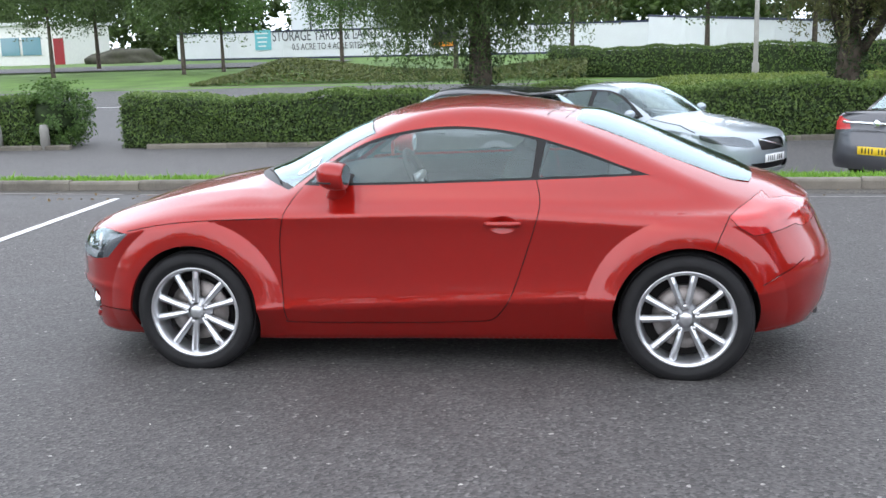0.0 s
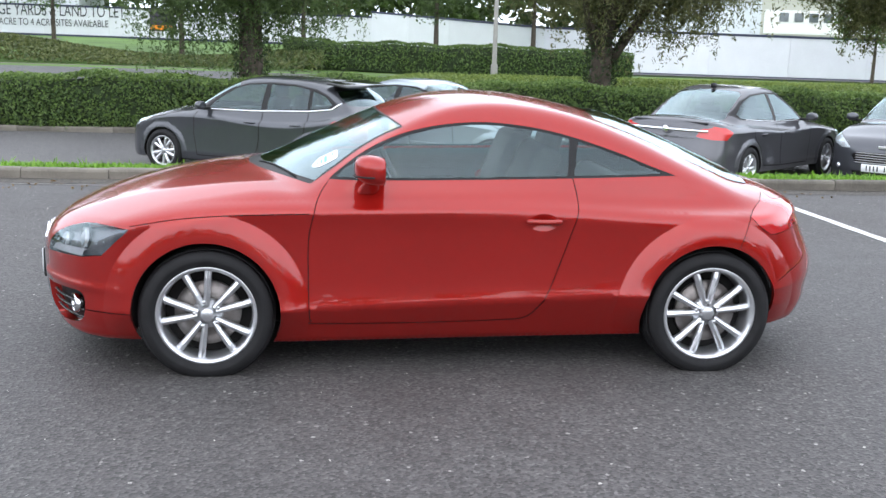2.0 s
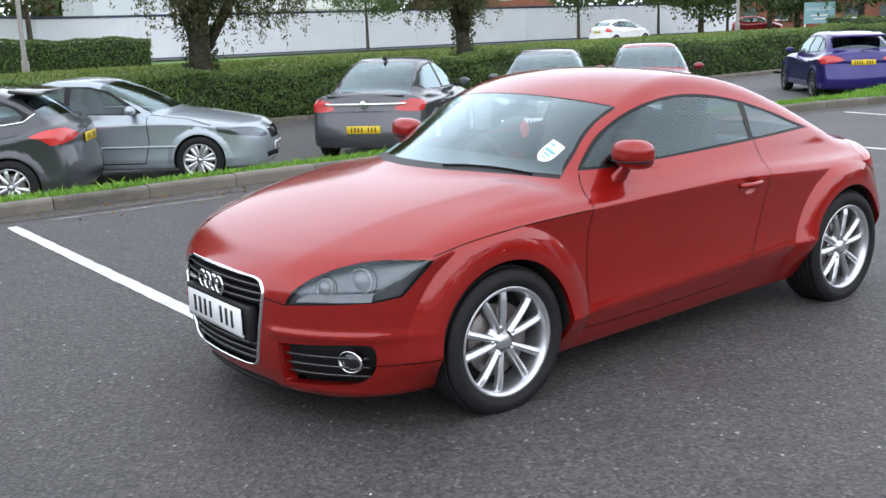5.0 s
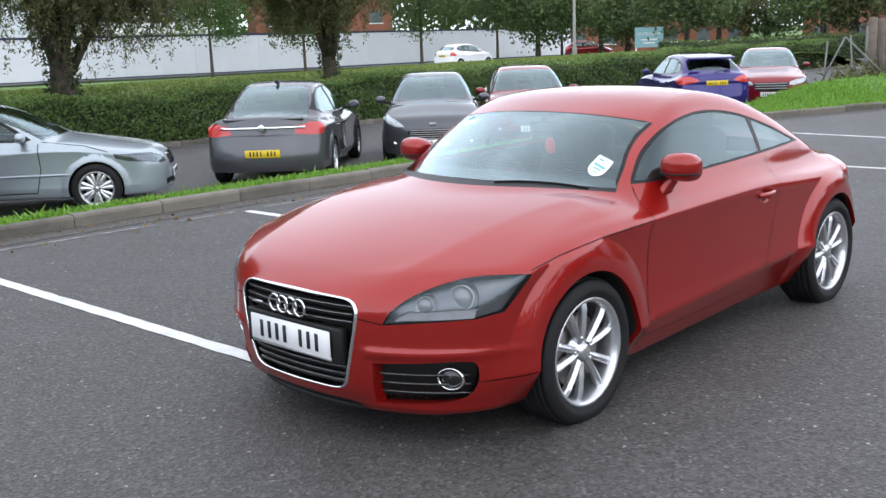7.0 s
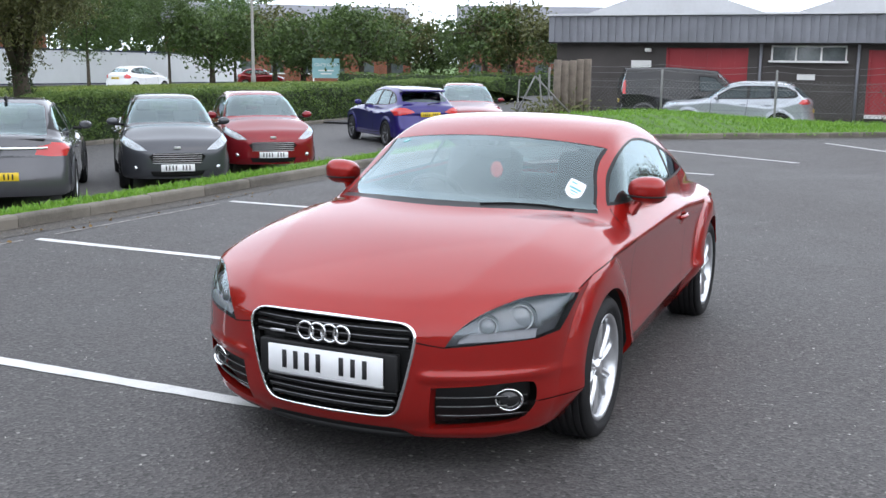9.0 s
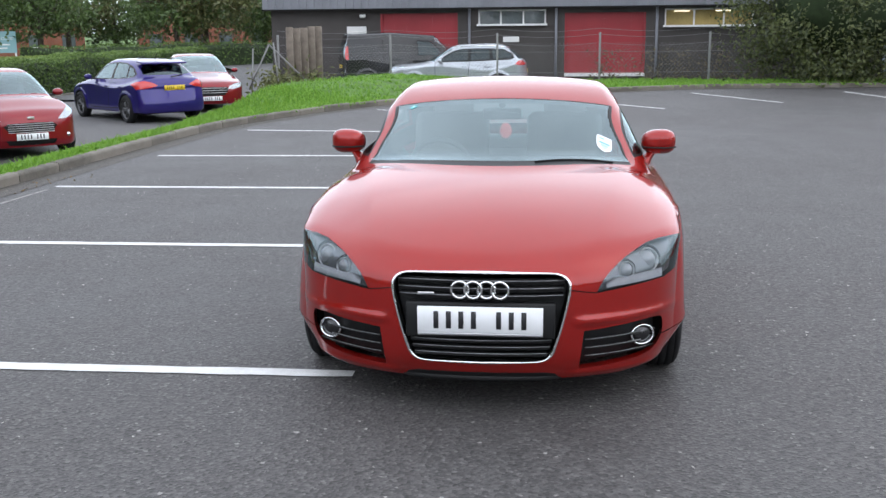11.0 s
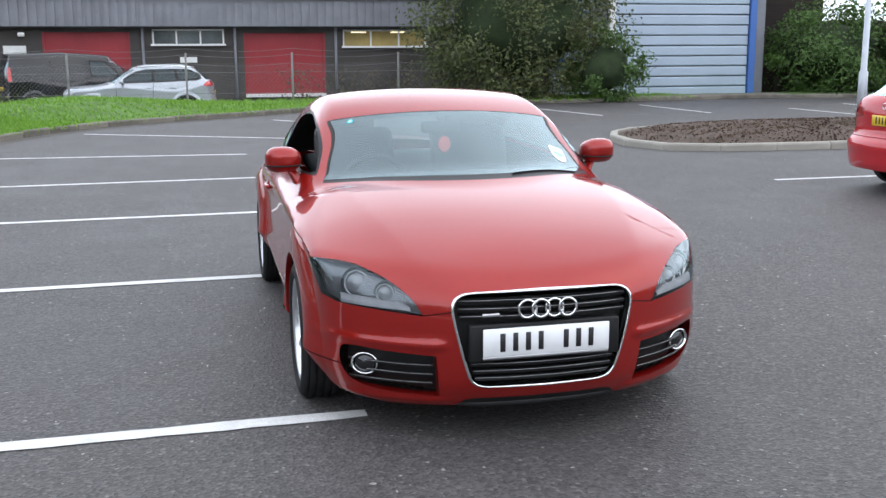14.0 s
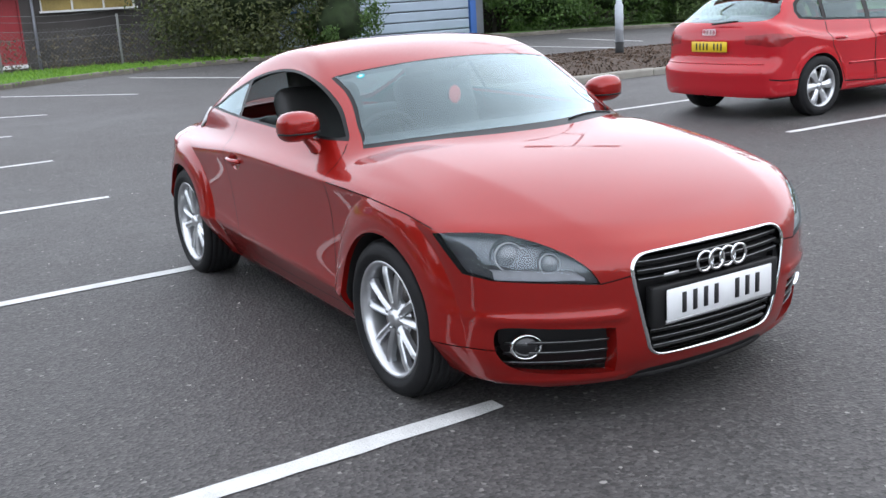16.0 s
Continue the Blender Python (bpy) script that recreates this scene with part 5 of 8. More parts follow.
for k in range(80):
    y = 10.85 - 0.3 * k - 0.15
    part("fascia_rib", box((XW - 0.32, y, 2.93), (0.06, 0.16, 1.0)), M_FASCIA, shed, smooth=False)
part("fascia", box((XW - 0.2, -1.2, 2.93), (0.2, 24.1, 1.04)), M_FASCIA, shed, smooth=False)
part("fascia_edge", box((XW - 0.3, -1.2, 3.44), (0.35, 24.2, 0.07)), M_ROOF, shed, smooth=False)
part("gutter_line", box((XW - 0.3, -1.2, 2.40), (0.2, 24.1, 0.05)), M_GAP, shed, smooth=False)
for k in range(3):
    yc = 6.6 - 8.0 * k
    bm = prism([(yc - 4.0, 3.4), (yc + 4.0, 3.4), (yc, 4.75)], XW + 2.0, XW + 19, "yzx")
    part("roof", bm, M_ROOF, shed, "pale sheet roof", False)
for y in (2.95, -4.0, -0.3):
    part("drainpipe", tube([(XW - 0.06, y, -0.5), (XW - 0.06, y, 2.4)], 0.05, 8), M_FASCIA, shed)
part("security_lamp", box((XW - 0.15, 7.0, 2.15), (0.2, 0.22, 0.14), bevel=0.03), M_WHITE, shed)
part("notice", box((XW - 0.02, 1.38, 1.245), (0.03, 0.6, 0.2)), M_WHITE, shed, "small white notice", False)
part("notice", box((XW - 0.02, 7.27, 1.62), (0.03, 0.75, 0.30)), M_WHITE, shed, "small white notice", False)
grid_sheet("yard", np.linspace(24.5, 60, 8), np.linspace(-14, 20, 8), lambda x, y: -0.42 + 0 * x, M_ROAD, "worn tarmac yard before the warehouse", "yard")

# ---- metal-clad unit ----
unit = thing("clad_unit", "grey-blue metal-clad industrial unit with ribbed shutter", "building")
XU = 25.4
for k in range(13):
    o = part("cladding_plank", box((XU, -14.35, 0.16 + 0.33 * k), (0.1, 4.75, 0.30), bevel=0.03, seg=2), M_CLAD, unit, smooth=False)
part("back_wall", box((XU + 0.3, -14.4, 2.3), (0.4, 6.0, 4.6)), M_FASCIA, unit, smooth=False)
for y in (-11.85, -16.85):
    part("corner_post", box((XU - 0.06, y, 2.3), (0.14, 0.22, 4.6)), M_BLUETRIM if y < -14 else M_WHITE, unit, smooth=False)
part("side_bay", box((XU + 0.5, -10.9, 2.4), (0.5, 1.7, 4.8)), M_CLAD, unit, smooth=False)
for k in range(4):
    part("blue_bar", box((XU + 0.22, -10.9, 1.2 + 0.75 * k), (0.08, 1.7, 0.07)), M_BLUETRIM, unit, smooth=False)
part("side_window", box((XU + 0.22, -10.9, 2.2), (0.06, 1.2, 0.6)), M_WINDOW, unit, smooth=False)
part("dark_bay", box((XU + 3.0, -19.2, 2.3), (0.3, 4.4, 4.8)), M_BRICK, unit, smooth=False)
part("roof", box((XU + 8, -16, 4.9), (16, 13, 0.3)), M_ROOF, unit, smooth=False)

# ---- chain-link fence ----
fence = thing("chain_link_fence", "old chain-link fence on concrete posts with slack wire", "fence")
FX = 25.0
fys = [8.2, 4.7, 1.45, -1.6, -4.8, -8.0]
for y in fys:
    part("post", box((FX, y, 0.55), (0.06, 0.06, 1.9), bevel=0.01), M_FENCEPOST, fence)
for z in (0.35, 0.95, 1.2, 1.45, 1.62):
    pts = []
    for y0, y1 in zip(fys, fys[1:]):
        for f in np.linspace(0, 1, 6)[:-1]:
            pts.append((FX, y0 + (y1 - y0) * f, z - (0.09 if z > 1.0 else 0.02) * math.sin(math.pi * f)))
    part("wire", tube(pts, 0.005, 4), M_WIRE, fence)
vs, fs = [], []
for k in range(150):
    for sg in (1, -1):
        y0 = 8.2 - 0.115 * k
        a, b = np.array((FX, y0, 0.2)), np.array((FX, y0 + sg * 0.95, 1.2))
        i = len(vs)
        vs += [a, a + (0, 0.007, 0), b + (0, 0.007, 0), b]
        fs.append((i, i + 1, i + 2, i + 3))
mesh_part("wire_mesh", vs, fs, M_WIRE, fence)
gate = thing("gate_end", "weathered timber gate end with raking struts", "fence")
for k in range(5):
    part("timber", box((23.2 + 0.22 * k, 7.35 - 0.16 * k, 0.75), (0.12, 0.2, 1.95 + 0.06 * math.sin(k * 5)), bevel=0.015), shader("old_timber", (0.17, 0.14, 0.115), 0.9, vary=0.3, scale=6) if k == 0 else bpy.data.materials["old_timber"], gate)
for a, b in (((22.4, 7.75, 1.25), (22.7, 6.7, 0.15)), ((22.4, 7.75, 1.25), (22.3, 8.35, 0.0)), ((22.35, 8.3, -0.4), (22.35, 8.2, 1.15)), ((22.5, 7.5, -0.4), (22.4, 7.62, 1.3))):
    part("strut", tube([a, b], 0.024, 8), M_FENCEPOST, gate)
m = 1100
q = np.c_[rng.normal(25.6, 0.3, m), rng.choice((-1.9, -3.2, -4.1, -5.2, -6.3), m) + rng.normal(0, 0.28, m), rng.random(m) ** 1.6 * 1.0]
leaf_mesh("dry_stalks", q, 0.10, leafmat("dry_stalk_leaves", (0.06, 0.05, 0.03), (0.17, 0.14, 0.09), 0.8), kind="stuff", label="dry brown stalks along the foot of the fence", category="weeds", hang=0.2)
m = 900
q = rng.normal(size=(m, 3)) * np.array((0.8, 0.5, 0.22)) + np.array((22.9, 7.3, 0.15))
leaf_mesh("weeds", q, 0.14, M_LEAFB, kind="stuff", label="dry weeds round the gate end", category="weeds", hang=0.2)

# ---- shrubs at the far end ----
bush("large_shrub", (24.3, -8.4, 0.0), (2.2, 3.0, 4.6), 24000, leafmat("mixed_shrub_leaves", (0.030, 0.045, 0.014), (0.135, 0.155, 0.05)), "big dark shrub with a ragged outline beside the unit", 0.12, 130)
bush("shrub", (22.9, -10.6, 0.0), (0.9, 1.2, 2.0), 5000, M_LEAFL, "lighter shrub at the corner of the unit", 0.10, 40)
for k in range(4):
    bush("boundary_shrub", (25.2 - 1.1 * k, -19.8 - 2.6 * k, 0.0), (2.0, 2.2, 2.9 + 0.3 * math.sin(k * 2)), 9000, M_LEAFL if k != 2 else M_LEAF, "leafy green shrub along the boundary", 0.13, 70)
tagged(part("boundary_wall", box((27.2, -23.5, 1.2), (0.3, 9, 2.6)), M_BRICK, smooth=False), "dark brick wall behind the shrubs", "wall", "", "structure")
tagged(part("unit_kerb_strip", box((23.9, -14.3, 0.06), (1.1, 5.8, 0.12), bevel=0.015), M_KERB, smooth=False), "concrete apron before the metal unit", "apron", "", "structure")

# ---- buildings in the distance ----
works = thing("works_building", "long pale industrial building with a strip of windows", "building")
for a, b, mt in ((24.5, 37.0, M_PALE), (37.0, 52.0, M_BEIGE)):
    part("wall", box(((a + b) / 2, 84, 3.2), (b - a, 8, 6.6)), mt, works, smooth=False)
part("roof", prism([(79.5, 6.5), (88.5, 6.5), (88.5, 8.6), (82.0, 8.2)], 24, 52.5, "yzx"), M_BEIGE, works, smooth=False)
part("band", box((44.5, 79.93, 3.9), (14.5, 0.1, 2.0)), M_WHITE, works, smooth=False)
for k in range(9):
    w = part("window", box((39.0 + 1.35 * k, 79.85, 4.3), (0.8, 0.08, 0.75)), M_WINDOW, works, smooth=False)
w = part("window", box((33.5, 79.9, 6.0), (4.5, 0.1, 0.8)), M_BEIGE, works, smooth=False)
mill = thing("white_works", "white-clad factory building behind the hoarding", "building")
part("wall", box((-25.5, 95, 4.8), (8.0, 12, 9.0)), M_PALE, mill, smooth=False)
part("roof", box((-25.5, 95, 9.4), (8.4, 12.4, 0.25)), M_ROOF, mill, smooth=False)
for x in (-27.6, -23.6):
    part("downpipe", tube([(x, 88.9, 1), (x, 88.9, 9.2)], 0.09, 8), M_FASCIA, mill)
offc = thing("glazed_offices", "low white office building with blue-tinted glazing", "building")
part("wall", box((-54, 80, 2.4), (17, 8, 4.2)), M_WHITE, offc, smooth=False)
part("roof", box((-54, 80, 4.6), (17.5, 8.6, 0.25)), M_ROOF, offc, smooth=False)
for k in range(7):
    part("window", box((-60.5 + 2.0 * k, 75.96, 2.7), (1.7, 0.1, 1.5)), shader("blue_glazing", (0.16, 0.30, 0.36), 0.1, coat=0.5) if k == 0 else bpy.data.materials["blue_glazing"], offc, smooth=False)
part("red_door", box((-46.0, 75.95, 2.0), (0.9, 0.12, 2.6)), M_REDDOOR, offc, smooth=False)
bm = bmesh.new()
bmesh.ops.create_icosphere(bm, subdivisions=4, radius=1)
for v in bm.verts:
    w = 1 + 0.25 * noise.noise(v.co * 1.7)
    v.co = (v.co.x * 3.3 * w, v.co.y * 2.2 * w, max(-0.3, v.co.z * 1.15 * w))
ob = tagged(part("soil_mound", bm, shader("dark_heaped_soil", (0.045, 0.045, 0.028), 0.95, vary=0.4, scale=2, bump=0.9, bscale=6)), "dark heap of soil with thin weeds", "soil heap")
ob.location = (-38.8, 73.6, 1.1)


def house_row(name, c, yaw, length, h, label, bays):
    t = thing(name, label, "building", pose(c[0], c[1], c[2], 0, 0, yaw))
    part("wall", box((0, 4, h / 2), (length, 8, h)), M_BRICKR, t, smooth=False)
    part("roof", prism([(-0.4, h), (8.4, h), (4, h + 2.6)], -length / 2 - 0.3, length / 2 + 0.3, "yzx"), M_FASCIA, t, smooth=False)
    for k in range(bays):
        for z in (1.5, 4.2):
            x = -length / 2 + length * (k + 0.5) / bays
            w = part("window", box((x, -0.03, z), (1.3, 0.1, 1.2)), M_WINDOW, t, smooth=False)
            part("window_frame", box((x, -0.06, z - 0.65), (1.5, 0.12, 0.1)), M_WHITE, w, smooth=False)
    return t


house_row("brick_offices", (88, 58, -0.6), -50, 26, 5.6, "two-storey red brick offices among trees", 8)
house_row("brick_offices", (98, 30, -0.6), -66, 24, 5.6, "two-storey red brick offices among trees", 7)
house_row("brick_house", (38, 108, 0.0), -8, 18, 6.0, "red brick house seen over the hoarding", 5)
house_row("brick_house", (64, 78, -0.3), -30, 14, 6.4, "red brick house seen over the hoarding", 4)
sgn = thing("estate_sign", "pale teal estate name board on two posts", "sign", pose(51.9, 32.3, -0.45, 0, 0, -55))
part("board", box((0, 0, 1.6), (1.75, 0.08, 1.25)), M_TEAL, sgn, smooth=False)
for x in (-0.8, 0.8):
    part("post", box((x, 0.02, 0.9), (0.09, 0.09, 1.9)), M_WHITE, sgn, smooth=False)
writing("CENTRE COURT", 0.26, pose(-0.75, -0.05, 1.72, 90, 0, 0), M_WHITE, sgn, 1.5)
for k in range(2):
    part("bar", box((0, -0.05, 1.45 - 0.2 * k), (1.0 - 0.3 * k, 0.01, 0.08)), M_WHITE, sgn, smooth=False)

# ---- the red coupe ----
HUB, AXF, AXR = 0.297, -1.222, 1.228
COUPE = dict(
    plan=[(-2.2, 0.775), (-1.9, 0.82), (-1.7, 0.842), (-1.5, 0.855), (-1.2, 0.866), (-0.7, 0.872), (0, 0.874), (0.6, 0.876), (1.0, 0.877), (1.3, 0.870), (1.55, 0.84), (1.75, 0.797), (2.1, 0.67)],
    shoulder=[(-2.1, 0.60), (-1.8, 0.665), (-1.56, 0.715), (-1.32, 0.757), (-1.11, 0.773), (-0.73, 0.785), (-0.15, 0.800), (0.53, 0.817), (1.05, 0.818), (1.36, 0.800), (1.7, 0.78), (2.1, 0.76)],
    sill=[(-2.1, 0.16), (-1.5, 0.14), (-0.8, 0.125), (0.85, 0.152), (1.6, 0.195), (2.1, 0.25)],
    crease=[(-2.1, 0.30), (-0.75, 0.325), (0.87, 0.395), (1.3, 0.41), (2.1, 0.46)],
    deck=[(-2.13, 0.60), (-2.06, 0.652), (-1.95, 0.712), (-1.8, 0.772), (-1.6, 0.832), (-1.4, 0.877), (-1.2, 0.908), (-1.0, 0.93), (-0.6, 0.945), (0.2, 0.94), (1.0, 0.90), (1.45, 0.885), (1.62, 0.880), (1.72, 0.862), (1.83, 0.812), (2.0, 0.70)],
    roof=[(-1.5, 0.70), (-1.2, 0.848), (-1.0, 0.948), (-0.75, 1.07), (-0.53, 1.172), (-0.33, 1.252), (-0.16, 1.298), (0, 1.319), (0.15, 1.325), (0.31, 1.317), (0.47, 1.297), (0.62, 1.268), (0.8, 1.221), (1.0, 1.152), (1.23, 1.058), (1.45, 0.965), (1.6, 0.902), (1.9, 0.79)],
    cabin=[(-1.2, 0.70), (-0.8, 0.745), (-0.5, 0.775), (-0.1, 0.79), (0.3, 0.79), (0.7, 0.775), (1.05, 0.742), (1.3, 0.71), (1.6, 0.66), (2.0, 0.56)],
    beta=[(-1.3, 0.62), (-0.9, 0.58), (-0.4, 0.36), (0, 0.18), (0.35, 0.0), (0.8, -0.2), (1.6, -0.3)],
    front=[(0.1, -1.99), (0.16, -2.035), (0.22, -2.075), (0.3, -2.098), (0.42, -2.108), (0.52, -2.108), (0.6, -2.10), (0.66, -2.08), (0.75, -2.03), (0.9, -1.9)],
    rear=[(0.1, 1.88), (0.2, 1.93), (0.3, 1.985), (0.38, 2.0), (0.46, 2.014), (0.53, 2.005), (0.6, 1.975), (0.68, 1.938), (0.78, 1.898), (0.86, 1.86), (1.0, 1.82)],
    axles=(AXF, AXR), hub=0.303, arch=0.345, flare=0.040, flare_p=2.0, brows=((0.415, 0.013, 0.02, 0.37), (0.172, 0.012, 0.018, 0.34)), flare_r=0.478, flare_top=0.80, crown=0.10, crown4=0.06, belt=0.94, tumble=0.50, roof_crown=0.082, roof_crown4=0.10,
    seams=(-1.64, 1.62), chin=0.148, tail_low=0.215, k_edge=0.06, k_front=0.09, k_back=0.07, k_roof=0.06, under=0.030, k_cab=0.07, side=(0.02, 0.016, 0.85), hood_fold=([(-2.1, 0.40), (-1.8, 0.50), (-1.4, 0.58), (-1.0, 0.63)], 0.14, 0.014, -0.72),
)


M_PROJ = shader("projector_glass", (0.16, 0.17, 0.19), 0.06, 0.2, coat=1.0)


def ring_pts(cx, cz, r, n=64, a0=0.0, a1=2 * math.pi):
    return [(cx + r * math.cos(a), cz + r * math.sin(a)) for a in np.linspace(a0, a1, n, endpoint=a1 - a0 < 6.2)]


def tyre_wheel(parent, xyz, side, turn, R=0.318, rim=0.232, width=0.225, spokes=5, pair=15.0, material=M_ALLOY, fine=True, sw=(0.019, 0.03)):
    """One road wheel: tyre, rim with its spokes, hub cap, bolts and brake disc. side: +1 or -1, the way its face looks along y."""
    m = Matrix.Translation(xyz) @ Matrix.Diagonal((1, side, 1, 1))
    n = 56 if fine else 28
    w = width / 2

    def put(ob):
        ob.data.transform(m)
        if side < 0:
            ob.data.flip_normals()
        return ob

    wheel = new("wheel")
    wheel.parent = parent
    prof = [(rim - 0.004, -w + 0.02), (rim + 0.02, -w + 0.004), (R - 0.05, -w - 0.004), (R - 0.014, -w + 0.012), (R - 0.003, -w + 0.035)]
    for k in range(-2, 3):
        prof += [(R - 0.001, k * 0.034 - 0.012), (R, k * 0.034 - 0.010), (R, k * 0.034 + 0.010), (R - 0.001, k * 0.034 + 0.012), (R - 0.009, k * 0.034 + 0.0135), (R - 0.009, k * 0.034 + 0.0205)] if fine else [(R, k * 0.034)]
    prof += [(R - 0.003, w - 0.035), (R - 0.014, w - 0.012), (R - 0.03, w - 0.002), (R - 0.05, w + 0.004), (rim + 0.03, w + 0.003), (rim + 0.018, w - 0.002), (rim + 0.010, w - 0.008), (rim - 0.004, w - 0.014)]
    put(part("tyre", lathe(prof, n), M_RUBBER, wheel))
    rimp = [(rim - 0.003, -w + 0.02), (rim - 0.02, -w + 0.03), (rim - 0.028, 0.0), (rim - 0.024, w - 0.05), (rim - 0.017, w - 0.02), (rim - 0.010, w - 0.012), (rim - 0.002, w - 0.008), (rim + 0.004, w - 0.010), (rim + 0.002, w - 0.018)]
    rm = put(part("rim", lathe(rimp, n), material, wheel))
    yo = w - 0.03
    step = 360.0 / spokes
    for k in range(spokes):
        for q in ((-pair, pair) if pair else (0,)):
            a0, a1 = radians(turn + k * step + q * 0.75), radians(turn + k * step + q)
            p0, p1 = Vector((0.045 * math.cos(a0), 0, 0.045 * math.sin(a0))), Vector(((rim - 0.018) * math.cos(a1), 0, (rim - 0.018) * math.sin(a1)))
            d = (p1 - p0).normalized()
            t = Vector((-d.z, 0, d.x))
            bm = bmesh.new()
            rows = []
            for s_, hw, y1, dep in ((0, sw[0] * 0.7, yo - 0.006, 0.03), (0.35, sw[0] * 0.80, yo + 0.001, 0.03), (0.8, sw[1] * 0.56, yo + 0.002, 0.03), (1.0, sw[1] * 0.60, yo - 0.004, 0.035)):
                c = p0.lerp(p1, s_)
                rows.append([bm.verts.new(c + t * u * hw + Vector((0, y, 0))) for u, y in ((-1, y1 - dep), (-1, y1 - 0.010), (-0.72, y1 - 0.004), (0, y1 + 0.003), (0.72, y1 - 0.004), (1, y1 - 0.010), (1, y1 - dep))])
            for r0, r1 in zip(rows, rows[1:]):
                for i in range(6):
                    bm.faces.new((r0[i], r0[i + 1], r1[i + 1], r1[i]))
            bmesh.ops.recalc_face_normals(bm, faces=bm.faces)
            put(part("spoke", bm, material, rm, smooth=False))
    put(part("hub", lathe([(0.0, yo + 0.006), (0.027, yo + 0.006), (0.031, yo + 0.002), (0.036, yo - 0.012), (0.066, yo - 0.028), (0.074, yo - 0.045)], 24), material, wheel))
    if fine:
        for k in range(5):
            a = radians(turn + 72 * k)
            bm = lathe([(0.0, yo - 0.004), (0.0085, yo - 0.004), (0.01, yo - 0.008), (0.01, yo - 0.022)], 8)
            bmesh.ops.translate(bm, vec=(0.060 * math.cos(a), 0, 0.060 * math.sin(a)), verts=bm.verts)
            put(part("wheel_bolt", bm, M_SATIN, wheel))
    put(part("brake_disc", lathe([(0.07, yo - 0.05), (0.155, yo - 0.05), (0.156, yo - 0.056), (0.156, yo - 0.07), (0.0, yo - 0.072)], n), M_DISC, wheel))
    put(part("wheel_back", lathe([(0.0, yo - 0.095), (rim - 0.01, yo - 0.1)], n), M_GAP, wheel))
    return wheel


def bars_plate(parent, name, c, size, face, material, chars, lean=0.0):
    """A number plate whose characters are plain bars. face: yaw in degrees of the way it looks."""
    w, h = size
    m = Matrix.Translation(c) @ Euler((0, 0, radians(face)), "XYZ").to_matrix().to_4x4() @ Euler((0, radians(lean), 0)).to_matrix().to_4x4()
    bm = box((0, 0, 0), (0.008, w, h), bevel=0.003)
    pl = part(name, bm, material, parent)
    pl.data.transform(m)
    x = -w / 2 + w * 0.1
    unit = w * 0.8 / (len(chars))
    for ch in chars:
        if ch != " ":
            bm = box((0.0055, x + unit / 2, 0), (0.003, unit * 0.40, h * 0.66), bevel=0.001)
            b = part("bar", bm, M_INK, pl)
            b.data.transform(m)
        x += unit
    return pl


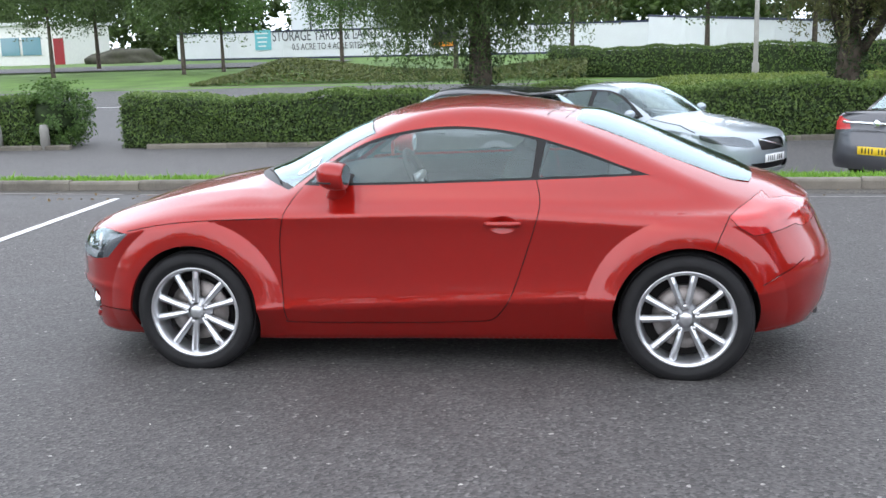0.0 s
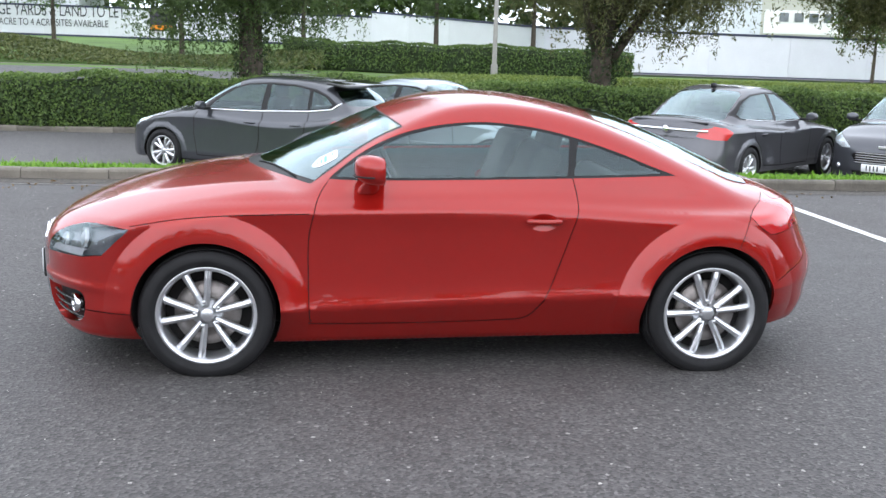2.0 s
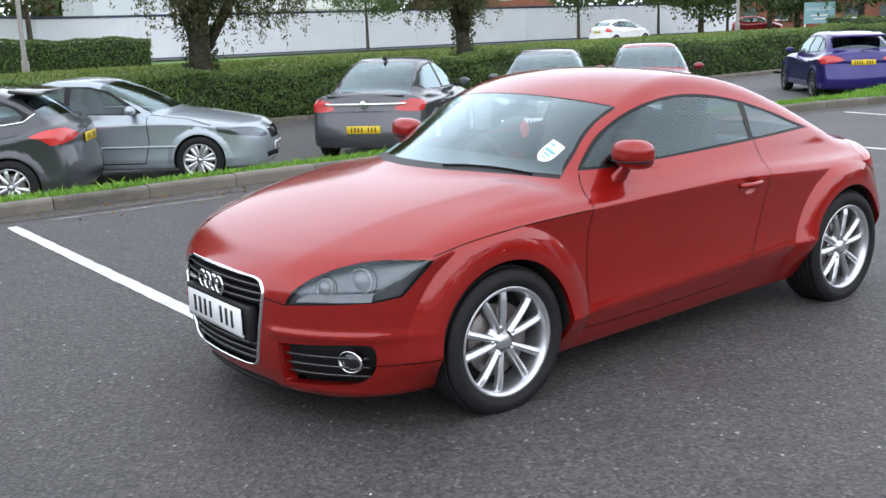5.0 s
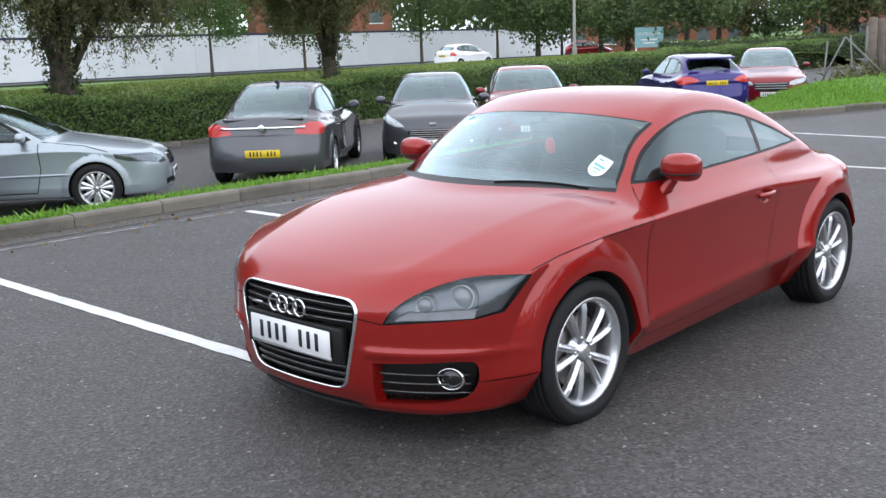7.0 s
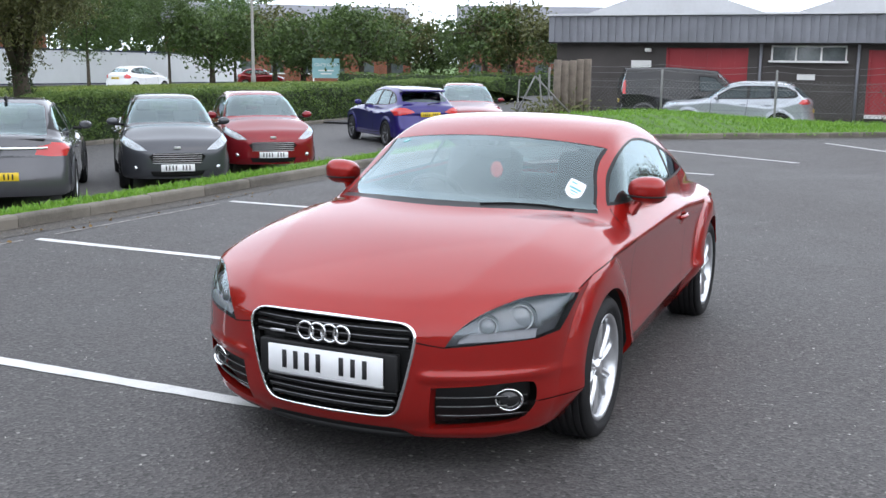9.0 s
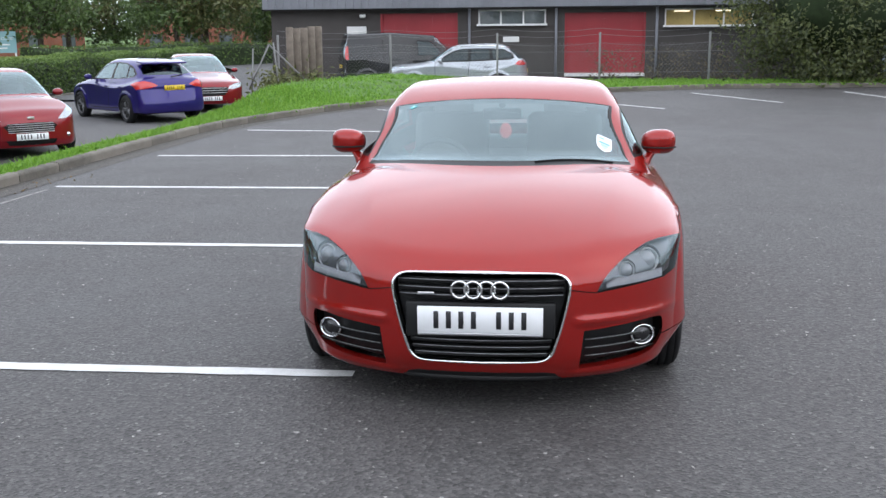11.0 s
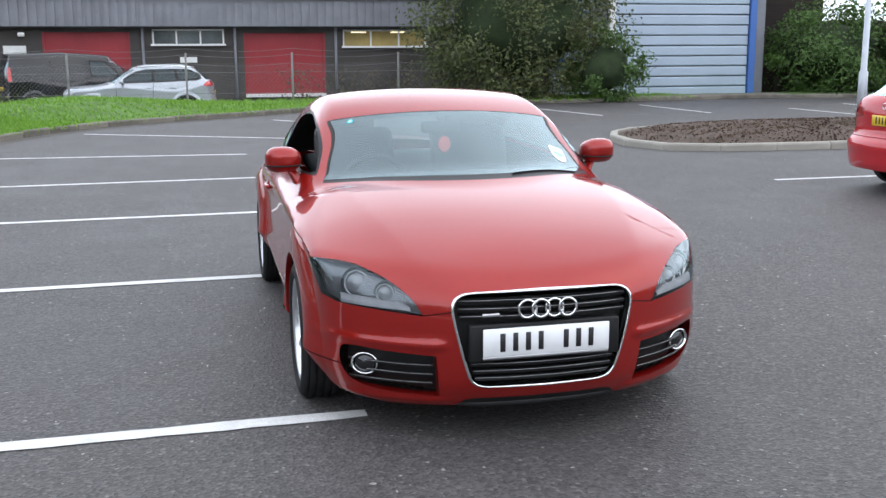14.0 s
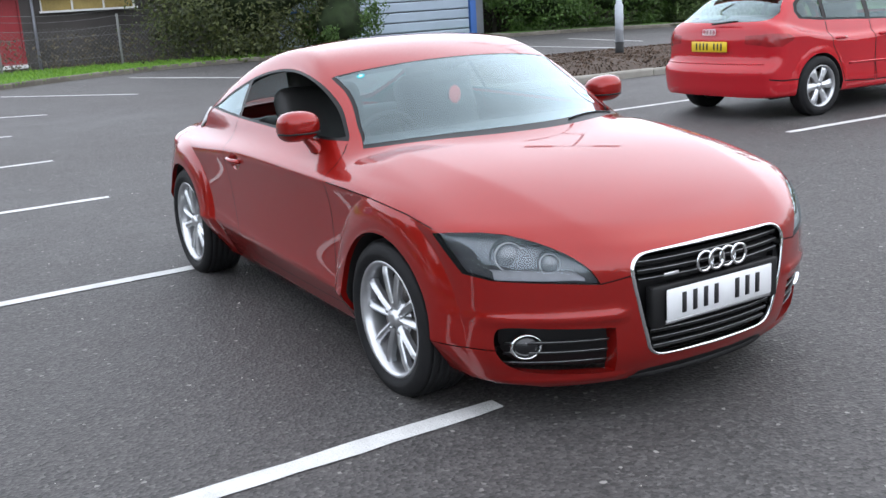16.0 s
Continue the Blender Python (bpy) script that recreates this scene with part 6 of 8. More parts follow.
def red_coupe():
    F = car_field(COUPE)
    car = thing("coupe_car", "metallic orange-red two-door coupe parked across a bay line", "car", pose(0, 0, 0, COUPE_ROLL, 0, 0))
    arc = [(1.06, 0.966), (0.92, 1.014), (0.79, 1.064), (0.65, 1.11), (0.52, 1.148), (0.38, 1.179), (0.24, 1.198), (0.10, 1.206), (-0.04, 1.199), (-0.19, 1.176), (-0.33, 1.135), (-0.48, 1.061), (-0.61, 0.968), (-0.655, 0.928)]
    belt = [(-0.655, 0.928), (-0.17, 0.936), (0.51, 0.952), (1.06, 0.966)]
    arc_s, belt_z = rounded(arc, False), pieces(belt)
    inner = [(x, z - 0.011) for x, z in arc_s if z - 0.011 > belt_z(x) + 0.012]
    seal = list(arc_s) + [(x, float(belt_z(x))) for x in np.linspace(-0.64, 1.05, 40)]
    low = [(x, float(belt_z(x)) + 0.012) for x in np.linspace(-0.6, 1.0, 60)]
    bp = lambda z: 0.512 + 0.16 * (z - 0.95)  # the slope of the pillar behind the door
    front_in, rear_in = [p for p in inner if p[0] < bp(p[1]) - 0.012], [p for p in inner if p[0] > bp(p[1]) + 0.012]
    xmin, xmax = min(p[0] for p in inner), max(p[0] for p in inner)
    dglass = front_in + [p for p in low if xmin < p[0] < 0.5] + [(0.500, 0.97)]
    qglass = rear_in + [(0.560, 1.115), (0.532, 0.972)] + [p for p in low if 0.535 < p[0] < xmax]
    qglass = sorted(qglass, key=lambda p: math.atan2(p[1] - 1.02, p[0] - 0.7))
    dglass = sorted(dglass, key=lambda p: math.atan2(p[1] - 1.06, p[0] + 0.02))
    rail = [(-0.685, 0.938), (-0.622, 0.982), (-0.553, 1.033), (-0.489, 1.076), (-0.415, 1.119), (-0.345, 1.153), (-0.30, 1.173)]
    cowl = [(-1.078 + 0.68 * y * y, y) for y in np.linspace(-0.02, 0.70, 16)]
    head = [(-0.40 + 0.28 * y * y, y) for y in np.linspace(0.585, -0.02, 14)]
    screen = [("top", cowl), ("side", rounded(rail, False)), ("top", head)]
    cowl_i = [(-1.015 + 0.62 * y * y, y) for y in np.linspace(-0.02, 0.69, 16)]
    rail_i = [(x - 0.005, z + 0.005) for x, z in rail]
    head_i = [(-0.410 + 0.28 * y * y, y) for y in np.linspace(0.58, -0.02, 14)]
    screen_in = [("top", cowl_i), ("side", rounded(rail_i, False)), ("top", head_i)]
    rear_gl = [("top", [(0.72 - 0.1 * y * y, y) for y in np.linspace(-0.02, 0.46, 10)] + [(0.74, 0.50), (1.15, 0.525), (1.45, 0.49), (1.55, 0.44)] + [(1.60 - 0.25 * y * y, y) for y in np.linspace(0.38, -0.02, 10)])]
    lamp = [("front", rounded([(0.478, 0.532), (0.478, 0.532), (0.51, 0.588), (0.565, 0.640), (0.63, 0.678), (0.70, 0.704)], False)), ("side", rounded([(-1.72, 0.711), (-1.64, 0.709), (-1.565, 0.700), (-1.565, 0.700), (-1.63, 0.64), (-1.70, 0.572)], False)), ("front", [(0.775, 0.555), (0.70, 0.550), (0.60, 0.543), (0.48, 0.532)])]
    grille = [(-0.02, 0.624), (0.20, 0.622), (0.29, 0.620), (0.325, 0.615), (0.349, 0.604), (0.365, 0.586), (0.371, 0.560), (0.362, 0.50), (0.336, 0.39), (0.311, 0.305), (0.300, 0.276), (0.282, 0.255), (0.255, 0.243), (0.20, 0.239), (-0.02, 0.236)]
    vent = rounded([(0.43, 0.372), (0.43, 0.372), (0.60, 0.382), (0.735, 0.388), (0.772, 0.368), (0.768, 0.29), (0.72, 0.232), (0.62, 0.208), (0.41, 0.196), (0.41, 0.196)])
    shoulder = cubic(COUPE["shoulder"])
    hood_side = [(x, float(shoulder(x))) for x in np.linspace(-1.565, -0.745, 30)]
    hood = [("side", hood_side + [(-0.735, 0.84), (-0.72, 0.905)]), ("top", [(-1.084 + 0.69 * y * y, y) for y in np.linspace(0.71, -0.02, 16)]), ("front", [(-0.02, 0.552), (0.30, 0.552), (0.40, 0.546), (0.478, 0.532)] + list(lamp[0][1])), ("side", [(-1.72, 0.711), (-1.64, 0.709)])]
    bumper = [("front", [(-0.02, 0.552), (0.30, 0.552), (0.478, 0.531), (0.62, 0.543), (0.775, 0.554)]), ("side", [(-1.70, 0.57), (-1.62, 0.48), (-1.585, 0.40), (-1.57, 0.30), (-1.57, 0.12)]), ("front", [(0.5, 0.08), (-0.02, 0.08)])]
    door = rounded([(-0.725, 0.785), (-0.748, 0.68), (-0.752, 0.55), (-0.745, 0.30), (-0.735, 0.262), (-0.70, 0.245), (-0.17, 0.248), (0.22, 0.260), (0.30, 0.272), (0.345, 0.31), (0.41, 0.42), (0.49, 0.65), (0.535, 0.80), (0.54, 0.87), (0.525, 0.94), (0.52, 0.955), (0.52, 0.955), (0.0, 0.942), (-0.60, 0.930), (-0.665, 0.91), (-0.71, 0.84)], True, 5)
    tail = [("side", [(1.415, 0.782), (1.48, 0.818), (1.55, 0.848), (1.60, 0.862)]), ("rear", [(0.62, 0.838), (0.54, 0.836), (0.43, 0.81), (0.40, 0.76), (0.43, 0.715), (0.6, 0.70)]), ("side", [(1.74, 0.72), (1.64, 0.705), (1.53, 0.693), (1.46, 0.735)])]
    bump_r = [("side", [(1.575, 0.12), (1.58, 0.30), (1.585, 0.468), (1.70, 0.52), (1.78, 0.56)]), ("rear", [(0.55, 0.605), (-0.02, 0.615), (-0.02, 0.1)])]
    arch = lambda cx: ring_pts(cx, 0.303, 0.345, 72)
    cup = [(0.366 + 0.072 * math.cos(a), 0.752 + 0.043 * math.sin(a)) for a in np.linspace(0, 2 * math.pi, 28, endpoint=False)]
    feats = [("arch", "side", arch(AXF)), ("arch", "side", arch(AXR)), ("door_glass", "side", dglass), ("quarter_glass", "side", qglass), ("window_seal", "side", seal), ("screen_glass", "mix", screen_in), ("screen_frame", "mix", screen), ("rear_glass", "mix", rear_gl), ("grille", "front", grille), ("headlamp", "mix", lamp), ("chin", "front", [(-0.02, 0.186), (0.27, 0.184), (0.31, 0.176), (0.335, 0.150), (0.34, 0.10), (-0.02, 0.10)]), ("vent", "front", vent), ("tail_lamp", "mix", tail), ("handle_cup", "side", cup), ("door", "side", door), ("hood", "mix", hood), ("front_bumper", "mix", bumper), ("rear_bumper", "mix", bump_r)]
    cut_ = [tuple(p) for p in door if not (p[1] > 0.918 and p[0] < 0.50)]
    turn_ = max(range(len(cut_)), key=lambda i: np.hypot(cut_[i][0] - cut_[i - 1][0], cut_[i][1] - cut_[i - 1][1]))
    gaps = [("side", cut_[turn_:] + cut_[:turn_], 0.0042), ("side", hood_side, 0.0036), ("mix", [("front", [(0.36, 0.552), (0.478, 0.533)])], 0.004), ("mix", tail + [("side", [(1.415, 0.782)])], 0.003), ("side", [(1.42, 0.786), (1.375, 0.70), (1.35, 0.635)], 0.0035), ("side", [(1.575, 0.466), (1.64, 0.495), (1.72, 0.53), (1.78, 0.56)], 0.004), ("side", [(-1.80, 0.300), (-1.68, 0.302), (-1.56, 0.308)], 0.004), ("mix", [("top", [(0.62, 0.0), (0.60, 0.3), (0.56, 0.52)])], 0.005), ("mix", [("top", [(0.70, 0.02), (0.68, 0.3), (0.65, 0.50)])], 0.005)]
    ridges = [("side", [(x, float(shoulder(x)) + d) for x in np.linspace(-0.75, 1.40, 70)]) for d in (0.0, 0.012, -0.012)]
    for cx in (AXF, AXR):
        for r in (0.352, 0.362, 0.38, 0.40, 0.42, 0.44, 0.456, 0.468, 0.474, 0.478, 0.483, 0.492, 0.505):
            ridges.append(("side", [p for p in ring_pts(cx, 0.303, r, 60, 0.0, math.pi) if p[1] > 0.3 and p[1] < float(shoulder(p[0])) - 0.015]))
    ridges += [("front", [(y, z) for y in np.linspace(0.37, 0.80, 30)]) for z in (0.40, 0.415, 0.43, 0.45, 0.158, 0.172, 0.186)]
    cre = pieces(COUPE["crease"])
    ridges += [("side", [(x, float(cre(x)) + d) for x in np.linspace(-0.72, 0.86, 60)]) for d in (0.0, 0.02, -0.025, 0.05)]
    P = car_shell(F, COUPE, feats, gaps, 0.017, ridges)
    both = lambda n: joined(P[n], flipped(P[n]))
    body = panel("body", both("body"), M_RED, car)
    lining = [P["body"]] + [P["door"]]
    for one in lining:
        one = (one[0], one[1][(one[0][one[1]].mean(1)[:, 0] > -0.9) & (one[0][one[1]].mean(1)[:, 0] < 1.55)], one[2])
        for bit in islands(sunk(one, 0.03)):
            for bit_ in (bit, flipped(bit)):
                panel("lining", bit_, M_LINING, car)
    panel("hood", both("hood"), M_RED, car)
    panel("front_bumper", both("front_bumper"), M_RED, car)
    panel("rear_bumper", both("rear_bumper"), M_RED, car)
    panel("chin_trim", both("chin"), M_BLACK, car, "matt black strip under the grille")
    for bit in islands(sunk(P["gap"], 0.005)):
        panel("shut_line", bit, M_GAP, car)
        panel("shut_line", flipped(bit), M_GAP, car)
    panel("windscreen", both("screen_glass"), M_SCREEN, car, "clear windscreen glass").visible_shadow = False
    panel("windscreen_frame", both("screen_frame"), M_SEAL, car)
    rg = both("rear_glass")
    # the rear glass bulges across its width
    bulge = np.clip(1 - (rg[0][:, 1] / 0.53) ** 2, 0, 1) * np.clip((rg[0][:, 0] - 0.70) / 0.12, 0, 1) * np.clip((1.62 - rg[0][:, 0]) / 0.12, 0, 1)
    tilt = rg[2] + np.stack([0 * bulge, 2 * 0.026 * rg[0][:, 1] / 0.53**2, 0 * bulge], 1)
    rg = (rg[0] + np.array((0, 0, 1.0)) * (0.026 * bulge)[:, None], rg[1], tilt / np.linalg.norm(tilt, axis=1, keepdims=True))
    panel("rear_window", rg, M_SCREEN, car).visible_shadow = False
    panel("grille_back", joined(sunk(P["grille"], 0.055), flipped(sunk(P["grille"], 0.055))), M_BLACK, car)
    for side in (1, -1):
        f = (lambda p: p) if side > 0 else flipped
        dr = panel("door", f(P["door"]), M_RED, car)
        if side < 0:
            panel("door_glass", f(sunk(P["door_glass"], 0.004)), M_GLASS, dr).visible_shadow = False
        panel("quarter_glass", f(sunk(P["quarter_glass"], 0.004)), M_GLASS, car).visible_shadow = False
        panel("window_seal", f(sunk(P["window_seal"], 0.002)), M_SEAL, car)
        hl = panel("headlamp", f(P["headlamp"]), M_LENS, car, "smoked clear headlamp lens")
        hl.visible_shadow = False
        panel("lamp_housing", f(sunk(P["headlamp"], 0.030)), M_LAMPBACK, hl)
        for c, r in (((-1.80, 0.700 * side, 0.628), 0.045), ((-1.905, 0.605 * side, 0.605), 0.032)):
            n = Vector((-0.85, 0.42 * side, 0.18)).normalized()
            q = n.to_track_quat("Y", "Z").to_matrix().to_4x4()
            bm = lathe([(r * 1.10, -0.03), (r * 1.14, 0.006), (r * 1.09, 0.010), (r * 1.04, 0.004), (r * 1.0, -0.008)], 32)
            o = part("lamp_bezel", bm, M_LAMPSILVER, hl)
            o.data.transform(Matrix.Translation(c) @ q)
            bm = lathe([(r * 1.50, -0.002), (r * 1.54, -0.008), (r * 1.45, -0.016), (r * 1.15, -0.026)], 32)
            o = part("lamp_shroud", bm, M_LAMPBACK, hl)
            o.data.transform(Matrix.Translation(c) @ q)
            bm = lathe([(r, -0.01), (r * 0.9, 0.006), (r * 0.6, 0.016), (0.001, 0.021)], 28)
            o = part("projector_lens", bm, M_PROJ, hl)
            o.data.transform(Matrix.Translation(c) @ q)
        ys = np.linspace(0.52, 0.765, 16)
        lo_, hi_ = (on_surface(F, "front", [(y, 0.543 + dz * min(1, (y - 0.50) / 0.05) + 0.03 * (y - 0.5)) for y in ys]) + np.array((dx, 0, 0)) for dz, dx in ((0.006, 0.010), (0.034, 0.016)))
        bar_ = np.vstack([lo_, hi_, hi_ + np.array((0.02, 0, 0.004))]) * np.array((1, side, 1))
        k = len(ys)
        mesh_part("lamp_strip", bar_, [(j * k + i, j * k + i + 1, (j + 1) * k + i + 1, (j + 1) * k + i) for j in range(2) for i in range(k - 1)], M_LAMPGREY, hl, "pale ribbed light strip", smooth=True)
        panel("tail_lamp", f(P["tail_lamp"]), M_TAIL, car, "red tail lamp")
        panel("vent_back", f(sunk(P["vent"], 0.05)), M_BLACK, car)
        vo = on_surface(F, "front", vent)
        vo[:, 1] *= side
        vi = vo + np.array((0.055, 0, 0))
        n = len(vo)
        mesh_part("vent_rim", np.vstack([vo, vi]), [(i, (i + 1) % n, n + (i + 1) % n, n + i) for i in range(n)], M_RED, car, smooth=True)
        for k in range(3):
            z = 0.248 + 0.038 * k
            pts = on_surface(F, "front", [(y, z) for y in np.linspace(0.437, 0.74, 10)])
            pts[:, 1] *= side
            part("vent_slat", tube([p + np.array((0.028, 0, 0)) for p in pts], 0.006, 6), M_BLACK, car)
            part("vent_trim", tube([p + np.array((0.020, 0, 0.004)) for p in pts], 0.0013, 5), M_DARKTRIM, car)
        fc = on_surface(F, "front", [(0.690, 0.312)])[0] * np.array((1, side, 1)) + np.array((0.018, -0.006 * side, 0))
        q = Vector((-0.9, 0.38 * side, 0)).normalized().to_track_quat("Y", "Z").to_matrix().to_4x4() @ Matrix.Diagonal((1.24, 1, 1.02, 1))
        fog = part("fog_lamp", lathe([(0.040, -0.03), (0.038, -0.006), (0.026, 0.002), (0.001, 0.006)], 28), M_GLOSSBLACK, car, "round fog lamp in a chrome ring")
        fog.data.transform(Matrix.Translation(fc) @ q)
        o = part("chrome_ring", lathe([(0.038, -0.01), (0.039, 0.006), (0.043, 0.008), (0.046, 0.002), (0.046, -0.014)], 32), M_CHROME, fog)
        o.data.transform(Matrix.Translation(fc) @ q)
        # wheel-arch liner
        for cx in (AXF, AXR):
            a = [p for p in ring_pts(cx, 0.303, 0.345, 40, -0.27, math.pi + 0.27)]
            rim_ = on_surface(F, "side", a)
            rim_ = np.array([p for p in rim_ if p[1] > 0.5])
            rim_[:, 1] *= side
            inn = rim_.copy()
            inn[:, 1] = 0.50 * side
            lip = rim_.copy()
            lip[:, 1] -= 0.025 * side
            n = len(rim_)
            mesh_part("arch_lip", np.vstack([rim_, lip]), [(i, i + 1, n + i + 1, n + i) for i in range(n - 1)], M_RED, car, smooth=True)
            mesh_part("wheel_arch_liner", np.vstack([lip, inn, [[cx, 0.5 * side, HUB]]]), [(i, i + 1, n + i + 1, n + i) for i in range(n - 1)] + [(n + i, n + i + 1, 2 * n) for i in range(n - 1)], M_GAP, car)
        # mirror
        mirror = new("door_mirror")
        mirror.parent = car
        bm = bmesh.new()
        bmesh.ops.create_uvsphere(bm, u_segments=36, v_segments=20, radius=1)
        for v in bm.verts:
            x, y, z = v.co
            e = lambda c, k: math.copysign(abs(c) ** k, c)
            x = min(e(x, 0.85), 0.62)
            v.co = (-0.452 + 0.088 * x, (0.864 + 0.094 * e(y, 0.8)) * side, 0.992 + (0.068 + 0.006 * y) * e(z, 0.75) - 0.01 * x)
        if side < 0:
            bmesh.ops.reverse_faces(bm, faces=bm.faces)
        part("housing", bm, M_RED, mirror)
        bm = lathe([(0.001, 0.0), (0.9, 0.0), (1.0, -0.05)], 28, axis="x")
        for v in bm.verts:
            v.co = (-0.396 + 0.01 * v.co.x, (0.864 + 0.078 * v.co.y) * side, 0.992 + 0.052 * v.co.z)
        part("mirror_glass", bm, M_CHROME, mirror)
        bm = bmesh.new()
        rows = []
        for t in np.linspace(0, 1, 8):
            c = Vector((-0.475 + 0.03 * t, (0.765 + 0.085 * t) * side, 0.872 + 0.085 * t))
            rx, ry = 0.030 * (1 - t) ** 2 + 0.035, 0.03 * (1 - t) ** 2 + 0.026
            rows.append([bm.verts.new(c + Vector((rx * math.cos(q), ry * math.sin(q) * side, 0))) for q in np.linspace(0, 2 * math.pi, 16, endpoint=False)])
        for r0, r1 in zip(rows, rows[1:]):
            for i in range(16):
                bm.faces.new((r0[i], r0[(i + 1) % 16], r1[(i + 1) % 16], r1[i]))
        bmesh.ops.recalc_face_normals(bm, faces=bm.faces)
        part("mirror_foot", bm, M_RED, mirror)
        pts = [(-0.452 - 0.089 * math.cos(a), (0.864 + 0.095 * math.sin(a)) * side, 0.966) for a in np.linspace(-1.2, 1.6, 20)]
        part("indicator_strip", tube(pts, 0.0045, 6), M_BLACK, mirror)
        # door handle in its cup
        hc = on_surface(F, "side", [(0.37, 0.748)])[0]
        v, fc_, _ = joined(P["handle_cup"])
        v = v.copy()
        v[:, 1] -= 0.013 * np.clip(1 - ((v[:, 0] - 0.366) / 0.072) ** 2 - ((v[:, 2] - 0.752) / 0.043) ** 2, 0, 1)
        mesh_part("handle_cup", v * np.array((1, side, 1)), fc_ if side > 0 else fc_[:, ::-1], M_RED, dr, smooth=True)
        pts = [(0.28 + 0.175 * t, (hc[1] + 0.006 + 0.016 * math.sin(math.pi * t)) * side, 0.757) for t in np.linspace(0, 1, 12)]
        bm = tube(pts, [0.010] + [0.0135] * 10 + [0.010], 10)
        part("door_handle", bm, M_RED, dr)
        # road wheels
        for cx, turn in ((AXF, 103.0 if side < 0 else 90.0), (AXR, 95.0 if side < 0 else 70.0)):
            tyre_wheel(car, (cx, 0.785 * side, HUB), side, turn)
        # seat
        seat = new("seat")
        seat.parent = car
        sy = 0.36 * side
        part("seat_cushion", box((0.02, sy, 0.50), (0.52, 0.50, 0.16), Euler((0, radians(8), 0)).to_matrix(), 0.06, 3), M_LEATHER, seat)
        part("seat_back", box((0.36, sy, 0.80), (0.15, 0.48, 0.60), Euler((0, radians(20), 0)).to_matrix(), 0.06, 3), M_LEATHER, seat)
        part("headrest", box((0.49, sy, 1.115), (0.10, 0.27, 0.17), Euler((0, radians(14), 0)).to_matrix(), 0.045, 3), M_LEATHER, seat)
        # wiper
    for (x0, y0, x1, y1) in ((-1.01, -0.20, -0.815, -0.60), (-1.035, 0.32, -1.02, -0.14))[:1]:
        pts = on_surface(F, "top", [(x0 + (x1 - x0) * t, abs(y0 + (y1 - y0) * t)) for t in np.linspace(0, 1, 8)])
        pts = [(p[0], y0 + (y1 - y0) * t, p[2] + 0.004) for p, t in zip(pts, np.linspace(0, 1, 8))]
        part("wiper", tube(pts, 0.0045, 6), M_BLACK, car)
    # grille: chrome surround, slats, badge rings
    full = [(y, z) for y, z in rounded([(0, 0.624)] + grille[1:-1] + [(0, 0.236)], False, 9)]
    gp = on_surface(F, "front", full)
    for _ in range(6):
        gp[1:-1, 0] = 0.25 * gp[:-2, 0] + 0.5 * gp[1:-1, 0] + 0.25 * gp[2:, 0]
    gl = gp.copy()
    gl[:, 1] *= -1
    loop = np.vstack([gp, gl[::-1][1:-1]])
    n = len(loop)
    cen = np.array((-2.1, 0, 0.44))
    bm = bmesh.new()
    rows = []
    for p in loop:
        d = (p - cen) * np.array((0, 1, 1))
        d /= np.linalg.norm(d)
        rows.append([bm.verts.new(tuple(p + d * a + np.array((b, 0, 0)))) for a, b in ((-0.008, 0.03), (-0.008, -0.003), (-0.004, -0.008), (0.001, -0.007), (0.005, -0.001), (0.005, 0.02))])
    for i in range(n):
        r0, r1 = rows[i], rows[(i + 1) % n]
        for k in range(5):
            bm.faces.new((r0[k], r0[k + 1], r1[k + 1], r1[k]))
    bmesh.ops.recalc_face_normals(bm, faces=bm.faces)
    gr = part("grille_surround", bm, M_CHROME, car, "chrome grille surround")
    bm = bmesh.new()
    vs = [[bm.verts.new(tuple(p * np.array((1, 0.985, 1)) + np.array((o, 0, 0)))) for p in loop] for o in (0.0, 0.06)]
    for i in range(n):
        bm.faces.new((vs[0][i], vs[0][(i + 1) % n], vs[1][(i + 1) % n], vs[1][i]))
    bmesh.ops.recalc_face_normals(bm, faces=bm.faces)
    part("grille_tunnel", bm, M_BLACK, car)
    for z in (0.588, 0.558, 0.528, 0.335, 0.305, 0.275):
        hw = float(np.interp(z, [0.24, 0.275, 0.39, 0.50, 0.60], [0.26, 0.278, 0.312, 0.338, 0.348]))
        ys = np.linspace(-hw, hw, 14)
        xs_ = on_surface(F, "front", [(abs(y), z) for y in ys])[:, 0]
        bm = bmesh.new()
        rows = [[bm.verts.new((x + a, y, z + b)) for a, b in ((0.014, 0.004), (0.010, 0.0), (0.014, -0.010), (0.05, -0.006), (0.05, 0.006))] for x, y in zip(xs_, ys)]
        for r0, r1 in zip(rows, rows[1:]):
            for k in range(5):
                bm.faces.new((r0[k], r0[(k + 1) % 5], r1[(k + 1) % 5], r1[k]))
        bmesh.ops.recalc_face_normals(bm, faces=bm.faces)
        part("grille_slat", bm, M_BLACK, car, smooth=False)
        part("slat_trim", tube([(x + 0.012, y, z + 0.002) for x, y in zip(xs_, ys)], 0.0016, 5), M_DARKTRIM, car)
    part("plate_carrier", box((-2.075, 0, 0.425), (0.04, 0.62, 0.15), bevel=0.008, seg=2), M_BLACK, car)
    bars_plate(car, "number_plate", (-2.108, 0, 0.430), (0.52, 0.112), 180, M_PLATEW, "AAAA AAA", 0)
    part("plate_frame", box((-2.102, 0, 0.368), (0.012, 0.52, 0.014), bevel=0.003), M_SATIN, car)
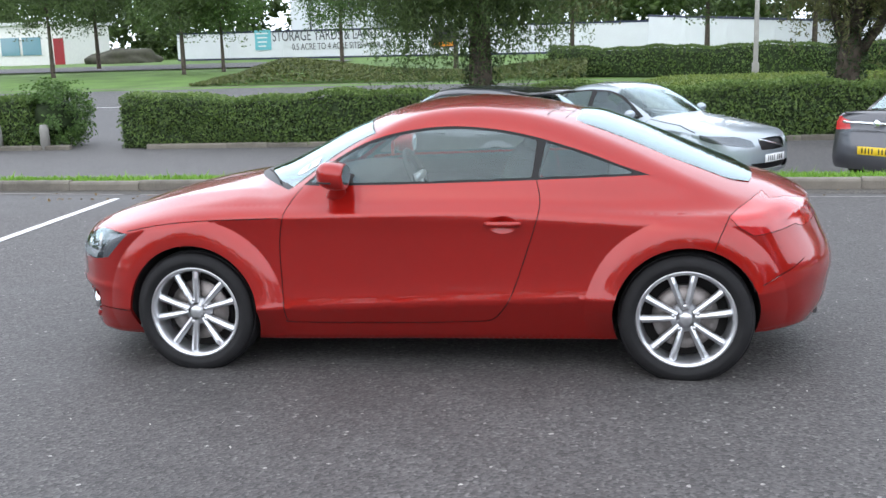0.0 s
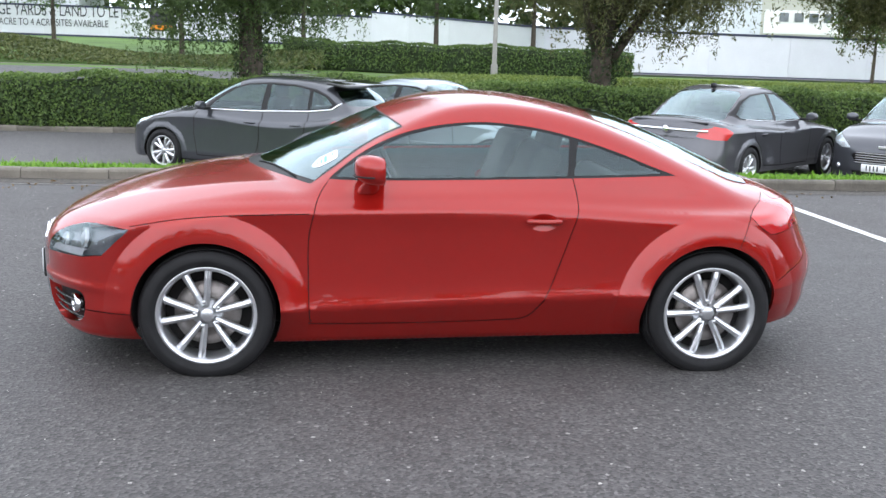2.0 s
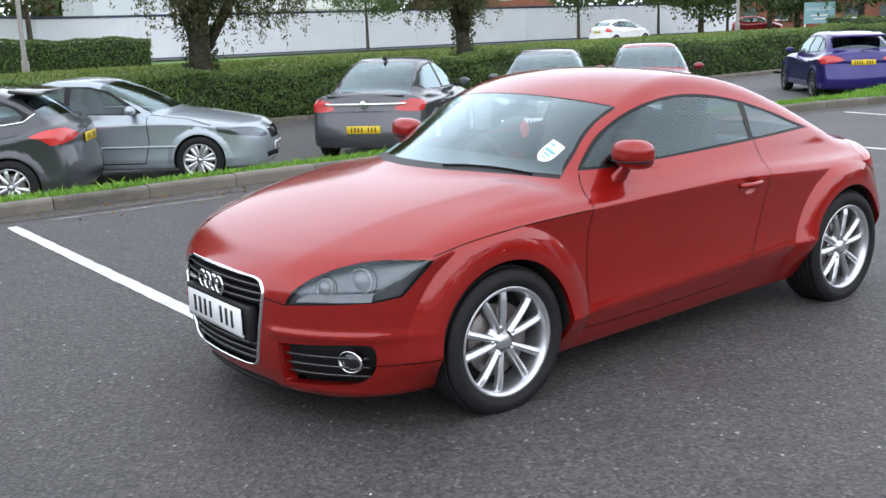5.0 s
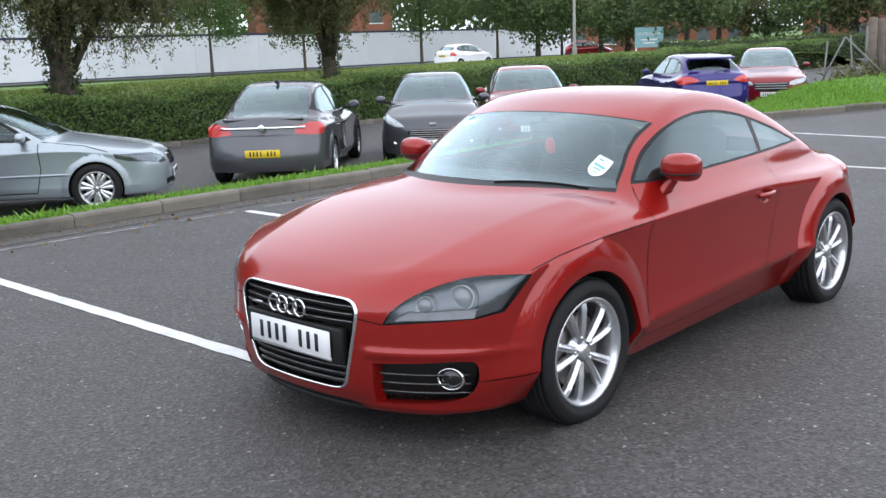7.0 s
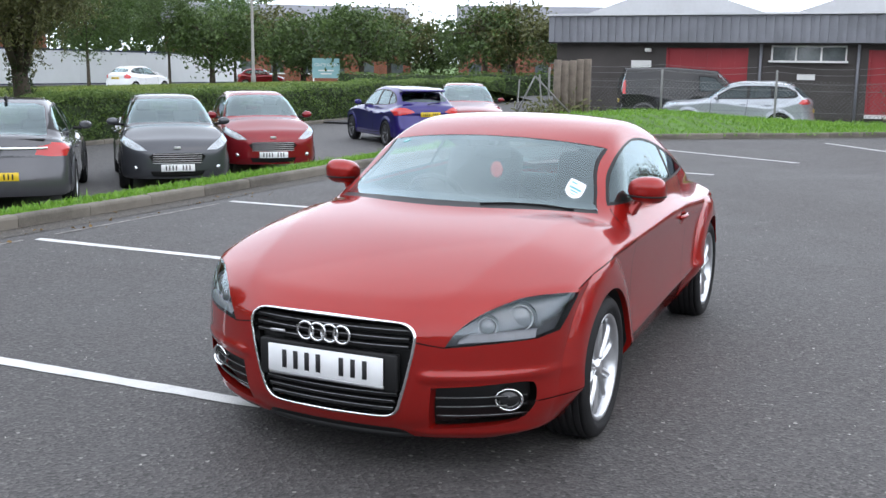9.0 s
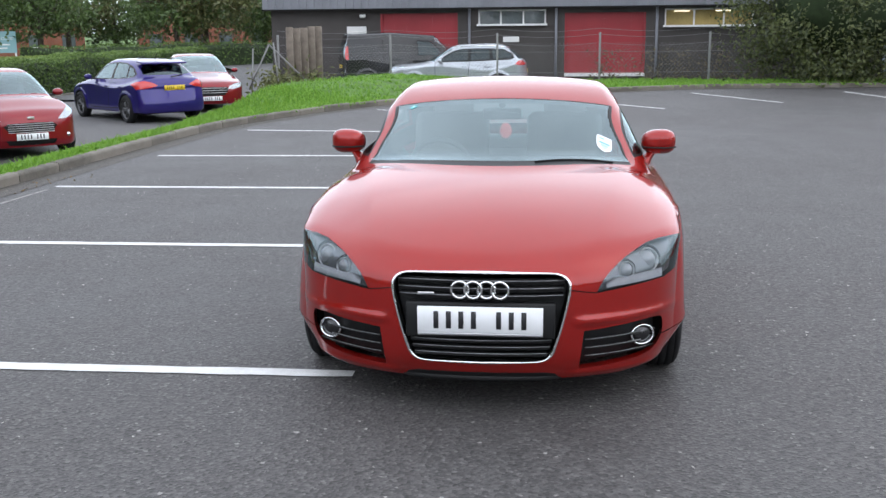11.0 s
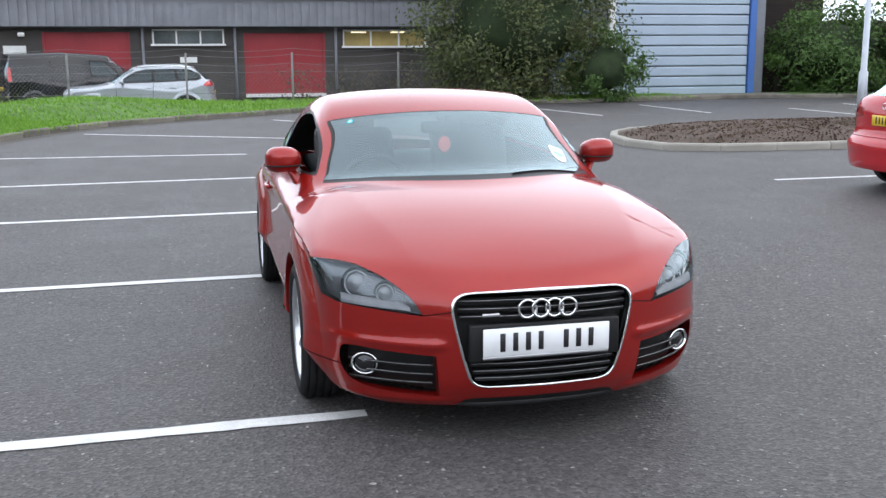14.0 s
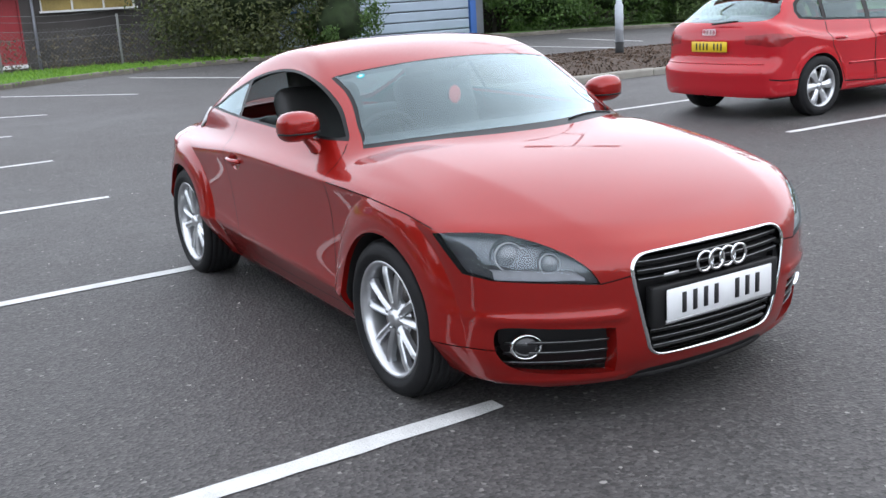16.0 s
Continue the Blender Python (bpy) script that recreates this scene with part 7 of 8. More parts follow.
    for k in range(4):
        bm = lathe([(0.0305, -0.004), (0.031, 0.004), (0.035, 0.006), (0.039, 0.004), (0.0395, -0.004)], 36, axis="x", closed=True)
        bmesh.ops.translate(bm, vec=(-2.112 + 0.002 * (k % 2), -0.0825 + 0.055 * k, 0.558), verts=bm.verts)
        part("badge_ring", bm, M_CHROME, gr)
    part("side_badge", box((-2.094, 0.225, 0.538), (0.006, 0.07, 0.012), bevel=0.002), M_SATIN, gr)
    # lower lip
    ys = np.linspace(-0.34, 0.34, 24)
    bm = bmesh.new()
    rows = []
    for y in ys:
        x = -2.030 + 0.34 * y * y
        e = min(1.0, (0.35 - abs(y)) / 0.08)
        rows.append([bm.verts.new((x + a, y, 0.150 + b)) for a, b in ((-0.012 * e, 0.0), (0.0, 0.022), (0.12, 0.03), (0.12, -0.012), (0.0, -0.012 * e))])
    for r0, r1 in zip(rows, rows[1:]):
        for k in range(5):
            bm.faces.new((r0[k], r0[(k + 1) % 5], r1[(k + 1) % 5], r1[k]))
    bmesh.ops.recalc_face_normals(bm, faces=bm.faces)
    part("front_lip", bm, M_BLACK, car, "matt black front lip")
    # underside, cabin floor, dashboard, steering wheel
    part("underbody", box((0.0, 0, 0.22), (3.5, 1.1, 0.1), bevel=0.02), M_GAP, car)
    # plain boxes added under the hollow shell to block light and deepen its shadow
    part("floor_pan", box((0.0, 0, 0.172), (1.66, 1.40, 0.04), bevel=0.015), M_GAP, car)
    part("undertray", box((-1.70, 0, 0.20), (0.36, 0.90, 0.03), bevel=0.01), M_GAP, car)
    part("rear_tray", box((1.62, 0, 0.265), (0.26, 0.95, 0.03), bevel=0.01), M_GAP, car)
    part("cabin_floor", box((0.3, 0, 0.36), (2.2, 1.3, 0.06)), M_LINING, car)
    bm = prism(rounded([(-0.62, 0.45), (-0.80, 0.72), (-0.86, 0.875), (-0.86, 0.875), (-0.62, 0.915), (-0.42, 0.90), (-0.36, 0.83), (-0.40, 0.6), (-0.40, 0.45)], True, 4), -0.66, 0.66, "xzy")
    part("dashboard", bm, M_LINING, car)
    sw = new("steering_wheel")
    sw.parent = car
    m = Matrix.Translation((-0.28, 0.36, 0.83)) @ Euler((0, radians(-24), 0)).to_matrix().to_4x4()
    bm = lathe([(0.172 + 0.016 * math.cos(a), 0.016 * math.sin(a)) for a in np.linspace(0, 2 * math.pi, 9)[:-1]], 32, axis="x", closed=True)
    bmesh.ops.transform(bm, matrix=m, verts=bm.verts)
    part("wheel_rim", bm, M_LEATHER, sw)
    bm = box((0, 0, 0), (0.04, 0.33, 0.05), bevel=0.012)
    add_box(bm, (0.0, 0, -0.07), (0.035, 0.05, 0.16), bevel=0.01)
    bmesh.ops.transform(bm, matrix=m, verts=bm.verts)
    part("wheel_spoke", bm, M_SATIN, sw)
    part("centre_console", box((-0.05, 0, 0.52), (0.75, 0.22, 0.28), bevel=0.04, seg=2), M_LINING, car)
    part("rear_shelf", box((1.05, 0, 0.78), (0.7, 1.15, 0.08), Euler((0, radians(-4), 0)).to_matrix(), bevel=0.02), M_LINING, car)
    part("rear_bench", box((0.86, 0, 0.70), (0.12, 1.05, 0.42), Euler((0, radians(24), 0)).to_matrix(), 0.05, 2), M_LEATHER, car)
    part("rear_view_mirror", box((-0.345, 0, 1.135), (0.03, 0.22, 0.065), bevel=0.02, seg=2), M_BLACK, car)
    part("sensor_pod", box((-0.345, 0, 1.185), (0.06, 0.04, 0.03), bevel=0.012, seg=2), M_BLACK, car)
    bm = bmesh.new()
    bmesh.ops.create_icosphere(bm, subdivisions=2, radius=1)
    for v in bm.verts:
        v.co = (-0.345 + 0.006 * v.co.x, 0.036 * v.co.y - 0.02, 1.04 + 0.046 * v.co.z)
    part("air_freshener", bm, M_TAG, car, "red hanging air freshener")
    # windscreen stickers
    def sticker(name, outline, mat_, depth):
        p = on_surface(F, "top", [(x, abs(y)) for x, y in outline])
        p[:, 1] = [y for _, y in outline]
        nn = normals_of(F, p)
        mid = p.mean(0)
        v = np.vstack([p + nn * depth, [mid + nn.mean(0) * (depth + 0.0004)]])
        k = len(p)
        fs = [(i, (i + 1) % k, k) for i in range(k)]
        if np.cross(v[1] - v[0], v[k] - v[0])[2] < 0:
            fs = [f[::-1] for f in fs]
        return mesh_part(name, v, fs, mat_, car, smooth=True)

    sticker("paper_sticker", rounded([(-0.620, -0.600), (-0.612, -0.590), (-0.612, -0.530), (-0.620, -0.520), (-0.69, -0.517), (-0.722, -0.530), (-0.735, -0.555), (-0.722, -0.582), (-0.69, -0.598)], True, 4), M_STICKW, 0.002)["label"] = "white paper permit sticker with blue marks"
    for x, wx, y0, y1 in ((-0.640, 0.010, -0.532, -0.560), (-0.676, 0.014, -0.530, -0.588), (-0.694, 0.009, -0.540, -0.578), (-0.712, 0.006, -0.546, -0.570)):
        sticker("sticker_mark", [(x, y0), (x + wx, y0), (x + wx, y1), (x, y1)], M_STICKTEAL, 0.0032)
    sticker("round_sticker", [(-0.375 + 0.016 * math.cos(a), 0.50 + 0.02 * math.sin(a)) for a in np.linspace(0, 2 * math.pi, 16, endpoint=False)], shader("teal_sticker", (0.05, 0.5, 0.55), 0.5), 0.002)
    sticker("sticker_dot", [(-0.375 + 0.007 * math.cos(a), 0.50 + 0.009 * math.sin(a)) for a in np.linspace(0, 2 * math.pi, 12, endpoint=False)], M_STICKW, 0.0032)
    # fuel flap
    c = on_surface(F, "side", [(1.22, 0.905)])
    nn = normals_of(F, c)[0]
    q = Vector(nn).to_track_quat("Y", "Z").to_matrix().to_4x4()
    o = part("fuel_flap", lathe([(0.001, 0.0), (0.058, -0.0005), (0.066, -0.002), (0.067, -0.008)], 32), M_SATIN, car, "round satin metal fuel flap")
    o.data.transform(Matrix.Translation(c[0]) @ q)
    # exhaust tips and rear plate
    for y in (0.42, 0.32):
        o = part("exhaust_tip", lathe([(0.035, -0.1), (0.035, 0.02), (0.031, 0.02), (0.030, -0.1)], 20, axis="x"), M_DARKTRIM, car)
        o.data.transform(Matrix.Translation((1.875, -y, 0.255)))
    return car


COUPE_ROLL = 0.0
red_coupe()

# ---- the other vehicles ----


def car_spec(L, W, H, axf, axr, hub, nose_z, cowl, head, rhead, rbase, deck_z, belt, square=0.0, tail_in=0.1):
    n, t, w = -L / 2, L / 2, W / 2 - 0.018
    top = ((head[0] + rhead[0]) / 2, H)
    return dict(
        plan=[(n - 0.1, 0.86 * w), (n + 0.25, 0.94 * w), (n + 0.6, 0.985 * w), (axf, 0.99 * w), (0, w), (axr, 0.995 * w), (t - 0.5, 0.975 * w), (t - 0.15, 0.92 * w), (t + 0.1, 0.86 * w)],
        shoulder=[(n, nose_z - 0.08), (axf, belt - 0.15), (0, belt - 0.12), (axr, belt - 0.08), (t, belt - 0.10)],
        sill=[(n, 0.2), (t, 0.24)], crease=[(n, 0.33), (t, 0.38)],
        deck=[(n - 0.05, nose_z - 0.10), (n + 0.07, nose_z), (n + 0.35, nose_z + 0.11 - 0.05 * square), (cowl[0] - 0.35, cowl[1] - 0.06), (cowl[0], cowl[1] - 0.01), (0, belt), (rbase[0] - 0.35, max(rbase[1], belt) - 0.01), (rbase[0], rbase[1]), (t - 0.08, deck_z), (t + 0.1, deck_z - 0.15)],
        roof=[(cowl[0] - 0.6, cowl[1] - 0.6 * (head[1] - cowl[1]) / (head[0] - cowl[0])), cowl, ((cowl[0] + head[0]) / 2, (cowl[1] + head[1]) / 2 + 0.025), head, top, rhead, ((rhead[0] + rbase[0]) / 2, (rhead[1] + rbase[1]) / 2 + 0.03), rbase, (rbase[0] + 0.5, rbase[1] - 0.5 * (rhead[1] - rbase[1]) / max(rbase[0] - rhead[0], 0.15))],
        cabin=[(cowl[0] - 0.3, 0.82 * w), (cowl[0] + 0.3, 0.87 * w), (0, 0.895 * w), (rhead[0], 0.87 * w), (t, 0.80 * w)],
        beta=[(cowl[0] - 0.2, 0.5), (head[0], 0.2), (top[0], 0.0), (rhead[0], -0.12), (rbase[0], -0.25)],
        front=[(0.1, n + 0.12), (0.22, n + 0.03), (0.4, n), (0.52, n + 0.005), (nose_z - 0.05, n + 0.04), (nose_z + 0.1, n + 0.14), (nose_z + 0.5, n + 0.5)],
        rear=[(0.1, t - 0.16), (0.25, t - 0.04), (0.42, t), (0.55, t - 0.015), (0.75, t - 0.06), (max(deck_z, 0.85), t - tail_in), (max(deck_z, 0.85) + 0.4, t - tail_in - 0.08)],
        bow_front=(0.2, 0.34) if square < 0.5 else (0.12, 0.2), bow_rear=(0.12, 0.22) if square < 0.5 else (0.03, 0.08),
        axles=(axf, axr), hub=hub, arch=hub + 0.035, flare=0.022, flare_r=hub + 0.12, flare_top=belt + 0.3, flare_p=1.5, crown=0.09, crown4=0.05, belt=belt, tumble=0.40 - 0.2 * square, roof_crown=0.06, roof_crown4=0.06,
        seams=(n + 0.47, t - 0.4), chin=0.21, tail_low=0.25, side=(0.012, 0.007, 0.45), k_roof=0.1, zc=0.55,
    )


def parked_car(name, label, spec, colour, at, heading, z, windows, lamp, tail, grille, rear_win, wheel=(5, 0.0), bits=(), category="car", dark=False, rear_plate_z=0.8, front_plate_z=0.42, glass_mat=None, rim_mat=None, tail_mat=None, step=0.027, rear_glass=None):
    """A vehicle with its panels, glazing, lamps and wheels. heading: the way its nose points (x, y)."""
    yaw = math.degrees(math.atan2(-heading[1], -heading[0]))
    car = thing(name, label, category, pose(at[0], at[1], z, 0, 0, yaw))
    F = car_field(spec)
    n, t = -spec["len"] / 2, spec["len"] / 2
    cw, hd, rb, rh = spec["keys"]
    w = spec["w"]
    gm = glass_mat or M_GLASS
    scr = [("top", [(cw[0] + 0.04 + 0.42 * y * y, y) for y in np.linspace(-0.02, 0.80 * w, 10)] + [(hd[0] - 0.03 + 0.2 * y * y, y) for y in np.linspace(0.70 * w, -0.02, 10)])]
    feats = [("arch", "side", ring_pts(a, spec["hub"], spec["arch"], 40)) for a in spec["axles"]]
    feats += [("glass%d" % i, "side", resample(p, 0.05, True)) for i, p in enumerate(windows)]
    if spec.get("seal"):
        feats.append(("seal", "side", spec["seal"]))
    feats.append(("screen", "mix", scr))
    if rear_win:
        feats.append(("rearwin", rear_win[0], rear_win[1]))
    feats += [("lamp", "mix", lamp), ("tail", "mix", tail)]
    feats += [("grille%d" % i, "front", g) for i, g in enumerate(grille)]
    gaps = [("side", g, 0.012) for g in spec.get("gaps", [])]
    sh_, cr_ = cubic(spec["shoulder"]), pieces(spec["crease"])
    xs_ = np.linspace(n + 0.3, t - 0.3, 70)
    ridges = [("side", [(x, float(sh_(x)) + d) for x in xs_]) for d in (-0.012, 0.004, 0.02, 0.038, 0.058, 0.085)]
    ridges += [("side", [(x, float(cr_(x)) + d) for x in np.linspace(spec["axles"][0] + spec["arch"] + 0.05, spec["axles"][1] - spec["arch"] - 0.05, 40)]) for d in (-0.03, 0.0, 0.025, 0.06)]
    P = car_shell(F, spec, feats, gaps, step, ridges)
    both = lambda k: joined(P[k], flipped(P[k]))
    panel("body", both("body"), colour, car)
    one = P["body"]
    one = (one[0], one[1][(np.abs(one[0][one[1]].mean(1)[:, 0]) < t - 0.8)], one[2])
    panel("lining", joined(sunk(one, 0.04), flipped(sunk(one, 0.04))), M_LINING, car)
    if "gap" in P:
        for bit in islands(sunk(P["gap"], 0.006)):
            panel("shut_line", bit, M_GAP, car)
            panel("shut_line", flipped(bit), M_GAP, car)
    panel("windscreen", both("screen"), M_SCREEN, car).visible_shadow = False
    if "rearwin" in P:
        panel("rear_window", both("rearwin"), rear_glass or glass_mat or M_SCREEN, car).visible_shadow = False
    for i in range(len(grille)):
        if "grille%d" % i in P:
            panel("grille", joined(sunk(P["grille%d" % i], 0.03), flipped(sunk(P["grille%d" % i], 0.03))), M_BLACK, car)
    for side in (1, -1):
        f = (lambda p: p) if side > 0 else flipped
        for i in range(len(windows)):
            if "glass%d" % i in P:
                panel("side_window", f(sunk(P["glass%d" % i], 0.004)), gm, car).visible_shadow = False
        if "seal" in P:
            panel("window_trim", f(P["seal"]), M_SEAL, car)
        if "lamp" in P:
            hl = panel("headlamp", f(P["lamp"]), M_LENS, car, "clear headlamp")
            hl.visible_shadow = False
            panel("lamp_reflector", f(sunk(P["lamp"], 0.007)), M_LAMPSILVER if not dark else M_LAMPBACK, hl)
        if "tail" in P:
            panel("tail_lamp", f(P["tail"]), tail_mat or M_TAILHI, car, "red tail lamp")
        for a in spec["axles"]:
            ring = on_surface(F, "side", ring_pts(a, spec["hub"], spec["arch"], 28, -0.4, math.pi + 0.4))
            ring = ring[ring[:, 1] > 0.4]
            ring[:, 1] *= side
            inn = ring.copy()
            inn[:, 1] = 0.45 * side
            k = len(ring)
            mesh_part("wheel_arch_liner", np.vstack([ring, inn, [[a, 0.45 * side, spec["hub"]]]]), [(i, i + 1, k + i + 1, k + i) for i in range(k - 1)] + [(k + i, k + i + 1, 2 * k) for i in range(k - 1)], M_GAP, car)
            tyre_wheel(car, (a, (w - 0.095) * side, spec["hub"]), side, 90 + 20 * a, spec["hub"] + 0.004, spec["hub"] * 0.70, 0.2, wheel[0], wheel[1], rim_mat or M_ALLOY, False, wheel[2] if len(wheel) > 2 else (0.026, 0.045))
        m_at = spec["mirror"]
        mi = new("door_mirror")
        mi.parent = car
        bm = bmesh.new()
        bmesh.ops.create_uvsphere(bm, u_segments=16, v_segments=10, radius=1)
        for v in bm.verts:
            v.co = (m_at[0] + 0.075 * min(v.co.x, 0.6), (w + 0.06 + 0.10 * v.co.y) * side, m_at[1] + 0.065 * v.co.z)
        part("housing", bm, colour, mi)
        part("mirror_foot", box((m_at[0] + 0.01, (w - 0.06) * side, m_at[1] - 0.05), (0.07, 0.14, 0.04), bevel=0.01), M_BLACK, mi)
        for hx in spec.get("handles", ()):
            y = on_surface(F, "side", [(hx, spec["belt"] - 0.14)])[0][1]
            part("door_handle", tube([(hx - 0.09, y * side, spec["belt"] - 0.14), (hx, (y + 0.03) * side, spec["belt"] - 0.135), (hx + 0.09, y * side, spec["belt"] - 0.14)], 0.014, 8), colour, car)
        st = new("seat")
        st.parent = car
        part("seat_back", box((cw[0] + 1.35, 0.36 * side, spec["belt"] - 0.08), (0.16, 0.46, 0.6), Euler((0, radians(16), 0)).to_matrix(), 0.05, 2), M_LEATHER, st)
        part("headrest", box((cw[0] + 1.46, 0.36 * side, spec["belt"] + 0.30), (0.1, 0.26, 0.18), bevel=0.04, seg=2), M_LEATHER, st)
    part("underbody", box((0, 0, 0.27), (spec["len"] - 0.7, 1.0, 0.12)), M_GAP, car, smooth=False)
    part("cabin_floor", box(((cw[0] + rb[0]) / 2, 0, 0.5), (rb[0] - cw[0], 1.2, 0.1)), M_LINING, car, smooth=False)
    part("dashboard", box((cw[0] + 0.32, 0, spec["belt"] - 0.12), (0.5, 1.2, 0.2), bevel=0.06, seg=2), M_LINING, car)
    part("rear_bench", box((rh[0] - 0.25, 0, spec["belt"] - 0.15), (0.14, 1.15, 0.55), Euler((0, radians(18), 0)).to_matrix(), 0.05, 2), M_LEATHER, car)
    px = on_surface(F, "front", [(0.02, front_plate_z)])[0][0]
    bars_plate(car, "front_plate", (px - 0.012, 0, front_plate_z), (0.52, 0.112), 180, M_PLATEW, "AAAA AAA")
    rx = on_surface(F, "rear", [(0.02, rear_plate_z)])[0][0]
    bars_plate(car, "rear_plate", (rx + 0.014, 0, rear_plate_z), (0.52, 0.112), 0, M_PLATEY, "AAAA AAA")
    for kind_, view, pts, r, mt in bits:
        pts = resample(pts, 0.06, False)
        p = on_surface(F, view, [(abs(a) if view != "side" else a, b) for a, b in pts])
        if view in ("front", "rear"):
            p[:, 1] = [a for a, _ in pts]
            part(kind_, tube(p, r, 6), mt, car)
        else:
            for side in (1, -1):
                part(kind_, tube(p * np.array((1, side, 1)), r, 6), mt, car)
    return car


def outfit(spec, L, W, cowl, head, rbase, rhead, mirror, handles=(), gaps=(), seal=None):
    spec.update(len=L, w=W / 2, keys=(cowl, head, rbase, rhead), mirror=mirror, handles=handles, gaps=list(gaps), seal=seal)
    return spec


def line_of(y0, y1, z, n=12):
    return [(y, z) for y in np.linspace(y0, y1, n)]


M_DGREY = paint("dark_grey_metallic", (0.064, 0.067, 0.077), 0.55, 0.35, 0.05)
M_MGREY = paint("mid_grey_metallic", (0.088, 0.088, 0.098), 0.55, 0.34, 0.05)
M_SILVERB = paint("silver_blue_metallic", (0.36, 0.41, 0.45), 0.6, 0.34, 0.05)
M_CHERRY = paint("cherry_red", (0.21, 0.008, 0.014), 0.3, 0.3, 0.03)
M_BRED = paint("bright_red", (0.43, 0.010, 0.018), 0.05, 0.3, 0.0)
M_PURPLE = paint("deep_violet_blue", (0.022, 0.014, 0.14), 0.4, 0.3, 0.04)
M_SILVER = paint("bright_silver", (0.44, 0.47, 0.51), 0.55, 0.34, 0.05)
M_VANBLACK = paint("black_van_paint", (0.012, 0.012, 0.013), 0.1, 0.3, 0.0)
M_CARWHITE = paint("white_car_paint", (0.78, 0.79, 0.8), 0.0, 0.3, 0.0)
M_DARKRIM = shader("dark_alloy", (0.10, 0.10, 0.105), 0.35, 0.7)
M_TINT = glass("dark_privacy_glass", (0.7, 0.78, 0.8), 0.16)


def hatch_spec():
    cw, hd, rh, rb = (-0.98, 1.02), (-0.12, 1.43), (1.35, 1.40), (1.98, 1.05)
    s = car_spec(4.36, 1.82, 1.475, -1.29, 1.36, 0.32, 0.72, cw, hd, rh, rb, 0.98, 0.97)
    top = [(-0.62, 1.02), (-0.42, 1.16), (-0.18, 1.30), (0.1, 1.375), (0.5, 1.40), (0.9, 1.385), (1.25, 1.33), (1.45, 1.25), (1.62, 1.14)]
    seal = top + [(1.55, 1.07), (1.2, 1.03), (0.3, 0.99), (-0.55, 0.975)]
    wins = [[(-0.52, 1.0), (-0.36, 1.15), (-0.13, 1.285), (0.1, 1.355), (0.40, 1.372), (0.41, 1.012)], [(0.50, 1.015), (0.49, 1.375), (0.9, 1.362), (1.13, 1.325), (1.17, 1.05)], [(1.22, 1.055), (1.19, 1.31), (1.40, 1.245), (1.54, 1.13), (1.50, 1.085)]]
    gaps = [[(-0.70, 0.95), (-0.72, 0.6), (-0.66, 0.30), (0.36, 0.31), (0.44, 0.6), (0.45, 0.98)], [(0.45, 0.98), (0.42, 0.31), (0.95, 0.34), (1.02, 0.55), (1.20, 0.75), (1.20, 1.03)], [(-1.5, 0.80), (-1.1, 0.90), (-0.75, 0.96)]]
    outfit(s, 4.36, 1.82, cw, hd, rb, rh, (-0.52, 1.04), (0.28, 1.05), gaps, seal)
    lamp = [("front", [(0.50, 0.62), (0.58, 0.70), (0.68, 0.76)]), ("side", [(-1.72, 0.80), (-1.50, 0.84), (-1.55, 0.78)]), ("front", [(0.80, 0.66), (0.66, 0.60)])]
    tail = [("side", [(1.62, 0.90), (1.78, 0.965), (1.95, 0.985)]), ("rear", [(0.60, 0.975), (0.46, 0.92), (0.40, 0.875), (0.55, 0.83)]), ("side", [(1.98, 0.80), (1.86, 0.79), (1.76, 0.865)])]
    grille = [[(-0.02, 0.62), (0.36, 0.61), (0.38, 0.57), (-0.02, 0.56)], [(-0.02, 0.50), (0.42, 0.50), (0.36, 0.30), (-0.02, 0.28)]]
    rear_win = ("rear", [(-0.02, 1.33), (0.48, 1.31), (0.55, 1.26), (0.60, 1.14), (0.52, 1.12), (-0.02, 1.11)])
    return s, wins, lamp, tail, grille, rear_win


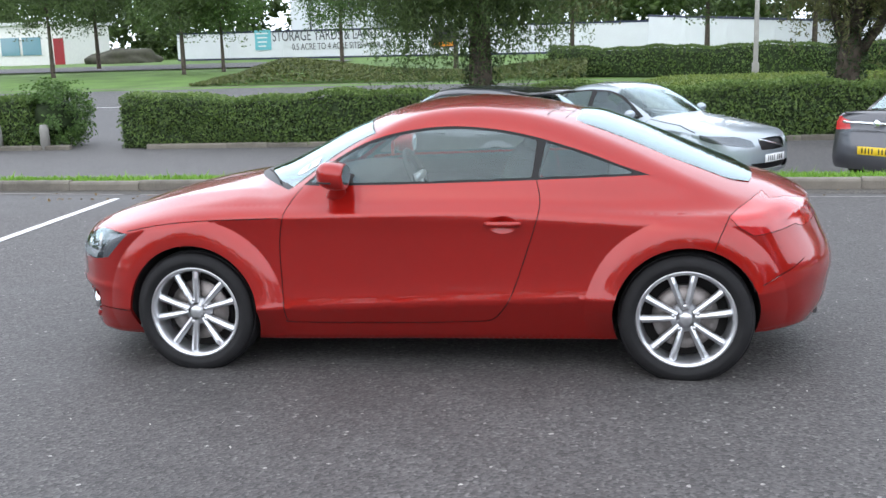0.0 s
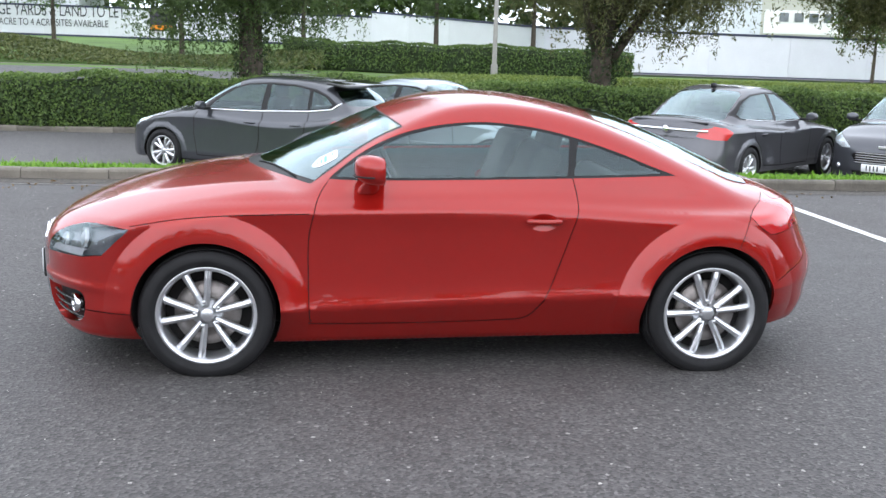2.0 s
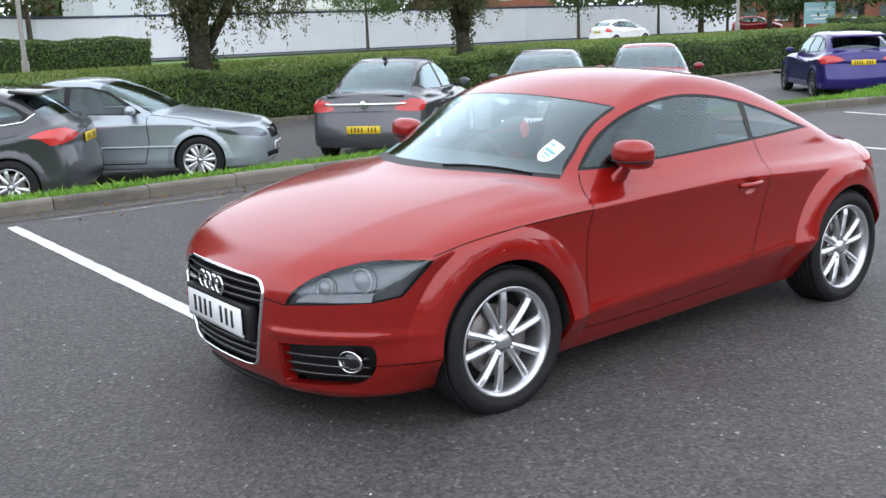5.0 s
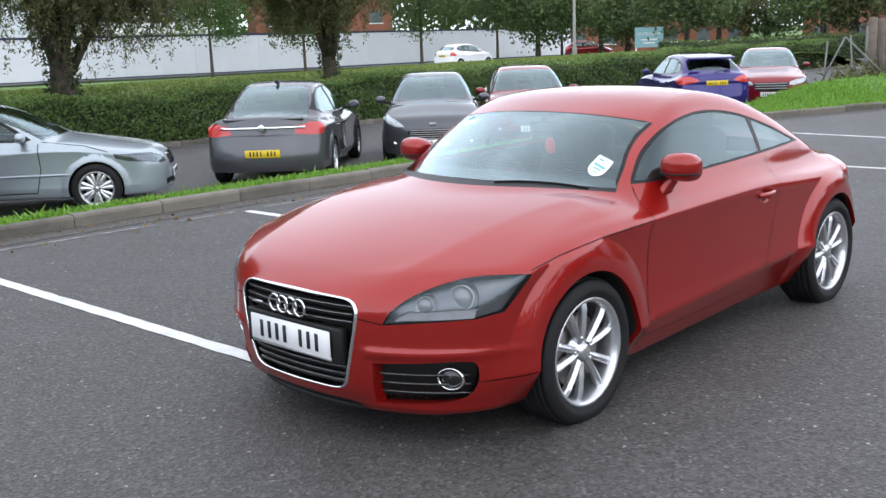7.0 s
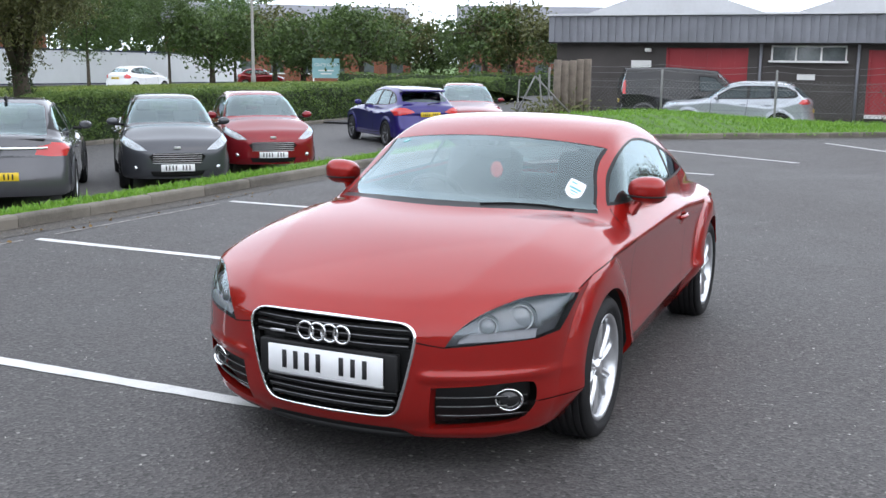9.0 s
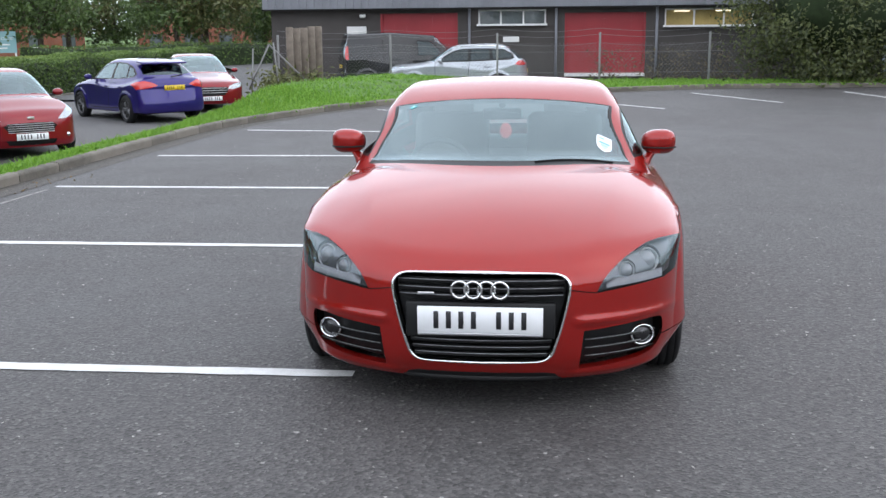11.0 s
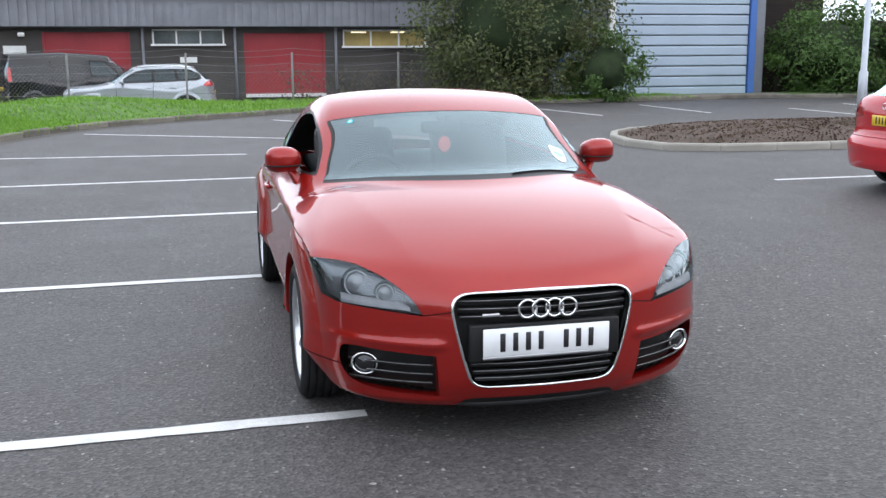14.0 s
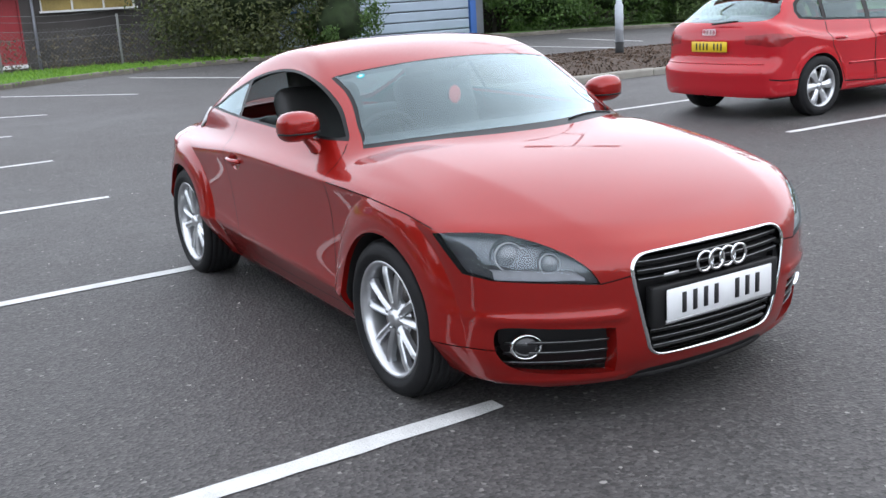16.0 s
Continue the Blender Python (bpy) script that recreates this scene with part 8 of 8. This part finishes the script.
def small_hatch_spec():
    cw, hd, rh, rb = (-0.98, 1.03), (-0.22, 1.42), (1.15, 1.42), (1.80, 1.05)
    s = car_spec(3.97, 1.73, 1.475, -1.22, 1.27, 0.305, 0.76, cw, hd, rh, rb, 0.98, 0.96)
    top = [(-0.60, 1.0), (-0.42, 1.15), (-0.2, 1.30), (0.1, 1.375), (0.5, 1.39), (0.9, 1.36), (1.2, 1.29), (1.36, 1.20)]
    seal = top + [(1.30, 1.10), (0.8, 1.04), (-0.52, 0.965)]
    wins = [[(-0.50, 0.99), (-0.36, 1.14), (-0.15, 1.285), (0.1, 1.355), (0.36, 1.365), (0.36, 1.02)], [(0.44, 1.03), (0.44, 1.365), (0.9, 1.335), (1.16, 1.27), (1.27, 1.19), (1.24, 1.10)]]
    gaps = [[(-0.66, 0.95), (-0.68, 0.6), (-0.6, 0.30), (0.34, 0.31), (0.40, 0.6), (0.40, 0.98)], [(-1.4, 0.82), (-1.05, 0.92), (-0.75, 0.98)]]
    outfit(s, 3.97, 1.73, cw, hd, rb, rh, (-0.52, 1.04), (0.24, 0.95), gaps, seal)
    lamp = [("front", [(0.47, 0.66), (0.55, 0.73), (0.64, 0.79)]), ("side", [(-1.52, 0.84), (-1.32, 0.88), (-1.36, 0.82)]), ("front", [(0.76, 0.71), (0.62, 0.655)])]
    tail = [("side", [(1.55, 0.86), (1.68, 1.0), (1.78, 1.04)]), ("rear", [(0.62, 1.02), (0.56, 0.95), (0.55, 0.82)]), ("side", [(1.82, 0.78), (1.72, 0.77)])]
    grille = [[(-0.02, 0.62), (0.36, 0.61), (0.44, 0.56), (0.36, 0.46), (-0.02, 0.44)], [(-0.02, 0.33), (0.42, 0.33), (0.38, 0.25), (-0.02, 0.24)]]
    rear_win = ("rear", [(-0.02, 1.34), (0.46, 1.31), (0.56, 1.15), (0.5, 1.12), (-0.02, 1.11)])
    return s, wins, lamp, tail, grille, rear_win


def saloon_spec(L=4.5, W=1.8, H=1.45, fast=0.0):
    h = L / 2
    cw, hd, rh, rb = (-0.33 * h - 0.18, 1.0), (0.05 * h - 0.12, H - 0.05), (0.42 * h, H - 0.045), (0.74 * h + 0.05 * fast, 1.02 + 0.02 * fast)
    s = car_spec(L, W, H, -0.585 * h, 0.605 * h, 0.32, 0.72, cw, hd, rh, rb, 1.0, 0.95)
    x0, x1 = cw[0] + 0.38, rb[0] - 0.22
    top = [(x0, 0.985), (x0 + 0.22, 1.14), (x0 + 0.46, 1.28), (x0 + 0.72, H - 0.10), (x0 + 1.1, H - 0.085), (x0 + 1.55, H - 0.115), (x1 - 0.35, H - 0.20), (x1, 1.10)]
    seal = top + [(x1 - 0.1, 1.03), (x0 + 0.9, 0.985), (x0 + 0.1, 0.955)]
    xm = x0 + 1.02
    wins = [[(x0 + 0.10, 0.985), (x0 + 0.27, 1.13), (x0 + 0.50, 1.262), (x0 + 0.74, H - 0.122), (xm - 0.04, H - 0.108), (xm - 0.03, 1.0)], [(xm + 0.05, 1.005), (xm + 0.05, H - 0.108), (x0 + 1.55, H - 0.138), (x1 - 0.36, H - 0.225), (x1 - 0.09, 1.11), (x1 - 0.16, 1.045)]]
    gaps = [[(x0 - 0.08, 0.93), (x0 - 0.1, 0.6), (x0 - 0.03, 0.3), (xm - 0.04, 0.31), (xm, 0.6), (xm, 0.97)], [(xm, 0.97), (xm - 0.02, 0.31), (xm + 0.55, 0.34), (xm + 0.68, 0.6), (xm + 0.92, 0.80), (xm + 0.95, 1.0)], [(-h + 0.75, 0.79), (-h + 1.05, 0.88), (x0 - 0.12, 0.95)]]
    outfit(s, L, W, cw, hd, rb, rh, (x0 + 0.1, 1.03), (xm - 0.2, xm + 0.6), gaps, seal)
    f = 0.9 * W / 1.8
    lamp = [("front", [(0.47 * f, 0.60), (0.52 * f, 0.68), (0.68 * f, 0.73)]), ("side", [(-h + 0.50, 0.75), (-h + 0.68, 0.765), (-h + 0.66, 0.70), (-h + 0.50, 0.655)]), ("front", [(0.82 * f, 0.615), (0.62 * f, 0.585)])]
    tail = [("side", [(h - 0.42, 0.88), (h - 0.32, 0.94), (h - 0.2, 0.96)]), ("rear", [(0.72 * f, 0.94), (0.55 * f, 0.91), (0.50 * f, 0.80)]), ("side", [(h - 0.17, 0.77), (h - 0.3, 0.77)])]
    grille = [[(-0.02, 0.70), (0.30, 0.69), (0.33, 0.64), (0.30, 0.54), (-0.02, 0.53)], [(-0.02, 0.36), (0.5, 0.36), (0.46, 0.27), (-0.02, 0.26)]]
    rear_win = ("top", [(rh[0] + 0.06, -0.02), (rh[0] + 0.04, 0.44), (rh[0] + 0.1, 0.52), (rb[0] - 0.12, 0.58), (rb[0] - 0.04, 0.5), (rb[0] - 0.02, -0.02)])
    return s, wins, lamp, tail, grille, rear_win


def build_vehicles():
    zl = -0.48
    s, wi, la, ta, gr, rw = hatch_spec()
    for nm, lb, col, at, hd, rim in (("grey_hatchback", "dark grey five-door hatchback parked at an angle in the lane", M_DGREY, (-1.45, 10.15), (-0.85, 0.53), M_ALLOY), ("violet_hatchback", "violet-blue sporty hatchback with a roof spoiler in the lane", M_PURPLE, (18.7, 10.2), (0.67, 0.74), M_DARKRIM)):
        bits = [("window_chrome", "side", [(-0.62, 0.975), (0.3, 0.99), (1.2, 1.03), (1.55, 1.07), (1.66, 1.16)], 0.013, M_CHROME)] if col is M_DGREY else []
        c = parked_car(nm, lb, s, col, at, hd, zl, wi, la, ta, gr, rw, wheel=(5, 14.0), bits=bits, rear_plate_z=0.82, rim_mat=rim, rear_glass=M_TINT)
        part("roof_spoiler", box((1.53, 0, 1.40), (0.36, 1.14, 0.045), Euler((0, radians(8), 0)).to_matrix(), 0.02, 2), M_GLOSSBLACK if col is M_DGREY else col, c)
        part("aerial", tube([(1.2, 0, 1.46), (1.32, 0, 1.60)], 0.006, 6), M_BLACK, c)
        part("rear_wiper", tube([(2.03, -0.05, 1.06), (1.99, 0.3, 1.12)], 0.01, 6), M_BLACK, c)
        part("rear_bumper_trim", box((2.10, 0, 0.40), (0.1, 0.8, 0.14), bevel=0.03, seg=2), M_BLACK, c)
    s, wi, la, ta, gr, rw = small_hatch_spec()
    for nm, lb, col, at, hd in (("grey_supermini", "dark grey supermini facing the verge in the lane", M_DGREY, (8.95, 9.85), (-0.72, -0.69)), ("red_supermini", "cherry red supermini facing the verge in the lane", M_CHERRY, (11.65, 9.85), (-0.72, -0.69))):
        bits = [("grille_bar", "front", line_of(-0.38, 0.38, z), 0.005, M_SATIN) for z in (0.60, 0.565, 0.53, 0.495, 0.46)]
        bits += [("fog_lamp", "front", [(y, 0.36), (y * 1.05, 0.40)], 0.035, M_REFLECT) for y in (-0.62, 0.62)]
        c = parked_car(nm, lb, s, col, at, hd, zl, wi, la, ta, gr, rw, wheel=(5, 16.0), bits=bits, front_plate_z=0.385, rear_plate_z=0.62)
        part("badge", box((-1.975, 0, 0.70), (0.012, 0.11, 0.042), bevel=0.012, seg=3), M_SATIN, c)
        part("screen_mirror", box((-0.42, 0, 1.27), (0.03, 0.2, 0.06), bevel=0.015), M_BLACK, c)
    s, wi, la, ta, gr, rw = saloon_spec(4.47, 1.77, 1.45)
    c = parked_car("silver_saloon", "silver-blue saloon parked with its nose to the verge", s, M_SILVERB, (1.3, 10.6), (0.80, -0.60), zl, wi, la, ta, gr, rw, wheel=(7, 10.0), dark=True, bits=[("side_moulding", "side", [(-1.0, 0.52), (0, 0.53), (1.0, 0.54)], 0.018, M_SILVERB), ("grille_bar", "front", [(-0.28, 0.56), (0.28, 0.68)], 0.012, M_CHROME)])
    s, wi, la, ta, gr, rw = saloon_spec(4.83, 1.86, 1.50, 1.0)
    c = parked_car("grey_fastback", "dark grey fastback saloon seen from its chrome-barred tail", s, M_MGREY, (6.15, 10.45), (0.755, 0.656), zl, wi, la, ta, gr, rw, wheel=(5, 14.0), rear_plate_z=0.52, bits=[("tail_bar", "rear", line_of(-0.62, 0.62, 0.885), 0.022, M_CHROME), ("window_chrome", "side", [(-0.5, 0.965), (0.6, 0.985), (1.35, 1.03)], 0.008, M_CHROME)])
    o = part("badge", lathe([(0.001, 0.012), (0.03, 0.012), (0.045, 0.006), (0.055, -0.01)], 24, axis="x"), M_CHROME, c)
    o.data.transform(Matrix.Translation((2.40, 0, 0.885)))
    part("aerial_fin", box((1.0, 0, 1.50), (0.16, 0.04, 0.07), bevel=0.015), M_BLACK, c)
    part("boot_lip", box((2.22, 0, 1.01), (0.12, 1.2, 0.03), bevel=0.012), M_MGREY, c)
    s, wi, la, ta, gr, rw = saloon_spec(4.78, 1.86, 1.49, 1.0)
    gr = [[(-0.02, 0.66), (0.42, 0.65), (0.46, 0.60), (0.34, 0.44), (-0.02, 0.42)]]
    parked_car("red_saloon", "deep red saloon with a wide dark grille in the lane", s, M_CHERRY, (22.4, 9.9), (-0.88, -0.48), zl, wi, la, ta, gr, rw, wheel=(5, 14.0), front_plate_z=0.36, bits=[("grille_bar", "front", line_of(-0.4, 0.4, z), 0.008, M_SATIN) for z in (0.63, 0.57, 0.51)])
    # red hatchback across the car park
    cw, hd, rh, rb = (-0.98, 1.0), (-0.18, 1.37), (1.36, 1.36), (1.98, 1.04)
    s = car_spec(4.29, 1.77, 1.425, -1.27, 1.31, 0.318, 0.70, cw, hd, rh, rb, 0.98, 0.95)
    s["rear"] = [(0.1, 1.99), (0.25, 2.12), (0.42, 2.16), (0.55, 2.155), (0.61, 2.10), (0.75, 2.075), (0.98, 2.045), (1.38, 1.95)]
    top = [(-0.62, 0.97), (-0.42, 1.12), (-0.18, 1.26), (0.1, 1.33), (0.6, 1.345), (1.1, 1.325), (1.36, 1.285), (1.50, 1.20), (1.53, 1.12)]
    seal = top + [(1.49, 1.04), (1.2, 1.01), (0.2, 0.965), (-0.55, 0.94)]
    wi = [[(-0.52, 0.965), (-0.36, 1.11), (-0.13, 1.245), (0.1, 1.31), (0.36, 1.322), (0.37, 0.99)], [(0.45, 0.995), (0.44, 1.322), (0.9, 1.31), (1.06, 1.30), (1.09, 1.03)], [(1.14, 1.035), (1.12, 1.295), (1.34, 1.262), (1.46, 1.19), (1.48, 1.12), (1.45, 1.06)]]
    gaps = [[(-0.70, 0.93), (-0.72, 0.6), (-0.66, 0.30), (0.36, 0.31), (0.41, 0.6), (0.41, 0.97)], [(0.41, 0.97), (0.40, 0.31), (0.92, 0.34), (1.0, 0.55), (1.12, 0.75), (1.12, 1.0)], [(1.62, 0.42), (1.85, 0.42), (2.0, 0.44)]]
    outfit(s, 4.29, 1.77, cw, hd, rb, rh, (-0.52, 1.0), (0.25, 0.98), gaps, seal)
    la = [("front", [(0.45, 0.56), (0.5, 0.66), (0.66, 0.70)]), ("side", [(-1.7, 0.73), (-1.52, 0.75), (-1.56, 0.66)]), ("front", [(0.80, 0.60), (0.62, 0.55)])]
    ta = [("side", [(1.70, 0.85), (1.78, 0.905), (1.93, 0.915)]), ("rear", [(0.66, 0.905), (0.47, 0.895), (0.47, 0.81), (0.66, 0.79)]), ("side", [(1.97, 0.775), (1.86, 0.775)])]
    rw = ("rear", [(-0.02, 1.31), (0.47, 1.29), (0.55, 1.23), (0.63, 1.12), (0.62, 1.06), (0.55, 1.04), (-0.02, 1.03)])
    s["flare"] = 0.012
    c = parked_car("red_hatchback", "bright red five-door hatchback parked in a marked bay", s, M_BRED, (3.62, -7.9), (0, -1), 0.0, wi, la, ta, [[(-0.02, 0.66), (0.3, 0.64), (0.24, 0.28), (-0.02, 0.27)]], rw, wheel=(6, 0.0, (0.045, 0.085)), tail_mat=M_TAILDK, rear_plate_z=0.78, bits=[("tail_crease", "rear", line_of(-0.7, 0.7, 0.60), 0.010, M_BRED), ("side_moulding", "side", [(-0.75, 0.50), (0.85, 0.53)], 0.013, M_BRED)])
    part("roof_spoiler", box((1.50, 0, 1.326), (0.20, 0.96, 0.026), Euler((0, radians(16), 0)).to_matrix(), 0.011, 2), M_BRED, c)
    for k in range(4):
        bm = lathe([(0.026, -0.003), (0.027, 0.004), (0.034, 0.004), (0.035, -0.003)], 24, axis="x", closed=True)
        bmesh.ops.translate(bm, vec=(2.09, -0.066 + 0.044 * k, 0.935), verts=bm.verts)
        part("badge_ring", bm, M_CHROME, c)
    part("rear_wiper", tube([(2.065, 0.02, 1.02), (2.055, 0.38, 1.05)], 0.011, 6), M_BLACK, c)
    # silver off-roader
    cw, hd, rh, rb = (-1.0, 1.12), (-0.22, 1.58), (1.55, 1.58), (2.12, 1.16)
    s = car_spec(4.62, 1.86, 1.67, -1.36, 1.36, 0.36, 0.92, cw, hd, rh, rb, 1.05, 1.10, 0.3)
    top = [(-0.62, 1.12), (-0.38, 1.30), (-0.12, 1.45), (0.2, 1.52), (1.0, 1.53), (1.5, 1.50), (1.80, 1.36), (1.84, 1.22)]
    wi = [[(-0.52, 1.14), (-0.33, 1.29), (-0.08, 1.43), (0.2, 1.50), (0.36, 1.50), (0.37, 1.16)], [(0.45, 1.165), (0.44, 1.50), (1.02, 1.505), (1.08, 1.19)], [(1.16, 1.20), (1.12, 1.50), (1.48, 1.475), (1.74, 1.35), (1.76, 1.24)]]
    outfit(s, 4.62, 1.86, cw, hd, rb, rh, (-0.5, 1.15), (0.28, 1.0), [[(-0.68, 1.08), (-0.68, 0.40), (0.36, 0.40), (0.41, 1.10)]], top + [(1.7, 1.17), (0.5, 1.12), (-0.55, 1.10)])
    la = [("front", [(0.50, 0.86), (0.6, 0.92)]), ("side", [(-1.8, 0.98), (-1.6, 0.99), (-1.75, 0.93)]), ("front", [(0.74, 0.86)])]
    ta = [("side", [(1.86, 1.02), (1.98, 1.14), (2.12, 1.16)]), ("rear", [(0.5, 1.14), (0.5, 1.02)]), ("side", [(2.14, 1.0), (2.0, 0.99)])]
    c = parked_car("silver_off_roader", "silver off-road estate with roof rails behind the fence", s, M_SILVER, (27.5, 2.85), (0, 1), -0.5, wi, la, ta, [[(-0.02, 0.9), (0.42, 0.88), (0.4, 0.72), (-0.02, 0.72)]], ("rear", [(-0.02, 1.5), (0.5, 1.48), (0.6, 1.2), (-0.02, 1.18)]), glass_mat=M_TINT, bits=[("roof_rail", "side", [(-0.1, 1.57), (0.3, 1.60), (1.2, 1.60), (1.65, 1.55)], 0.02, M_CHROME), ("side_cladding", "side", [(-0.9, 0.50), (0.0, 0.50), (0.95, 0.52)], 0.05, M_BLACK)])
    # vans
    cw, hd, rh, rb = (-1.75, 1.22), (-1.0, 1.86), (2.15, 1.92), (2.38, 1.25)
    def van_spec():
        s = car_spec(4.78, 1.90, 1.97, -1.52, 1.55, 0.32, 0.95, cw, hd, rh, rb, 1.2, 1.12, 1.0, 0.06)
        s["boxy"] = True
        outfit(s, 4.78, 1.90, cw, hd, rb, rh, (-1.25, 1.25), (-0.4,), [[(-1.25, 1.1), (-1.22, 0.4), (-0.25, 0.4), (-0.2, 1.2), (-0.2, 1.7)], [(-0.15, 1.7), (-0.15, 0.42), (0.9, 0.42), (0.95, 1.7)]], [(-1.32, 1.12), (-1.1, 1.4), (-0.85, 1.66), (-0.28, 1.70), (-0.28, 1.14)])
        wi = [[(-1.22, 1.16), (-1.05, 1.4), (-0.8, 1.62), (-0.32, 1.66), (-0.32, 1.17)]]
        la = [("front", [(0.5, 0.80), (0.6, 0.98)]), ("side", [(-2.05, 1.05), (-1.9, 1.08), (-2.0, 0.86)]), ("front", [(0.78, 0.78)])]
        ta = [("side", [(2.16, 1.50), (2.26, 1.50), (2.27, 1.05), (2.17, 1.05)])]
        return s, wi, la, ta
    s, wi, la, ta = van_spec()
    rw = ("rear", [(-0.02, 1.66), (0.62, 1.64), (0.66, 1.24), (-0.02, 1.22)])
    parked_car("dark_van", "black panel van with a roof rack behind the fence", s, M_VANBLACK, (30.7, 5.1), (0.35, -0.94), -0.42, wi, la, ta, [], rw, category="van", glass_mat=M_TINT, step=0.045)
    s, wi, la, ta, gr, rw = small_hatch_spec()
    parked_car("white_supermini", "white supermini on the main road", s, M_CARWHITE, (41.0, 38.2), (1, 0.02), float(terrain(41.0, 38.2)), wi, la, ta, gr, rw, step=0.05)
    parked_car("far_red_car", "red car parked by the brick offices", s, M_CHERRY, (66, 47), (0.6, -0.8), -0.55, wi, la, ta, gr, rw, step=0.05)


build_vehicles()
